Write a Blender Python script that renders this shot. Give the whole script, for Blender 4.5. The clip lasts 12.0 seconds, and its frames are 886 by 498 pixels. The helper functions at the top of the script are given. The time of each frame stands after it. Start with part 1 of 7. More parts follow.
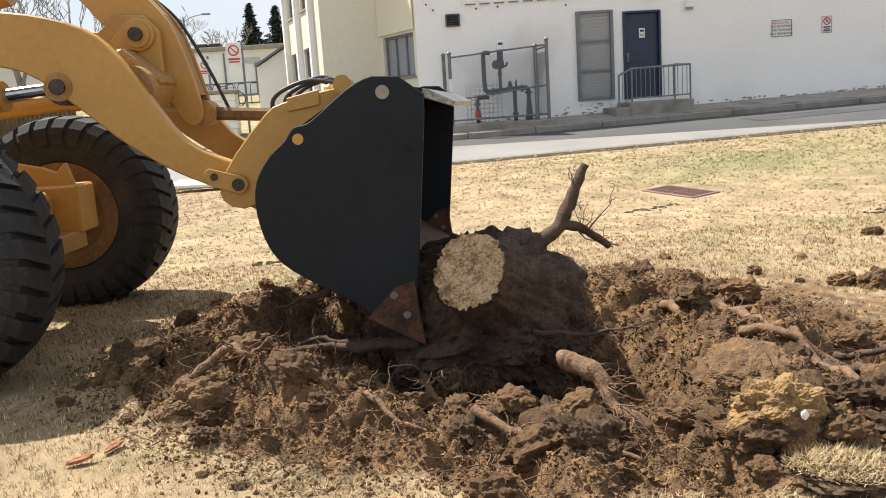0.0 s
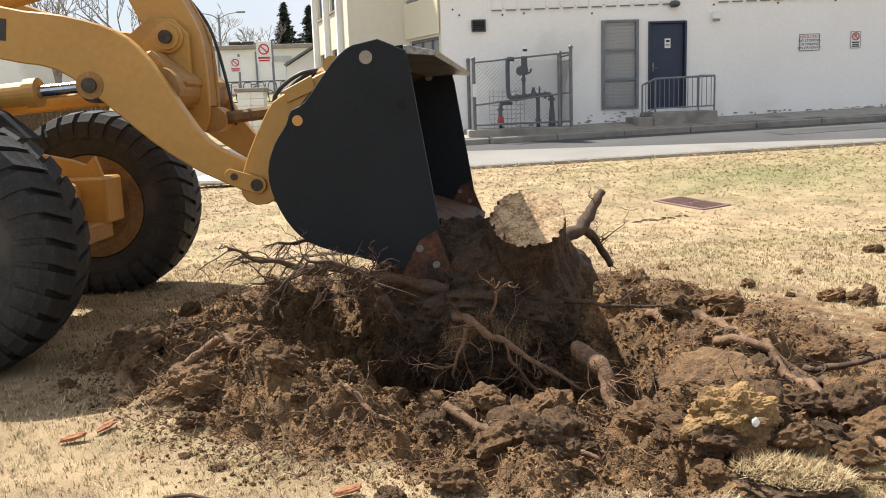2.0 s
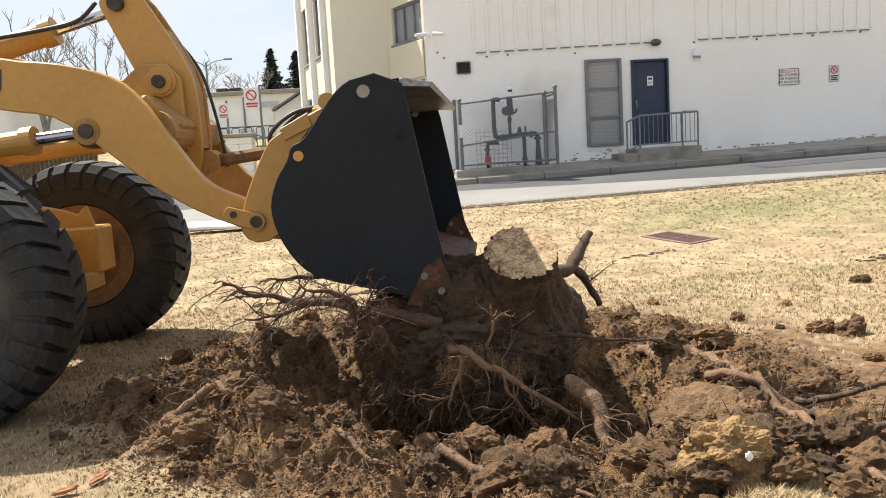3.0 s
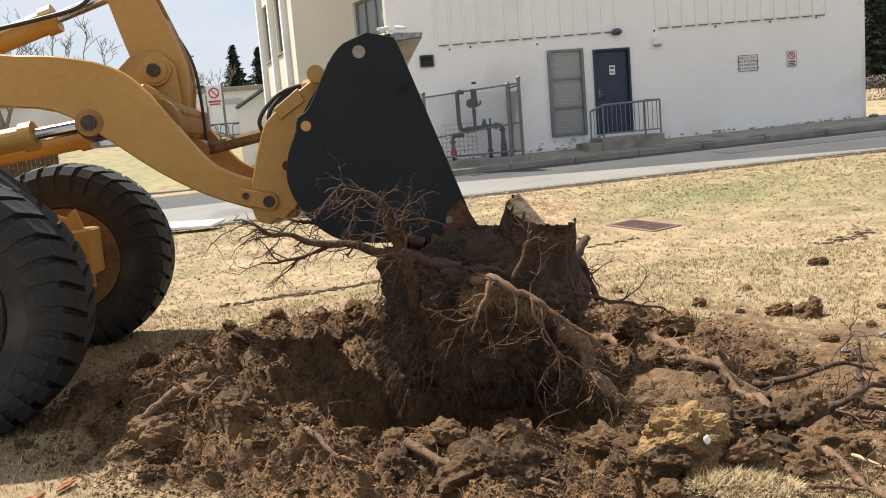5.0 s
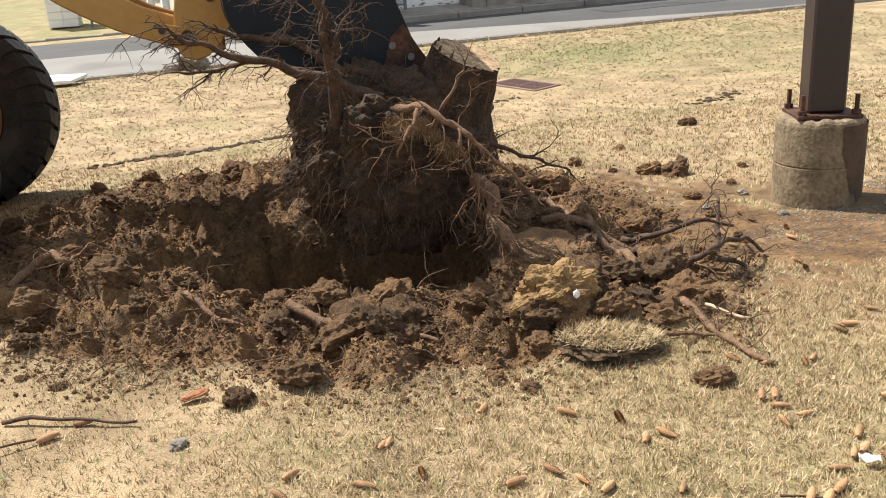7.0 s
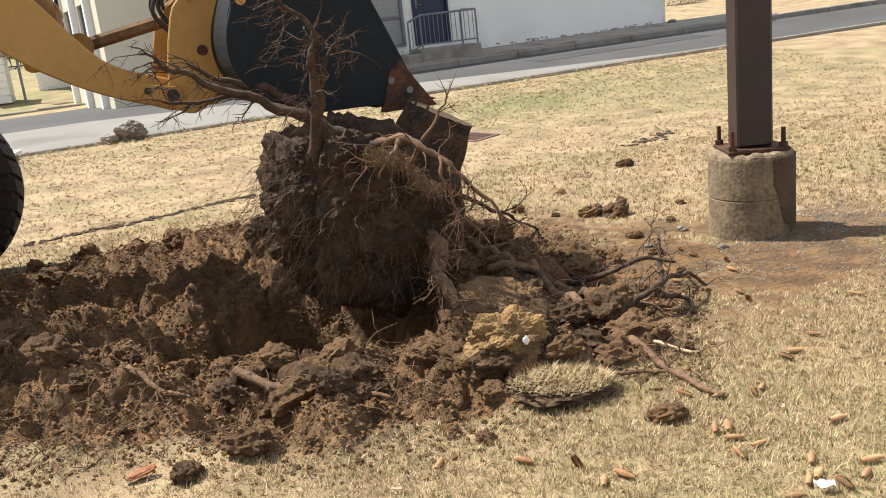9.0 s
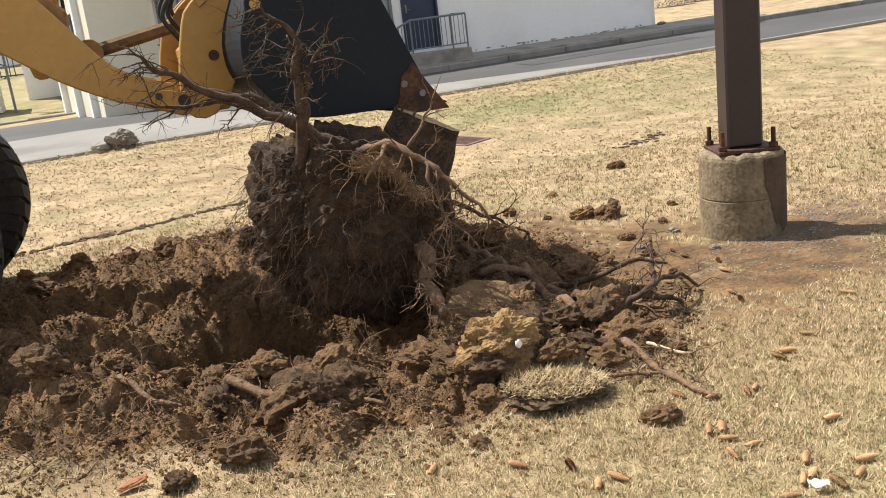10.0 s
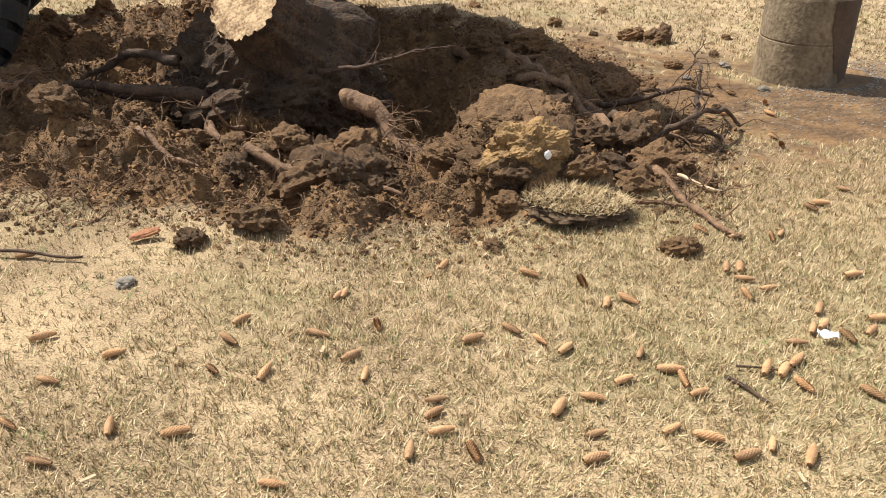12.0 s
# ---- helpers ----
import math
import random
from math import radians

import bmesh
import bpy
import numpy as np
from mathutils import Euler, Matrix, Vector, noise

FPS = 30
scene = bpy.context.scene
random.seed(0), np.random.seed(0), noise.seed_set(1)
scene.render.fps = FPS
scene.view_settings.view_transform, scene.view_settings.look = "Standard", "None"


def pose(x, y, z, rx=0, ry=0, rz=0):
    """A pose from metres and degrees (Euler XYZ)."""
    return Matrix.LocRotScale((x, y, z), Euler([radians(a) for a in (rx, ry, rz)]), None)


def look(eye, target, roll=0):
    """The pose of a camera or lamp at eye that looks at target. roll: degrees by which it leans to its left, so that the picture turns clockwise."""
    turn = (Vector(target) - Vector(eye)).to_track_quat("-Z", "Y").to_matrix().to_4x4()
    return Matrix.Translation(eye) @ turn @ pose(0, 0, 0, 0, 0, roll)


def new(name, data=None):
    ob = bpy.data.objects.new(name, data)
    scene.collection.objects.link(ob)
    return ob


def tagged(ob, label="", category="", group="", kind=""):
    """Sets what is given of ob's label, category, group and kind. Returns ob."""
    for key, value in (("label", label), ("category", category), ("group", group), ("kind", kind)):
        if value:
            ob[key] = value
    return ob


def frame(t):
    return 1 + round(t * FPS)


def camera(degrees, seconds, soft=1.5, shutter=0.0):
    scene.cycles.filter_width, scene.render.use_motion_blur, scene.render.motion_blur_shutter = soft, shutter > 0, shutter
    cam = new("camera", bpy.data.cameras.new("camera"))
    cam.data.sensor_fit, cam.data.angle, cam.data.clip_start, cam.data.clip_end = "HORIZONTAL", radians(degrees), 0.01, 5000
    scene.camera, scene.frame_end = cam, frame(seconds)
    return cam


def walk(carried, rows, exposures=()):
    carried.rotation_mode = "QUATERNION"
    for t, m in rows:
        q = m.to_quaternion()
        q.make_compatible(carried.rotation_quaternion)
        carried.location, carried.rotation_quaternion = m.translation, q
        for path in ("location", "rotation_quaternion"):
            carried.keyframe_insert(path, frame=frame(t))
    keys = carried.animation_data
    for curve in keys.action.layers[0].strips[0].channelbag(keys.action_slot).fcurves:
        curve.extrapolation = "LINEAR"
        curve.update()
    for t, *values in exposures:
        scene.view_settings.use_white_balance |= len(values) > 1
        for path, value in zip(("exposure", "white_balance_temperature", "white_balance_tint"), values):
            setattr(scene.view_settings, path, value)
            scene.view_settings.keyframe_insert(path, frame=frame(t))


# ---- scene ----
cam = camera(55.5, 12.0, soft=1.0)
PATH = [
    (0, (0.057, 1.015, 1.31), (0.243, 2.978, 0.97), -3.7),
    (0.5, (0.1, 0.97, 1.318), (0.368, 2.931, 1.031), -2.8),
    (1, (0.215, 0.935, 1.315), (0.396, 2.908, 1.042), -1.2),
    (1.5, (0.248, 0.904, 1.305), (0.362, 2.874, 0.983), -1.5),
    (2, (0.239, 0.842, 1.326), (0.362, 2.81, 0.996), -2.0),
    (2.5, (0.244, 0.839, 1.327), (0.382, 2.815, 1.048), -2.5),
    (3, (0.24, 0.815, 1.339), (0.391, 2.795, 1.101), -3.3),
    (3.2, (0.233, 0.797, 1.339), (0.396, 2.778, 1.119), -3.4),
    (4.8, (0.277, 0.787, 1.346), (0.493, 2.766, 1.149), -4.6),
    (5, (0.275, 0.777, 1.355), (0.495, 2.748, 1.095), -4.7),
    (5.5, (0.277, 0.78, 1.359), (0.543, 2.731, 1.008), -4.6),
    (5.6, (0.281, 0.788, 1.363), (0.566, 2.731, 0.985), -4.5),
    (5.7, (0.282, 0.785, 1.358), (0.589, 2.718, 0.947), -4.4),
    (5.8, (0.285, 0.787, 1.356), (0.613, 2.707, 0.902), -4.2),
    (6, (0.284, 0.78, 1.323), (0.659, 2.668, 0.779), -3.5),
    (6.5, (0.287, 0.774, 1.315), (0.709, 2.609, 0.641), -2.5),
    (7, (0.289, 0.775, 1.368), (0.742, 2.627, 0.763), -3.5),
    (7.5, (0.294, 0.771, 1.369), (0.802, 2.626, 0.818), -4.3),
    (7.7, (0.297, 0.773, 1.371), (0.826, 2.623, 0.825), -4.5),
    (9.5, (0.324, 0.78, 1.361), (0.917, 2.627, 0.878), -6.6),
    (10, (0.329, 0.785, 1.359), (0.927, 2.631, 0.874), -6.9),
    (10.5, (0.327, 0.803, 1.353), (0.867, 2.669, 0.879), -7.0),
    (11, (0.308, 0.827, 1.356), (0.708, 2.733, 0.903), -6.8),
    (11.5, (0.304, 0.851, 1.346), (0.654, 2.743, 0.8), -5.0),
    (12, (0.309, 0.87, 1.284), (0.805, 2.585, 0.382), 1.0),
]
walk(cam, [(t, look(eye, aim, roll)) for t, eye, aim, roll in PATH],
     exposures=[(0, 0.94), (1.5, 0.90), (3.2, 0.98), (4.8, 0.76), (5.1, 0.77), (5.6, 0.86), (7.0, 0.79), (12.0, 0.76)])

# ---- light ----
SUN_AWAY = Vector((-0.49, 0.47, 1.0)).normalized()
world = bpy.data.worlds.new("sky")
scene.world = world
world.use_nodes = True
wn = world.node_tree
bg = wn.nodes["Background"]
sky = wn.nodes.new("ShaderNodeTexSky")
sky.sky_type, sky.sun_disc = "NISHITA", False
sky.sun_elevation = math.asin(SUN_AWAY.z)
sky.sun_rotation = math.atan2(SUN_AWAY.x, SUN_AWAY.y)
sky.air_density, sky.dust_density = 1.0, 2.0
# thin broken cloud over the blue
wtc = wn.nodes.new("ShaderNodeTexCoord")
wmap = wn.nodes.new("ShaderNodeMapping")
wmap.inputs["Scale"].default_value = (2.2, 2.2, 7.0)
wnoise = wn.nodes.new("ShaderNodeTexNoise")
wnoise.inputs["Scale"].default_value, wnoise.inputs["Detail"].default_value = 1.6, 7
wramp = wn.nodes.new("ShaderNodeValToRGB")
wramp.color_ramp.elements[0].position, wramp.color_ramp.elements[1].position = 0.30, 0.58
wmix = wn.nodes.new("ShaderNodeMixRGB")
wmix.inputs[2].default_value = (5.9, 6.3, 7.0, 1)
wn.links.new(wtc.outputs["Generated"], wmap.inputs["Vector"])
wn.links.new(wmap.outputs["Vector"], wnoise.inputs["Vector"])
wn.links.new(wnoise.outputs["Fac"], wramp.inputs["Fac"])
wn.links.new(wramp.outputs["Color"], wmix.inputs[0])
wn.links.new(sky.outputs["Color"], wmix.inputs[1])
wn.links.new(wmix.outputs["Color"], bg.inputs["Color"])
bg.inputs["Strength"].default_value = 0.075
sun = new("sun", bpy.data.lights.new("sun", "SUN"))
sun.data.energy, sun.data.angle, sun.data.color = 5.0, radians(0.6), (1.0, 0.95, 0.87)
sun.rotation_euler = (-SUN_AWAY).to_track_quat("-Z", "Y").to_euler()


# ---- materials ----
def material(name, a, b, rough=0.8, metal=0.0, scale=6.0, fine=60.0, bump=0.2, depth=0.01, third=None, spread=0.0, amount=0.5, gloss=0.5, island=False):
    """Two colours mixed by coarse and fine noise, with stains of a third, fine relief and a roughness that varies."""
    m = bpy.data.materials.new(name)
    m.use_nodes = True
    nt = m.node_tree
    p = nt.nodes["Principled BSDF"]
    tc = nt.nodes.new("ShaderNodeTexCoord")

    def tex(s, d=6.0):
        n = nt.nodes.new("ShaderNodeTexNoise")
        n.inputs["Scale"].default_value, n.inputs["Detail"].default_value = s, d
        nt.links.new(tc.outputs["Object"], n.inputs["Vector"])
        return n

    big, small = tex(scale), tex(fine, 4.0)
    add = nt.nodes.new("ShaderNodeMath")
    add.operation = "ADD"
    mul = nt.nodes.new("ShaderNodeMath")
    mul.operation, mul.inputs[1].default_value = "MULTIPLY", 0.5
    nt.links.new(big.outputs["Fac"], add.inputs[0])
    nt.links.new(small.outputs["Fac"], add.inputs[1])
    nt.links.new(add.outputs[0], mul.inputs[0])
    ramp = nt.nodes.new("ShaderNodeValToRGB")
    ramp.color_ramp.elements[0].position, ramp.color_ramp.elements[1].position = 0.5 - amount * 0.25, 0.5 + amount * 0.25
    ramp.color_ramp.elements[0].color, ramp.color_ramp.elements[1].color = (*a, 1), (*b, 1)
    nt.links.new(mul.outputs[0], ramp.inputs["Fac"])
    colour = ramp.outputs["Color"]
    if third:
        st = tex(scale * 0.45, 9.0)
        sr = nt.nodes.new("ShaderNodeValToRGB")
        sr.color_ramp.elements[0].position, sr.color_ramp.elements[1].position = 0.56, 0.68
        nt.links.new(st.outputs["Fac"], sr.inputs["Fac"])
        mx = nt.nodes.new("ShaderNodeMixRGB")
        mx.inputs[2].default_value = (*third, 1)
        nt.links.new(sr.outputs["Color"], mx.inputs[0])
        nt.links.new(colour, mx.inputs[1])
        colour = mx.outputs["Color"]
    if spread:
        oi = nt.nodes.new("ShaderNodeNewGeometry" if island else "ShaderNodeObjectInfo")
        hs = nt.nodes.new("ShaderNodeHueSaturation")
        mr = nt.nodes.new("ShaderNodeMapRange")
        mr.inputs["To Min"].default_value, mr.inputs["To Max"].default_value = 1 - spread, 1 + spread
        nt.links.new(oi.outputs["Random Per Island" if island else "Random"], mr.inputs["Value"])
        nt.links.new(mr.outputs["Result"], hs.inputs["Value"])
        nt.links.new(colour, hs.inputs["Color"])
        colour = hs.outputs["Color"]
    nt.links.new(colour, p.inputs["Base Color"])
    p.inputs["Roughness"].default_value, p.inputs["Metallic"].default_value = rough, metal
    p.inputs["Specular IOR Level"].default_value = gloss
    if bump:
        bn = nt.nodes.new("ShaderNodeBump")
        bn.inputs["Strength"].default_value, bn.inputs["Distance"].default_value = bump, depth
        nt.links.new(mul.outputs[0], bn.inputs["Height"])
        nt.links.new(bn.outputs["Normal"], p.inputs["Normal"])
    return m


def ground_material():
    """Dry lawn with green and bare patches, turning to dug soil where the attribute 'soil' says so."""
    m = material("lawn_and_soil", (0.135, 0.091, 0.047), (0.55, 0.405, 0.235), 0.95, 0, 2.2, 150, 1.0, 0.02, amount=0.65)
    nt = m.node_tree
    p = nt.nodes["Principled BSDF"]
    lawn = p.inputs["Base Color"].links[0].from_socket
    tc = [n for n in nt.nodes if n.type == "TEX_COORD"][0]

    def tex(s, d=6.0):
        n = nt.nodes.new("ShaderNodeTexNoise")
        n.inputs["Scale"].default_value, n.inputs["Detail"].default_value = s, d
        nt.links.new(tc.outputs["Object"], n.inputs["Vector"])
        return n

    def over(fac, low, high):
        mx = nt.nodes.new("ShaderNodeMixRGB")
        nt.links.new(fac, mx.inputs[0])
        for sock, v in ((mx.inputs[1], low), (mx.inputs[2], high)):
            if isinstance(v, tuple):
                sock.default_value = (*v, 1)
            else:
                nt.links.new(v, sock)
        return mx.outputs["Color"]

    def attribute(name):
        at = nt.nodes.new("ShaderNodeAttribute")
        at.attribute_name = name
        return at.outputs["Fac"]

    g1 = tex(0.9, 8)
    gr = nt.nodes.new("ShaderNodeValToRGB")
    gr.color_ramp.elements[0].position, gr.color_ramp.elements[1].position = 0.50, 0.72
    gr.color_ramp.elements[1].color = (0.45, 0.45, 0.45, 1)
    nt.links.new(g1.outputs["Fac"], gr.inputs["Fac"])
    green = over(gr.outputs["Color"], lawn, (0.16, 0.19, 0.062))
    green = over(attribute("green"), green, (0.17, 0.19, 0.07))
    s1, s2 = tex(5.5, 8), tex(42, 6)
    soilc = over(s2.outputs["Fac"], (0.050, 0.027, 0.011), (0.190, 0.108, 0.047))
    sr = nt.nodes.new("ShaderNodeValToRGB")
    sr.color_ramp.elements[0].position, sr.color_ramp.elements[1].position = 0.42, 0.66
    nt.links.new(s1.outputs["Fac"], sr.inputs["Fac"])
    soilc = over(sr.outputs["Color"], soilc, over(s2.outputs["Fac"], (0.150, 0.078, 0.029), (0.315, 0.180, 0.075)))
    both = over(attribute("soil"), green, soilc)
    nt.links.new(both, p.inputs["Base Color"])
    # crumbly relief where the soil lies bare
    mid = tex(26, 9)
    k = nt.nodes.new("ShaderNodeMath")
    k.operation = "MULTIPLY"
    nt.links.new(mid.outputs["Fac"], k.inputs[0])
    nt.links.new(attribute("soil"), k.inputs[1])
    rough = nt.nodes.new("ShaderNodeBump")
    rough.inputs["Strength"].default_value, rough.inputs["Distance"].default_value = 1.0, 0.035
    nt.links.new(k.outputs[0], rough.inputs["Height"])
    nt.links.new(p.inputs["Normal"].links[0].from_socket, rough.inputs["Normal"])
    nt.links.new(rough.outputs["Normal"], p.inputs["Normal"])
    return m


YELLOW = material("yellow_machine_paint", (0.41, 0.215, 0.045), (0.51, 0.285, 0.068), 0.42, 0, 2.2, 30, 0.08, 0.004, (0.30, 0.15, 0.035), amount=0.8)
# browner, rougher yellow for frame floor, bosses, cross tube and far crank plate
BROWNED = material("browner_yellow_paint", (0.26, 0.138, 0.034), (0.40, 0.213, 0.055), 0.6, 0, 3, 40, 0.1, 0.004, (0.13, 0.07, 0.03))
BLACK = material("black_bucket_paint", (0.009, 0.012, 0.015), (0.016, 0.020, 0.025), 0.62, 0, 2.5, 90, 0.07, 0.003, (0.024, 0.024, 0.025), amount=0.7, gloss=0.2)
RUST = material("rusty_worn_steel", (0.035, 0.017, 0.011), (0.135, 0.056, 0.027), 0.75, 0.25, 9, 60, 0.3, 0.004, (0.022, 0.016, 0.014))
WORN = material("bare_worn_steel", (0.16, 0.16, 0.155), (0.40, 0.39, 0.37), 0.38, 0.85, 5, 70, 0.12, 0.002, (0.12, 0.09, 0.06))
CHROME = material("chromed_rod", (0.55, 0.56, 0.58), (0.7, 0.7, 0.72), 0.14, 1.0, 4, 40, 0.0)
RUBBER = material("dusty_tyre_rubber", (0.010, 0.011, 0.012), (0.032, 0.032, 0.032), 0.8, 0, 7, 70, 0.4, 0.008, (0.050, 0.047, 0.042))
HOSE = material("black_hose", (0.014, 0.014, 0.015), (0.035, 0.035, 0.036), 0.5, 0, 20, 80, 0.1)
DARKSTEEL = material("dark_greasy_steel", (0.025, 0.022, 0.02), (0.08, 0.065, 0.05), 0.5, 0.5, 12, 60, 0.2)
WALLPAINT = material("white_wall_paint", (0.83, 0.815, 0.775), (0.89, 0.88, 0.845), 0.85, 0, 0.8, 14, 0.15, 0.01, (0.71, 0.69, 0.63), amount=0.6)
CREAM = material("cream_wall_paint", (0.66, 0.61, 0.47), (0.74, 0.69, 0.55), 0.85, 0, 0.8, 14, 0.1, 0.01, (0.60, 0.55, 0.42), amount=0.9)
CREAMPANEL = material("cream_panel_paint", (0.70, 0.63, 0.46), (0.76, 0.69, 0.52), 0.7, 0, 1, 14, 0.05, amount=0.9)
NAVY = material("dark_blue_door_paint", (0.010, 0.020, 0.050), (0.018, 0.033, 0.072), 0.45, 0, 3, 50, 0.05)
GALV = material("galvanised_steel", (0.12, 0.122, 0.126), (0.22, 0.223, 0.226), 0.5, 0.6, 9, 60, 0.1)
GREYPAINT = material("grey_painted_metal", (0.13, 0.145, 0.16), (0.20, 0.215, 0.23), 0.55, 0.1, 5, 50, 0.05)
LOUVRE = material("grey_louvre_paint", (0.40, 0.41, 0.41), (0.50, 0.51, 0.51), 0.6, 0.1, 5, 50, 0.05)
ASPHALT = material("worn_asphalt", (0.040, 0.040, 0.041), (0.085, 0.083, 0.081), 0.9, 0, 0.7, 120, 0.3, 0.006, (0.056, 0.055, 0.054), amount=0.7)
PATCH = material("dark_asphalt_patch", (0.032, 0.032, 0.034), (0.060, 0.060, 0.062), 0.9, 0, 1.2, 120, 0.3, 0.006)
CONCRETE = material("pale_concrete", (0.175, 0.165, 0.15), (0.245, 0.235, 0.215), 0.9, 0, 0.9, 70, 0.2, 0.006, (0.145, 0.137, 0.125), amount=0.7)
KERB = material("grey_kerb_concrete", (0.225, 0.203, 0.172), (0.345, 0.315, 0.268), 0.9, 0, 3, 60, 0.25, 0.008, (0.18, 0.162, 0.138), amount=0.7)
OLDCONC = material("stained_round_concrete", (0.115, 0.082, 0.047), (0.28, 0.215, 0.135), 0.92, 0, 6, 45, 0.7, 0.012, (0.11, 0.08, 0.046), amount=0.5)
# one dark brown for the footing's wet stain and its painted shade side
SHADESTAIN = material("shaded_stained_concrete", (0.050, 0.032, 0.020), (0.125, 0.080, 0.048), 0.92, 0, 6, 45, 0.5, 0.008, (0.07, 0.044, 0.027), amount=0.8)
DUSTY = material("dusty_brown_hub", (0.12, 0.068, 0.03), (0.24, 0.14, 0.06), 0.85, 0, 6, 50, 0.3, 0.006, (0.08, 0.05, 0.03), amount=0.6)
REDBARK = material("reddish_bark_scrap", (0.20, 0.075, 0.034), (0.40, 0.185, 0.088), 0.9, 0, 14, 70, 0.6, 0.008, amount=0.5)
CRUMB = material("soil_crumbs", (0.075, 0.039, 0.016), (0.24, 0.134, 0.058), 0.97, 0, 10, 120, 0.8, 0.012, (0.10, 0.054, 0.023), spread=0.45, amount=0.8, island=True)
POLEPAINT = material("brown_pole_paint", (0.026, 0.015, 0.012), (0.044, 0.026, 0.021), 0.5, 0, 3, 40, 0.06, amount=0.8)
CLOD = material("dug_soil_clod", (0.060, 0.031, 0.013), (0.27, 0.152, 0.066), 0.97, 0, 11, 150, 1.0, 0.010, (0.085, 0.046, 0.020), spread=0.4, amount=0.6)
SLABSOIL = material("slab_of_dug_soil", (0.060, 0.032, 0.014), (0.235, 0.135, 0.060), 0.97, 0, 9, 150, 1.0, 0.010, (0.08, 0.044, 0.020), amount=0.6)
DARKSOIL = material("damp_root_soil", (0.020, 0.012, 0.007), (0.085, 0.050, 0.026), 0.97, 0, 7, 90, 1.0, 0.02, (0.125, 0.075, 0.039), amount=0.5)
CLAY = material("yellow_clay", (0.12, 0.069, 0.027), (0.36, 0.222, 0.088), 0.95, 0, 8, 90, 1.0, 0.010, (0.10, 0.056, 0.025), amount=0.5)
BARK = material("spruce_bark", (0.022, 0.014, 0.009), (0.110, 0.066, 0.038), 0.93, 0, 13, 70, 1.0, 0.018, (0.045, 0.028, 0.017), amount=0.45)
ROOT = material("root_bark", (0.075, 0.042, 0.023), (0.265, 0.155, 0.085), 0.92, 0, 22, 110, 1.0, 0.010, (0.085, 0.048, 0.026), amount=0.7)
DARKROOT = material("earthy_root_bark", (0.034, 0.020, 0.012), (0.105, 0.062, 0.037), 0.92, 0, 18, 90, 0.6, 0.008)
CUTWOOD = material("weathered_cut_wood", (0.17, 0.096, 0.045), (0.50, 0.355, 0.20), 0.9, 0, 16, 70, 0.8, 0.006, (0.14, 0.080, 0.038), amount=0.35)
PALEWOOD = material("split_pale_wood", (0.36, 0.24, 0.13), (0.60, 0.45, 0.29), 0.8, 0, 14, 70, 0.3)
CONE = material("spruce_cone_scales", (0.27, 0.130, 0.055), (0.56, 0.345, 0.170), 0.75, 0, 30, 160, 0.5, 0.004, spread=0.3, amount=0.9)
MATROOT = material("fine_root_mat", (0.045, 0.027, 0.016), (0.17, 0.105, 0.060), 0.92, 0, 9, 60, 0.0, spread=0.5, island=True)
TURFSTRAW = material("soiled_straw", (0.16, 0.10, 0.05), (0.36, 0.25, 0.13), 0.95, 0, 4, 30, 0.0, spread=0.5, island=True)
STRAW = material("dry_grass_blades", (0.36, 0.265, 0.135), (0.63, 0.50, 0.30), 0.9, 0, 1.3, 9, 0.0, amount=1.0)
GREENBLADE = material("green_grass_blades", (0.12, 0.16, 0.045), (0.25, 0.27, 0.10), 0.85, 0, 2, 9, 0.0)
IRON = material("rusty_cast_iron", (0.16, 0.095, 0.075), (0.28, 0.18, 0.15), 0.8, 0.2, 9, 60, 0.3, 0.005)
DARKVOID = material("black_void", (0.006, 0.006, 0.006), (0.012, 0.012, 0.012), 0.95, 0, 5, 20, 0.0)
STONE = material("grey_stone", (0.13, 0.11, 0.085), (0.27, 0.235, 0.19), 0.92, 0, 8, 50, 0.5, 0.01, (0.11, 0.09, 0.07))
GRAVEL = material("pale_gravel", (0.115, 0.098, 0.080), (0.29, 0.255, 0.215), 0.92, 0, 8, 50, 0.3, 0.01, spread=0.4, island=True)
WHITE = material("white_sheet", (0.72, 0.72, 0.71), (0.82, 0.82, 0.81), 0.6, 0, 3, 30, 0.03)
SIGNRED = material("sign_red", (0.46, 0.035, 0.03), (0.55, 0.06, 0.05), 0.5, 0, 5, 50, 0)
SIGNBLACK = material("sign_black", (0.02, 0.02, 0.02), (0.035, 0.035, 0.035), 0.5, 0, 5, 50, 0)
NEEDLE = material("spruce_needles", (0.012, 0.022, 0.014), (0.035, 0.052, 0.03), 0.9, 0, 2, 14, 0.0)
TWIG = material("bare_twigs", (0.16, 0.13, 0.11), (0.27, 0.23, 0.2), 0.9, 0, 2, 14, 0.0)
METERPAINT = material("grey_pipe_paint", (0.055, 0.062, 0.07), (0.12, 0.128, 0.135), 0.55, 0.2, 8, 50, 0.1)
SOD = material("turf_underside", (0.055, 0.034, 0.018), (0.14, 0.088, 0.046), 0.97, 0, 9, 60, 0.6, 0.012)


def glass_material():
    m = bpy.data.materials.new("window_glass")
    m.use_nodes = True
    p = m.node_tree.nodes["Principled BSDF"]
    p.inputs["Base Color"].default_value = (0.27, 0.29, 0.30, 1)
    p.inputs["Roughness"].default_value, p.inputs["Metallic"].default_value = 0.06, 0.0
    p.inputs["IOR"].default_value = 1.5
    return m


GLASS = glass_material()


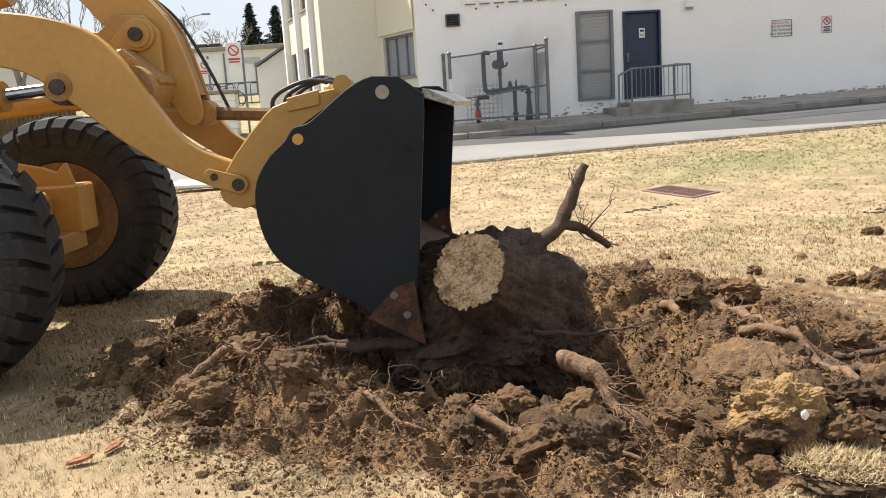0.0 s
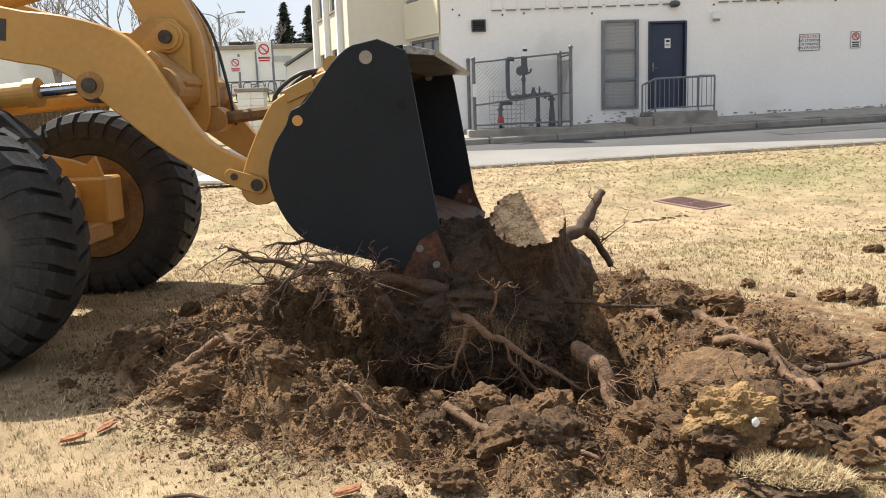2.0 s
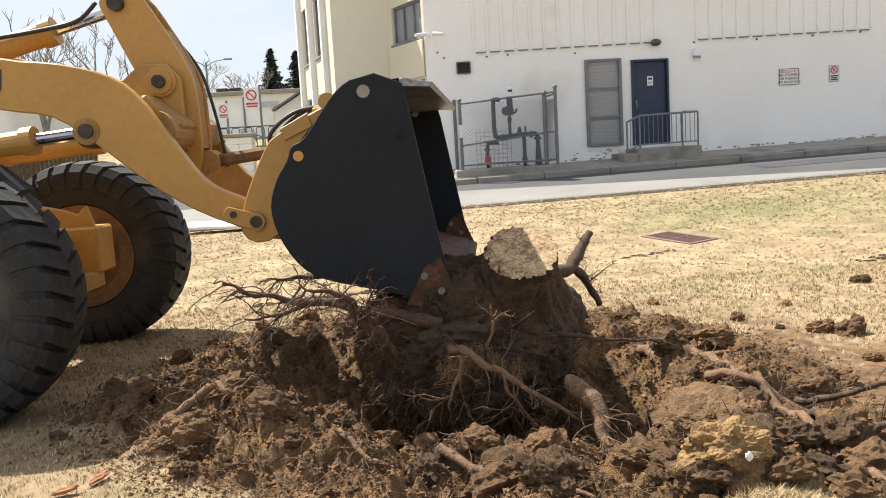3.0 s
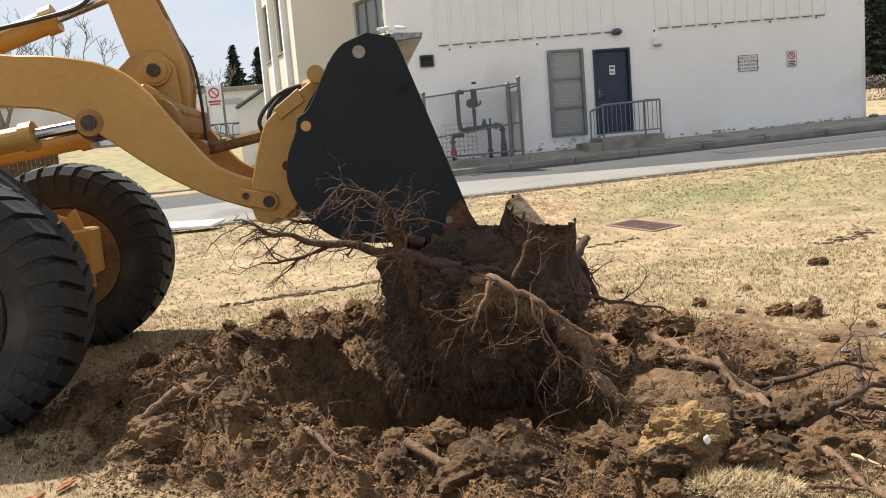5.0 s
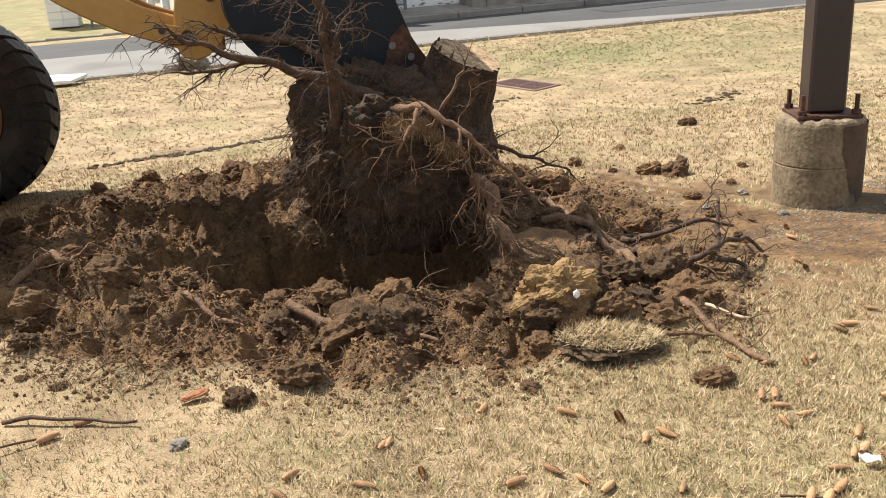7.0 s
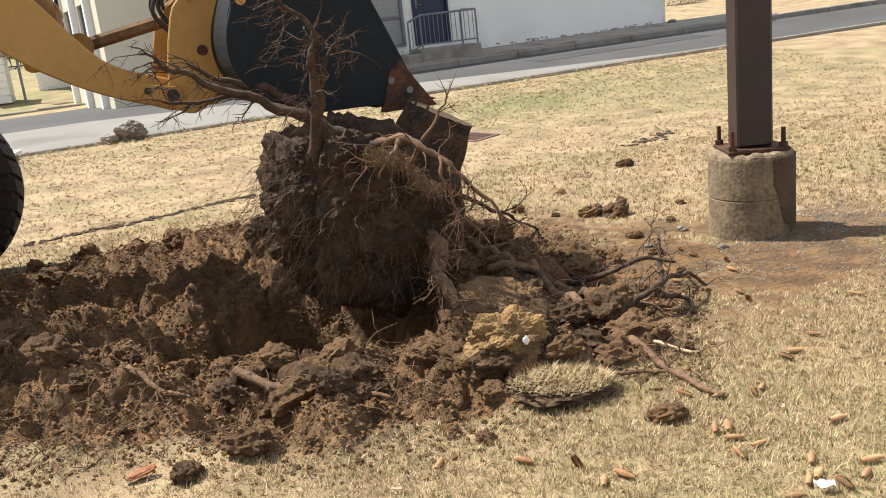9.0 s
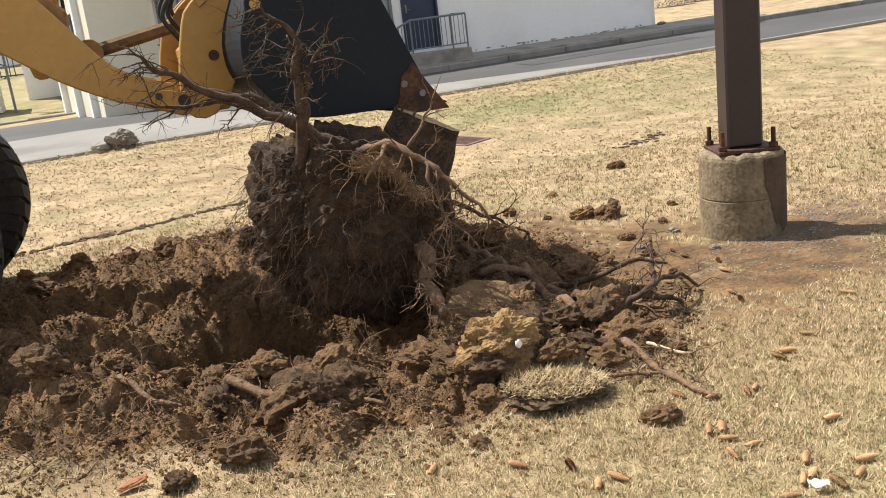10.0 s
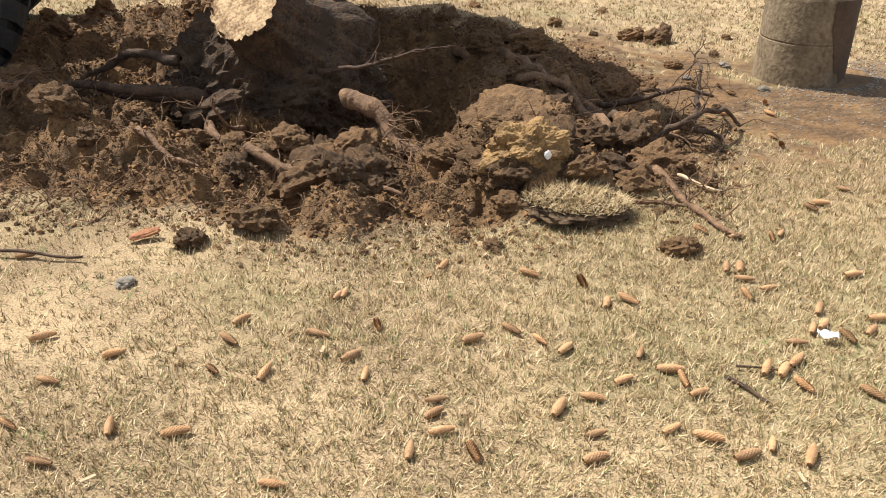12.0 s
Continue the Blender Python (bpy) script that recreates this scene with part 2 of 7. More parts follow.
# ---- mesh helpers ----
def finish(bm, name, mat, smooth=False):
    bmesh.ops.recalc_face_normals(bm, faces=bm.faces)
    me = bpy.data.meshes.new(name)
    bm.to_mesh(me)
    bm.free()
    for one in mat if isinstance(mat, (list, tuple)) else (mat,):
        me.materials.append(one)
    if smooth:
        me.polygons.foreach_set("use_smooth", [True] * len(me.polygons))
    return me


def part(name, bm, mat, parent=None, label="", smooth=False):
    ob = new(name, finish(bm, name, mat, smooth))
    if parent:
        ob.parent = parent
    if label:
        tagged(ob, label)
    return ob


def solid(name, bm, mat, label, category, group="", kind="", smooth=False):
    return tagged(part(name, bm, mat, None, "", smooth), label, category, group, kind)


def group_of(name, m, label, category, group="", kind=""):
    ob = new(name)
    ob.empty_display_size = 0.1
    ob.matrix_basis = m
    return tagged(ob, label, category, group, kind)


def block(bm, size, m=Matrix(), bevel=0.0):
    r = bmesh.ops.create_cube(bm, size=1.0, matrix=m @ Matrix.Diagonal((*size, 1)))
    if bevel:
        edges = list({e for v in r["verts"] for e in v.link_edges})
        bmesh.ops.bevel(bm, geom=edges, offset=bevel, segments=1, affect="EDGES")
    return bm


def box(size, centre=(0, 0, 0), bevel=0.0):
    return block(bmesh.new(), size, Matrix.Translation(centre), bevel)


def prism(bm, outline, y0, y1, bevel=0.0):
    """A plate with an outline in x and z, from y0 to y1."""
    front = [bm.verts.new((x, y0, z)) for x, z in outline]
    back = [bm.verts.new((x, y1, z)) for x, z in outline]
    faces = [bm.faces.new(front), bm.faces.new(list(reversed(back)))]
    n = len(outline)
    for i in range(n):
        faces.append(bm.faces.new((front[i], back[i], back[(i + 1) % n], front[(i + 1) % n])))
    bmesh.ops.recalc_face_normals(bm, faces=faces)
    if bevel:
        rim = [e for f in faces[:2] for e in f.edges]
        bmesh.ops.bevel(bm, geom=rim, offset=bevel, segments=1, affect="EDGES")
    return bm


def rod(bm, a, b, r, r2=None, seg=16):
    """A round bar from a to b."""
    a, b = Vector(a), Vector(b)
    m = Matrix.Translation((a + b) / 2) @ (b - a).to_track_quat("Z", "Y").to_matrix().to_4x4()
    bmesh.ops.create_cone(bm, cap_ends=True, segments=seg, radius1=r, radius2=r if r2 is None else r2, depth=(b - a).length, matrix=m)
    return bm


def tube(bm, points, radii, seg=8, rough=0.0, seed=0.0):
    """A round, bending limb through the points, closed at both ends."""
    pts = [Vector(p) for p in points]
    rings = []
    side = None
    for i, p in enumerate(pts):
        d = (pts[min(i + 1, len(pts) - 1)] - pts[max(i - 1, 0)]).normalized()
        if side is None:
            side = d.orthogonal().normalized()
        side = (side - d * side.dot(d)).normalized()
        up = d.cross(side)
        r = radii[i] if isinstance(radii, (list, tuple)) else radii
        ring = []
        for k in range(seg):
            a = 2 * math.pi * k / seg
            q = p + (side * math.cos(a) + up * math.sin(a)) * r
            if rough:
                q += (q - p) * rough * noise.noise(q * (0.6 / max(r, 0.004)) * 0.5 + Vector((seed, 0, 0)))
            ring.append(bm.verts.new(q))
        rings.append(ring)
    for r0, r1 in zip(rings, rings[1:]):
        for k in range(seg):
            bm.faces.new((r0[k], r0[(k + 1) % seg], r1[(k + 1) % seg], r1[k]))
    bm.faces.new(list(reversed(rings[0])))
    bm.faces.new(rings[-1])
    return bm


def bent(points, steps=5, wobble=0.0, seed=0):
    """A smooth line through the points, with a little wobble."""
    pts = [Vector(p) for p in points]
    out = []
    for i in range(len(pts) - 1):
        p0, p1, p2, p3 = pts[max(i - 1, 0)], pts[i], pts[i + 1], pts[min(i + 2, len(pts) - 1)]
        for k in range(steps):
            t = k / steps
            q = 0.5 * (2 * p1 + (p2 - p0) * t + (2 * p0 - 5 * p1 + 4 * p2 - p3) * t * t + (3 * p1 - p0 - 3 * p2 + p3) * t ** 3)
            out.append(q + noise.noise_vector(q * 9 + Vector((seed * 3.7, 0, 0))) * wobble)
    return out + [pts[-1]]


def taper(n, r0, r1, power=1.0):
    return [r0 + (r1 - r0) * (i / (n - 1)) ** power for i in range(n)]


def rounded(points, steps=3):
    """A closed outline with its corners eased."""
    n, out = len(points), []
    for i in range(n):
        p0, p1, p2, p3 = (Vector(points[(i + k) % n]) for k in (-1, 0, 1, 2))
        reach = (p2 - p1).length
        for k in range(steps if reach > 0.03 else 1):
            t = k / steps
            q = 0.5 * (2 * p1 + (p2 - p0) * t + (2 * p0 - 5 * p1 + 4 * p2 - p3) * t * t + (3 * p1 - p0 - 3 * p2 + p3) * t ** 3)
            out.append((q.x, q.y))
    return out


def smooth01(a, b, v):
    t = min(1.0, max(0.0, (v - a) / (b - a)))
    return t * t * (3 - 2 * t)


# ---- the lie of the land ----
LAWN_EDGE, KERB_LINE, WALL_Y = 15.3, 19.3, 20.8


def land(x, y):
    """Height of the lawn and road before any digging."""
    edge = max(0.12, 0.32 + 0.022 * (x - 1.84))
    z = edge * smooth01(9.6, 15.6, y)
    if y > LAWN_EDGE:
        z += 0.045 * (min(y, KERB_LINE) - LAWN_EDGE)
    if y > 26.5:
        z += min(1.0, max(0.0, (2.5 - x) / 2.0)) * 0.11 * (min(y, 48) - 26.5)
        z += min(1.0, max(0.0, (x - 11) / 3.0)) * 0.05 * (min(y, 80) - 26.5)
    return z


HOLE = Vector((0.88, 4.98))


# reach of the dug soil round the hole, turn by turn: degrees, share of the mean reach
REACH_AT = (-180, -166, -143, -129, -118, -105, -98, -92, -83, -74, -65, -57, -44, -19, 12, 28, 60, 100, 125, 150, 165, 180)
REACH = (1.06, 0.98, 0.91, 0.93, 0.89, 0.89, 0.98, 1.03, 1.09, 1.13, 1.16, 1.27, 1.14, 0.95, 0.93, 0.90, 0.95, 1.08, 1.10, 1.04, 1.02, 1.06)


def heap_ring(x, y):
    """1 at the edge of the dug patch, less inside it."""
    dx, dy = (x - HOLE.x + 0.20) / 2.0, (y - HOLE.y - 0.56) / 1.95
    d = math.hypot(dx, dy)
    if d > 1.9:
        return d, 0.0
    d /= float(np.interp(math.degrees(math.atan2(dy, dx)), REACH_AT, REACH))
    wob = 0.05 * noise.noise(Vector((x * 0.9, y * 0.9, 3.1))) + 0.06 * noise.noise(Vector((x * 3.3, y * 3.3, 8.0))) + 0.035 * noise.noise(Vector((x * 9, y * 9, 2.0)))
    return d + wob, wob


def chunk(x, y, s, seed):
    """Broken lumps with cracks between them: each cell has a height and a tilt of its own."""
    d, p = noise.voronoi(Vector((x * s + seed, y * s - seed, seed)))
    q = p[0] * 7.31
    h = 0.5 + 0.5 * noise.noise(q)
    tilt = 0.7 * ((x * s + seed - p[0].x) * noise.noise(q + Vector((9, 0, 0))) + (y * s - seed - p[0].y) * noise.noise(q + Vector((0, 9, 0))))
    return smooth01(0.0, 0.42, d[1] - d[0]) * (0.25 + h * 0.9 + tilt)


def dug(x, y):
    """How far the dug soil lies above or below the lawn, and how much of the surface is soil."""
    d, wob = heap_ring(x, y)
    if d > 1.2:
        return 0.0, 0.0
    soil = 1 - smooth01(0.95, 1.03, d)
    berm = 0.145 * math.exp(-((d - 0.68) / 0.20) ** 2)
    # lower in front of the hole, higher at the sides
    berm *= 0.80 + 0.45 * smooth01(6.5, 4.0, y) * smooth01(0.25, 1.3, abs(x - HOLE.x + 0.1))
    h = math.hypot((x - HOLE.x + 0.05) / 0.78, (y - HOLE.y) / 0.66) + wob
    pit = -0.55 * (1 - smooth01(0.55, 1.15, h))
    q = Vector((x, y, 0))
    w1, w2 = 0.06 * noise.noise(q * 5 + Vector((0, 0, 1.5))), 0.06 * noise.noise(q * 5 + Vector((0, 0, 5.5)))
    lump = 0.110 * chunk(x + w1, y + w2, 3.3, 0.4) + 0.066 * chunk(x + w2, y + w1, 7.4, 2.7) + 0.022 * chunk(x + w1 * 0.5, y + w2 * 0.4, 16.0, 5.1)
    lump += 0.040 * noise.noise(q * 4.5 + Vector((7, 0, 1))) + 0.014 * noise.noise(q * 14 + Vector((0, 0, 1))) + 0.008 * abs(noise.noise(q * 27)) + 0.005 * noise.noise(q * 55 + Vector((0, 0, 4)))
    base = berm + pit - 0.07 - 0.035 * smooth01(4.9, 4.2, y)
    return base * (1 - smooth01(0.78, 1.01, d) ** 1.6) + (lump - 0.02) * (1 - smooth01(0.92, 1.04, d)) + 0.008 * soil, soil


def height(x, y):
    return land(x, y) + dug(x, y)[0]


def ticks(dense0, dense1, step, far0, far1):
    inner = list(np.arange(dense0, dense1 + 1e-6, step))
    out, v, s = [], dense1, step
    while v < far1:
        s *= 1.22
        v += s
        out.append(min(v, far1))
    low, v, s = [], dense0, step
    while v > far0:
        s *= 1.22
        v -= s
        low.append(max(v, far0))
    return list(reversed(low)) + inner + out


def bare_at(x, y):
    """How worn the turf is: scuffed earth round the pole's foot, by the wheels and round the heap."""
    if not (-5 < x < 7 and 1 < y < 9):
        return 0.0
    bare = 1.5 * math.exp(-(((x - 3.9) / 1.3) ** 2 + ((y - 4.6) / 0.75) ** 2)) + 0.12 * math.exp(-(((x + 2.2) / 1.2) ** 2 + ((y - 5.3) / 0.9) ** 2))
    bare += 1.2 * math.exp(-(((x - 2.75) / 0.75) ** 2 + ((y - 4.7) / 1.1) ** 2))
    ring = math.hypot((x - HOLE.x + 0.20) / 2.0, (y - HOLE.y - 0.56) / 1.95)
    if ring < 1.7:
        bare += (0.16 + 0.5 * smooth01(1.3, 2.3, x)) * (1 - smooth01(1.0, 1.42, ring))
    return bare * (0.75 + 0.9 * noise.noise(Vector((x * 2.6, y * 2.6, 5.0))) + 0.6 * noise.noise(Vector((x * 11, y * 11, 3.0))))


def build_ground():
    xs = ticks(-1.6, 3.0, 0.0125, -400, 400)
    ys = ticks(3.15, 6.2, 0.0125, -60, 800)
    verts, soil, green = [], [], []
    for y in ys:
        for x in xs:
            dz, s = dug(x, y)
            # scuffed bare earth round the pole's foot and by the wheels
            soil.append(min(1.0, max(s, bare_at(x, y), 0.0)))
            g = 0.45 * math.exp(-(((x - 2.3) / 0.9) ** 2 + ((y - 2.3) / 0.9) ** 2)) + math.exp(-(((x - 5.6) / 1.9) ** 2 + ((y - 12.6) / 0.9) ** 2)) * 0.8 + 0.35 * math.exp(-(((x - 8.5) / 3.0) ** 2 + ((y - 12.0) / 2.2) ** 2))
            if y > 26.5 and x < 3:
                g = 0.6
            green.append(min(0.85, g * (0.75 + 0.6 * noise.noise(Vector((x * 1.5, y * 1.5, 9.0))))) if g > 0.02 else 0.0)
            low = 0.10 if LAWN_EDGE + 0.02 < y < 26.4 else 0.0
            verts.append((x, y, land(x, y) + dz - low))
    nx, ny = len(xs), len(ys)
    faces = [(j * nx + i, j * nx + i + 1, (j + 1) * nx + i + 1, (j + 1) * nx + i) for j in range(ny - 1) for i in range(nx - 1)]
    me = bpy.data.meshes.new("ground")
    me.from_pydata(verts, [], faces)
    for name, values in (("soil", soil), ("green", green)):
        me.attributes.new(name, "FLOAT", "POINT").data.foreach_set("value", values)
    me.materials.append(ground_material())
    me.polygons.foreach_set("use_smooth", [True] * len(me.polygons))
    tagged(new("ground", me), "dry straw-coloured lawn with a dug-up patch of brown soil", "ground", kind="structure")


build_ground()


def strip(name, mat, x_list, y_of, lift, label, category, z_of=land, kind="structure"):
    """A sheet between two lines y_of(x) = (near, far) that follows the land."""
    bm = bmesh.new()
    cols = []
    for x in x_list:
        y0, y1 = y_of(x)
        cols.append([bm.verts.new((x, y0 + (y1 - y0) * k / 8, z_of(x, y0 + (y1 - y0) * k / 8) + lift)) for k in range(9)])
    for a, b in zip(cols, cols[1:]):
        for k in range(8):
            bm.faces.new((a[k], b[k], b[k + 1], a[k + 1]))
    return solid(name, bm, mat, label, category, kind=kind)


def build_road():
    xs = [-60, -40, -25, -15] + [v * 1.0 for v in range(-12, 26)] + [35, 60, 90]
    strip("road", ASPHALT, xs, lambda x: (LAWN_EDGE + 0.10, 26.6 if x < 1.2 else KERB_LINE), 0.0, "worn grey asphalt driveway along the white building", "road")
    # pale concrete apron that narrows to the east, and a darker patch
    strip("concrete_apron", CONCRETE, [v * 0.5 for v in range(-20, 24)], lambda x: (LAWN_EDGE + 0.12, LAWN_EDGE + 0.14 + max(0.03, 3.1 - 0.30 * max(x, -1.0))), 0.005, "pale concrete apron beside the lawn", "pavement")
    strip("asphalt_patch", PATCH, [8.2, 9, 10, 11, 12, 12.6], lambda x: (17.0 + 0.05 * x, 18.1 + 0.03 * x), 0.006, "dark patched asphalt in the driveway", "road")
    # lawn edging: a low concrete strip
    bm = bmesh.new()
    for i in range(46):
        x = -8 + i * 0.6
        block(bm, (0.59, 0.10, 0.16), Matrix.Translation((x, LAWN_EDGE + 0.05, land(x, LAWN_EDGE + 0.05) - 0.072)) @ pose(0, 0, 0, 0, -1.2), 0.012)
    solid("lawn_edging", bm, KERB, "low concrete edging between lawn and driveway", "kerb", kind="structure")


def pavement_z(x, y):
    return land(x, KERB_LINE) + 0.13 + 0.09 * (y - KERB_LINE)


def build_pavement():
    bm = bmesh.new()
    x = 1.0
    while x < 30:
        w = 1.5
        if x < 16:
            block(bm, (w - 0.012, 1.36, 0.14), Matrix.Translation((x + w / 2, KERB_LINE + 0.87, pavement_z(x + w / 2, KERB_LINE + 0.87) - 0.07)) @ pose(0, 0, 0, 5.1, -1.26), 0.01)
        block(bm, (w - 0.008, 0.16, 0.34), Matrix.Translation((x + w / 2, KERB_LINE + 0.085, land(x + w / 2, KERB_LINE) - 0.04)) @ pose(0, 0, 0, 0, -1.26), 0.02)
        x += w
    solid("pavement", bm, KERB, "grey concrete pavement with a kerb along the white building", "pavement", kind="structure")
    bm = bmesh.new()
    for i in range(16):
        x = -20 + i * 1.5
        block(bm, (1.49, 0.16, 0.34), Matrix.Translation((x, 26.55, land(x, 26.4) - 0.04)), 0.02)
    solid("kerb", bm, KERB, "concrete kerb along the far grass verge", "kerb", kind="structure")
    # lawn behind the east end of the building
    strip("grass_verge", bpy.data.materials["lawn_and_soil"], [13.9, 15, 17, 20, 25, 32, 45, 70], lambda x: (KERB_LINE + 0.17, 60), 0.09, "dry grass rising behind the driveway", "lawn")


build_road()
build_pavement()


# ---- the white building ----
def wall_run(name, mat, a, b, z0, z1, thick, openings, label, parent=None):
    """A wall from a to b in plan, its outer face on that line, with openings (from, to, bottom, top) along it that go through."""
    a, b = Vector((*a, 0)), Vector((*b, 0))
    d = (b - a).normalized()
    n = Vector((-d.y, d.x, 0))
    length = (b - a).length
    us = sorted({0.0, length, *[u for o in openings for u in o[:2]]})
    zs = sorted({z0, z1, *[z for o in openings for z in o[2:]]})
    bm = bmesh.new()
    rot = Matrix.Rotation(math.atan2(d.y, d.x), 4, "Z")
    for u0, u1 in zip(us, us[1:]):
        run = None
        for q0, q1 in zip(zs, zs[1:]):
            um, zm = (u0 + u1) / 2, (q0 + q1) / 2
            if any(o[0] < um < o[1] and o[2] < zm < o[3] for o in openings):
                if run:
                    block(bm, (u1 - u0, thick, run[1] - run[0]), Matrix.Translation(a + d * um + n * thick / 2 + Vector((0, 0, sum(run) / 2))) @ rot)
                run = None
            else:
                run = (run[0], q1) if run else (q0, q1)
        if run:
            block(bm, (u1 - u0, thick, run[1] - run[0]), Matrix.Translation(a + d * (u0 + u1) / 2 + n * thick / 2 + Vector((0, 0, sum(run) / 2))) @ rot)
    bmesh.ops.remove_doubles(bm, verts=bm.verts, dist=0.0005)
    return part(name, bm, mat, parent, label)


def window_in(parent, a, b, u0, u1, z0, z1, mullions=2, depth=0.10):
    """A framed window in a wall line from a to b."""
    a, b = Vector((*a, 0)), Vector((*b, 0))
    d = (b - a).normalized()
    rot = Matrix.Rotation(math.atan2(d.y, d.x), 4, "Z")
    n = Vector((-d.y, d.x, 0))
    c = a + d * (u0 + u1) / 2 + n * depth + Vector((0, 0, (z0 + z1) / 2))
    w, h = u1 - u0, z1 - z0
    at = Matrix.Translation(c) @ rot
    bm = bmesh.new()
    for s in (-1, 1):
        block(bm, (w, 0.07, 0.06), at @ Matrix.Translation((0, 0, s * (h / 2 - 0.03))), 0.006)
        block(bm, (0.06, 0.07, h - 0.12), at @ Matrix.Translation((s * (w / 2 - 0.03), 0, 0)), 0.006)
    for k in range(1, mullions + 1):
        block(bm, (0.05, 0.06, h - 0.12), at @ Matrix.Translation((-w / 2 + w * k / (mullions + 1), 0, 0)), 0.006)
    win = part("window", bm, GREYPAINT, parent)
    part("pane", block(bmesh.new(), (w - 0.1, 0.012, h - 0.1), at @ Matrix.Translation((0, 0.02, 0))), GLASS, win)
    part("sill", block(bmesh.new(), (w + 0.1, 0.16, 0.05), at @ Matrix.Translation((0, -0.06, -h / 2 - 0.02)), 0.008), KERB, win)
    return win


CORNER_A, CORNER_B, CORNER_C, CORNER_D = (1.62, 20.8), (0.84, 22.6), (-0.58, 22.6), (-1.75, 27.5)


def build_building():
    house = group_of("building", Matrix(), "white-painted building with a ribbed upper wall and cream wing", "building", kind="structure")
    end = (13.38, WALL_Y)
    ops = [(5.40 - 1.62, 6.22 - 1.62, 1.17, 3.20), (6.49 - 1.62, 7.40 - 1.62, 1.13, 3.16), (2.34 - 1.62, 2.64 - 1.62, 3.04, 3.30)]
    wall_run("wall_front", WALLPAINT, CORNER_A, end, 0.4, 4.95, 0.3, ops, "", house)
    wall_run("wall_east", WALLPAINT, (end[0], WALL_Y + 0.3), (end[0], 34), 0.4, 4.95, -0.3, [], "", house)
    wall_run("wall_back", WALLPAINT, (13.08, 33.7), (-1.4, 33.7), 0.4, 4.95, -0.3, [], "", house)
    la = (Vector(CORNER_B) - Vector(CORNER_A)).length
    wins_b = [(0.22, la - 0.12, 1.98, 2.98), (0.22, la - 0.12, 3.95, 4.85)]
    wall_run("wall_bay", CREAM, CORNER_B, CORNER_A, 0.4, 6.2, 0.25, wins_b, "", house)
    for o in wins_b:
        window_in(house, CORNER_B, CORNER_A, *o, mullions=2)
    part("spandrel_panel", block(bmesh.new(), (la - 0.1, 0.04, 0.86), Matrix.Translation(((CORNER_A[0] + CORNER_B[0]) / 2 - 0.03, (CORNER_A[1] + CORNER_B[1]) / 2 - 0.015, 3.46)) @ Matrix.Rotation(math.atan2(CORNER_A[1] - CORNER_B[1], CORNER_A[0] - CORNER_B[0]), 4, "Z"), 0.01), CREAMPANEL, house)
    wall_run("wall_cream", CREAM, CORNER_C, CORNER_B, 0.4, 7.2, 0.25, [], "", house)
    ld = (Vector(CORNER_D) - Vector(CORNER_C)).length
    wins = [(0.6, 1.9, 4.0, 5.6), (2.6, 3.9, 4.0, 5.6), (0.6, 1.9, 1.4, 3.0), (2.6, 3.9, 1.4, 3.0)]
    wall_run("wall_west", CREAM, CORNER_D, CORNER_C, 0.4, 7.2, 0.25, wins, "", house)
    for o in wins:
        window_in(house, CORNER_D, CORNER_C, *o, mullions=1)
    for u in (0.3, 2.25, 4.2):
        d = (Vector(CORNER_C) - Vector(CORNER_D)).normalized()
        p = Vector(CORNER_D) + d * u
        part("pilaster", block(bmesh.new(), (0.22, 0.16, 6.8), Matrix.Translation((p.x - 0.06, p.y, 3.8)) @ Matrix.Rotation(math.atan2(d.y, d.x), 4, "Z"), 0.01), WALLPAINT, house)
    part("roof", box((11.7, 12.8, 0.2), (7.5, 27.3, 5.05), 0.02), KERB, house)
    part("roof_cream", box((2.2, 6.2, 0.2), (0.1, 26.0, 7.3), 0.02), KERB, house)
    # ribbed upper cladding: upright battens over the plain wall
    bm = bmesh.new()
    x = 2.75
    while x < 12.75:
        if not 7.35 < x < 8.1:
            block(bm, (0.05, 0.05, 1.40), Matrix.Translation((x, WALL_Y - 0.025, 4.24 + 0.02 * (x - 2.75) * 0.5)), 0.006)
        x += 0.335
    tagged(part("cladding_batten", bm, WALLPAINT, house), kind="stuff")
    ledge = finish(box((0.24, 0.045, 0.025), (0, 0, 0), 0.004), "ledge", CONCRETE)
    for k in range(29):
        x = 2.75 + 0.335 * (k + 0.5)
        if not 7.2 < x < 8.2:
            lg = new("ledge", ledge)
            lg.parent = house
            lg.matrix_basis = pose(x, WALL_Y - 0.023, 3.50 + 0.01 * (x - 2.75))
    # flaked paint along the wall's foot
    rng = random.Random(71)
    bm = bmesh.new()
    for k in range(90):
        x = rng.uniform(1.8, 13.2) if k < 70 else rng.gauss(5.8, 0.5)
        z = pavement_z(x, WALL_Y) + (0.01 + 0.05 * rng.random() ** 2 if k < 70 else rng.uniform(0.0, 0.22))
        w, h = rng.uniform(0.02, 0.09), rng.uniform(0.008, 0.03)
        n = 9
        bm.faces.new([bm.verts.new((x + w * rng.uniform(0.6, 1) * math.cos(6.283 * j / n), WALL_Y - 0.0245 - k * 0.00003, z + h * rng.uniform(0.6, 1) * math.sin(6.283 * j / n))) for j in range(n)])
    tagged(part("flaked_paint", bm, KERB, house), kind="stuff")
    # rusty fixings in the wall
    dot = finish(rod(bmesh.new(), (0, 0, 0), (0, -0.02, 0), 0.022, seg=8), "wall_bolt", DARKSTEEL)
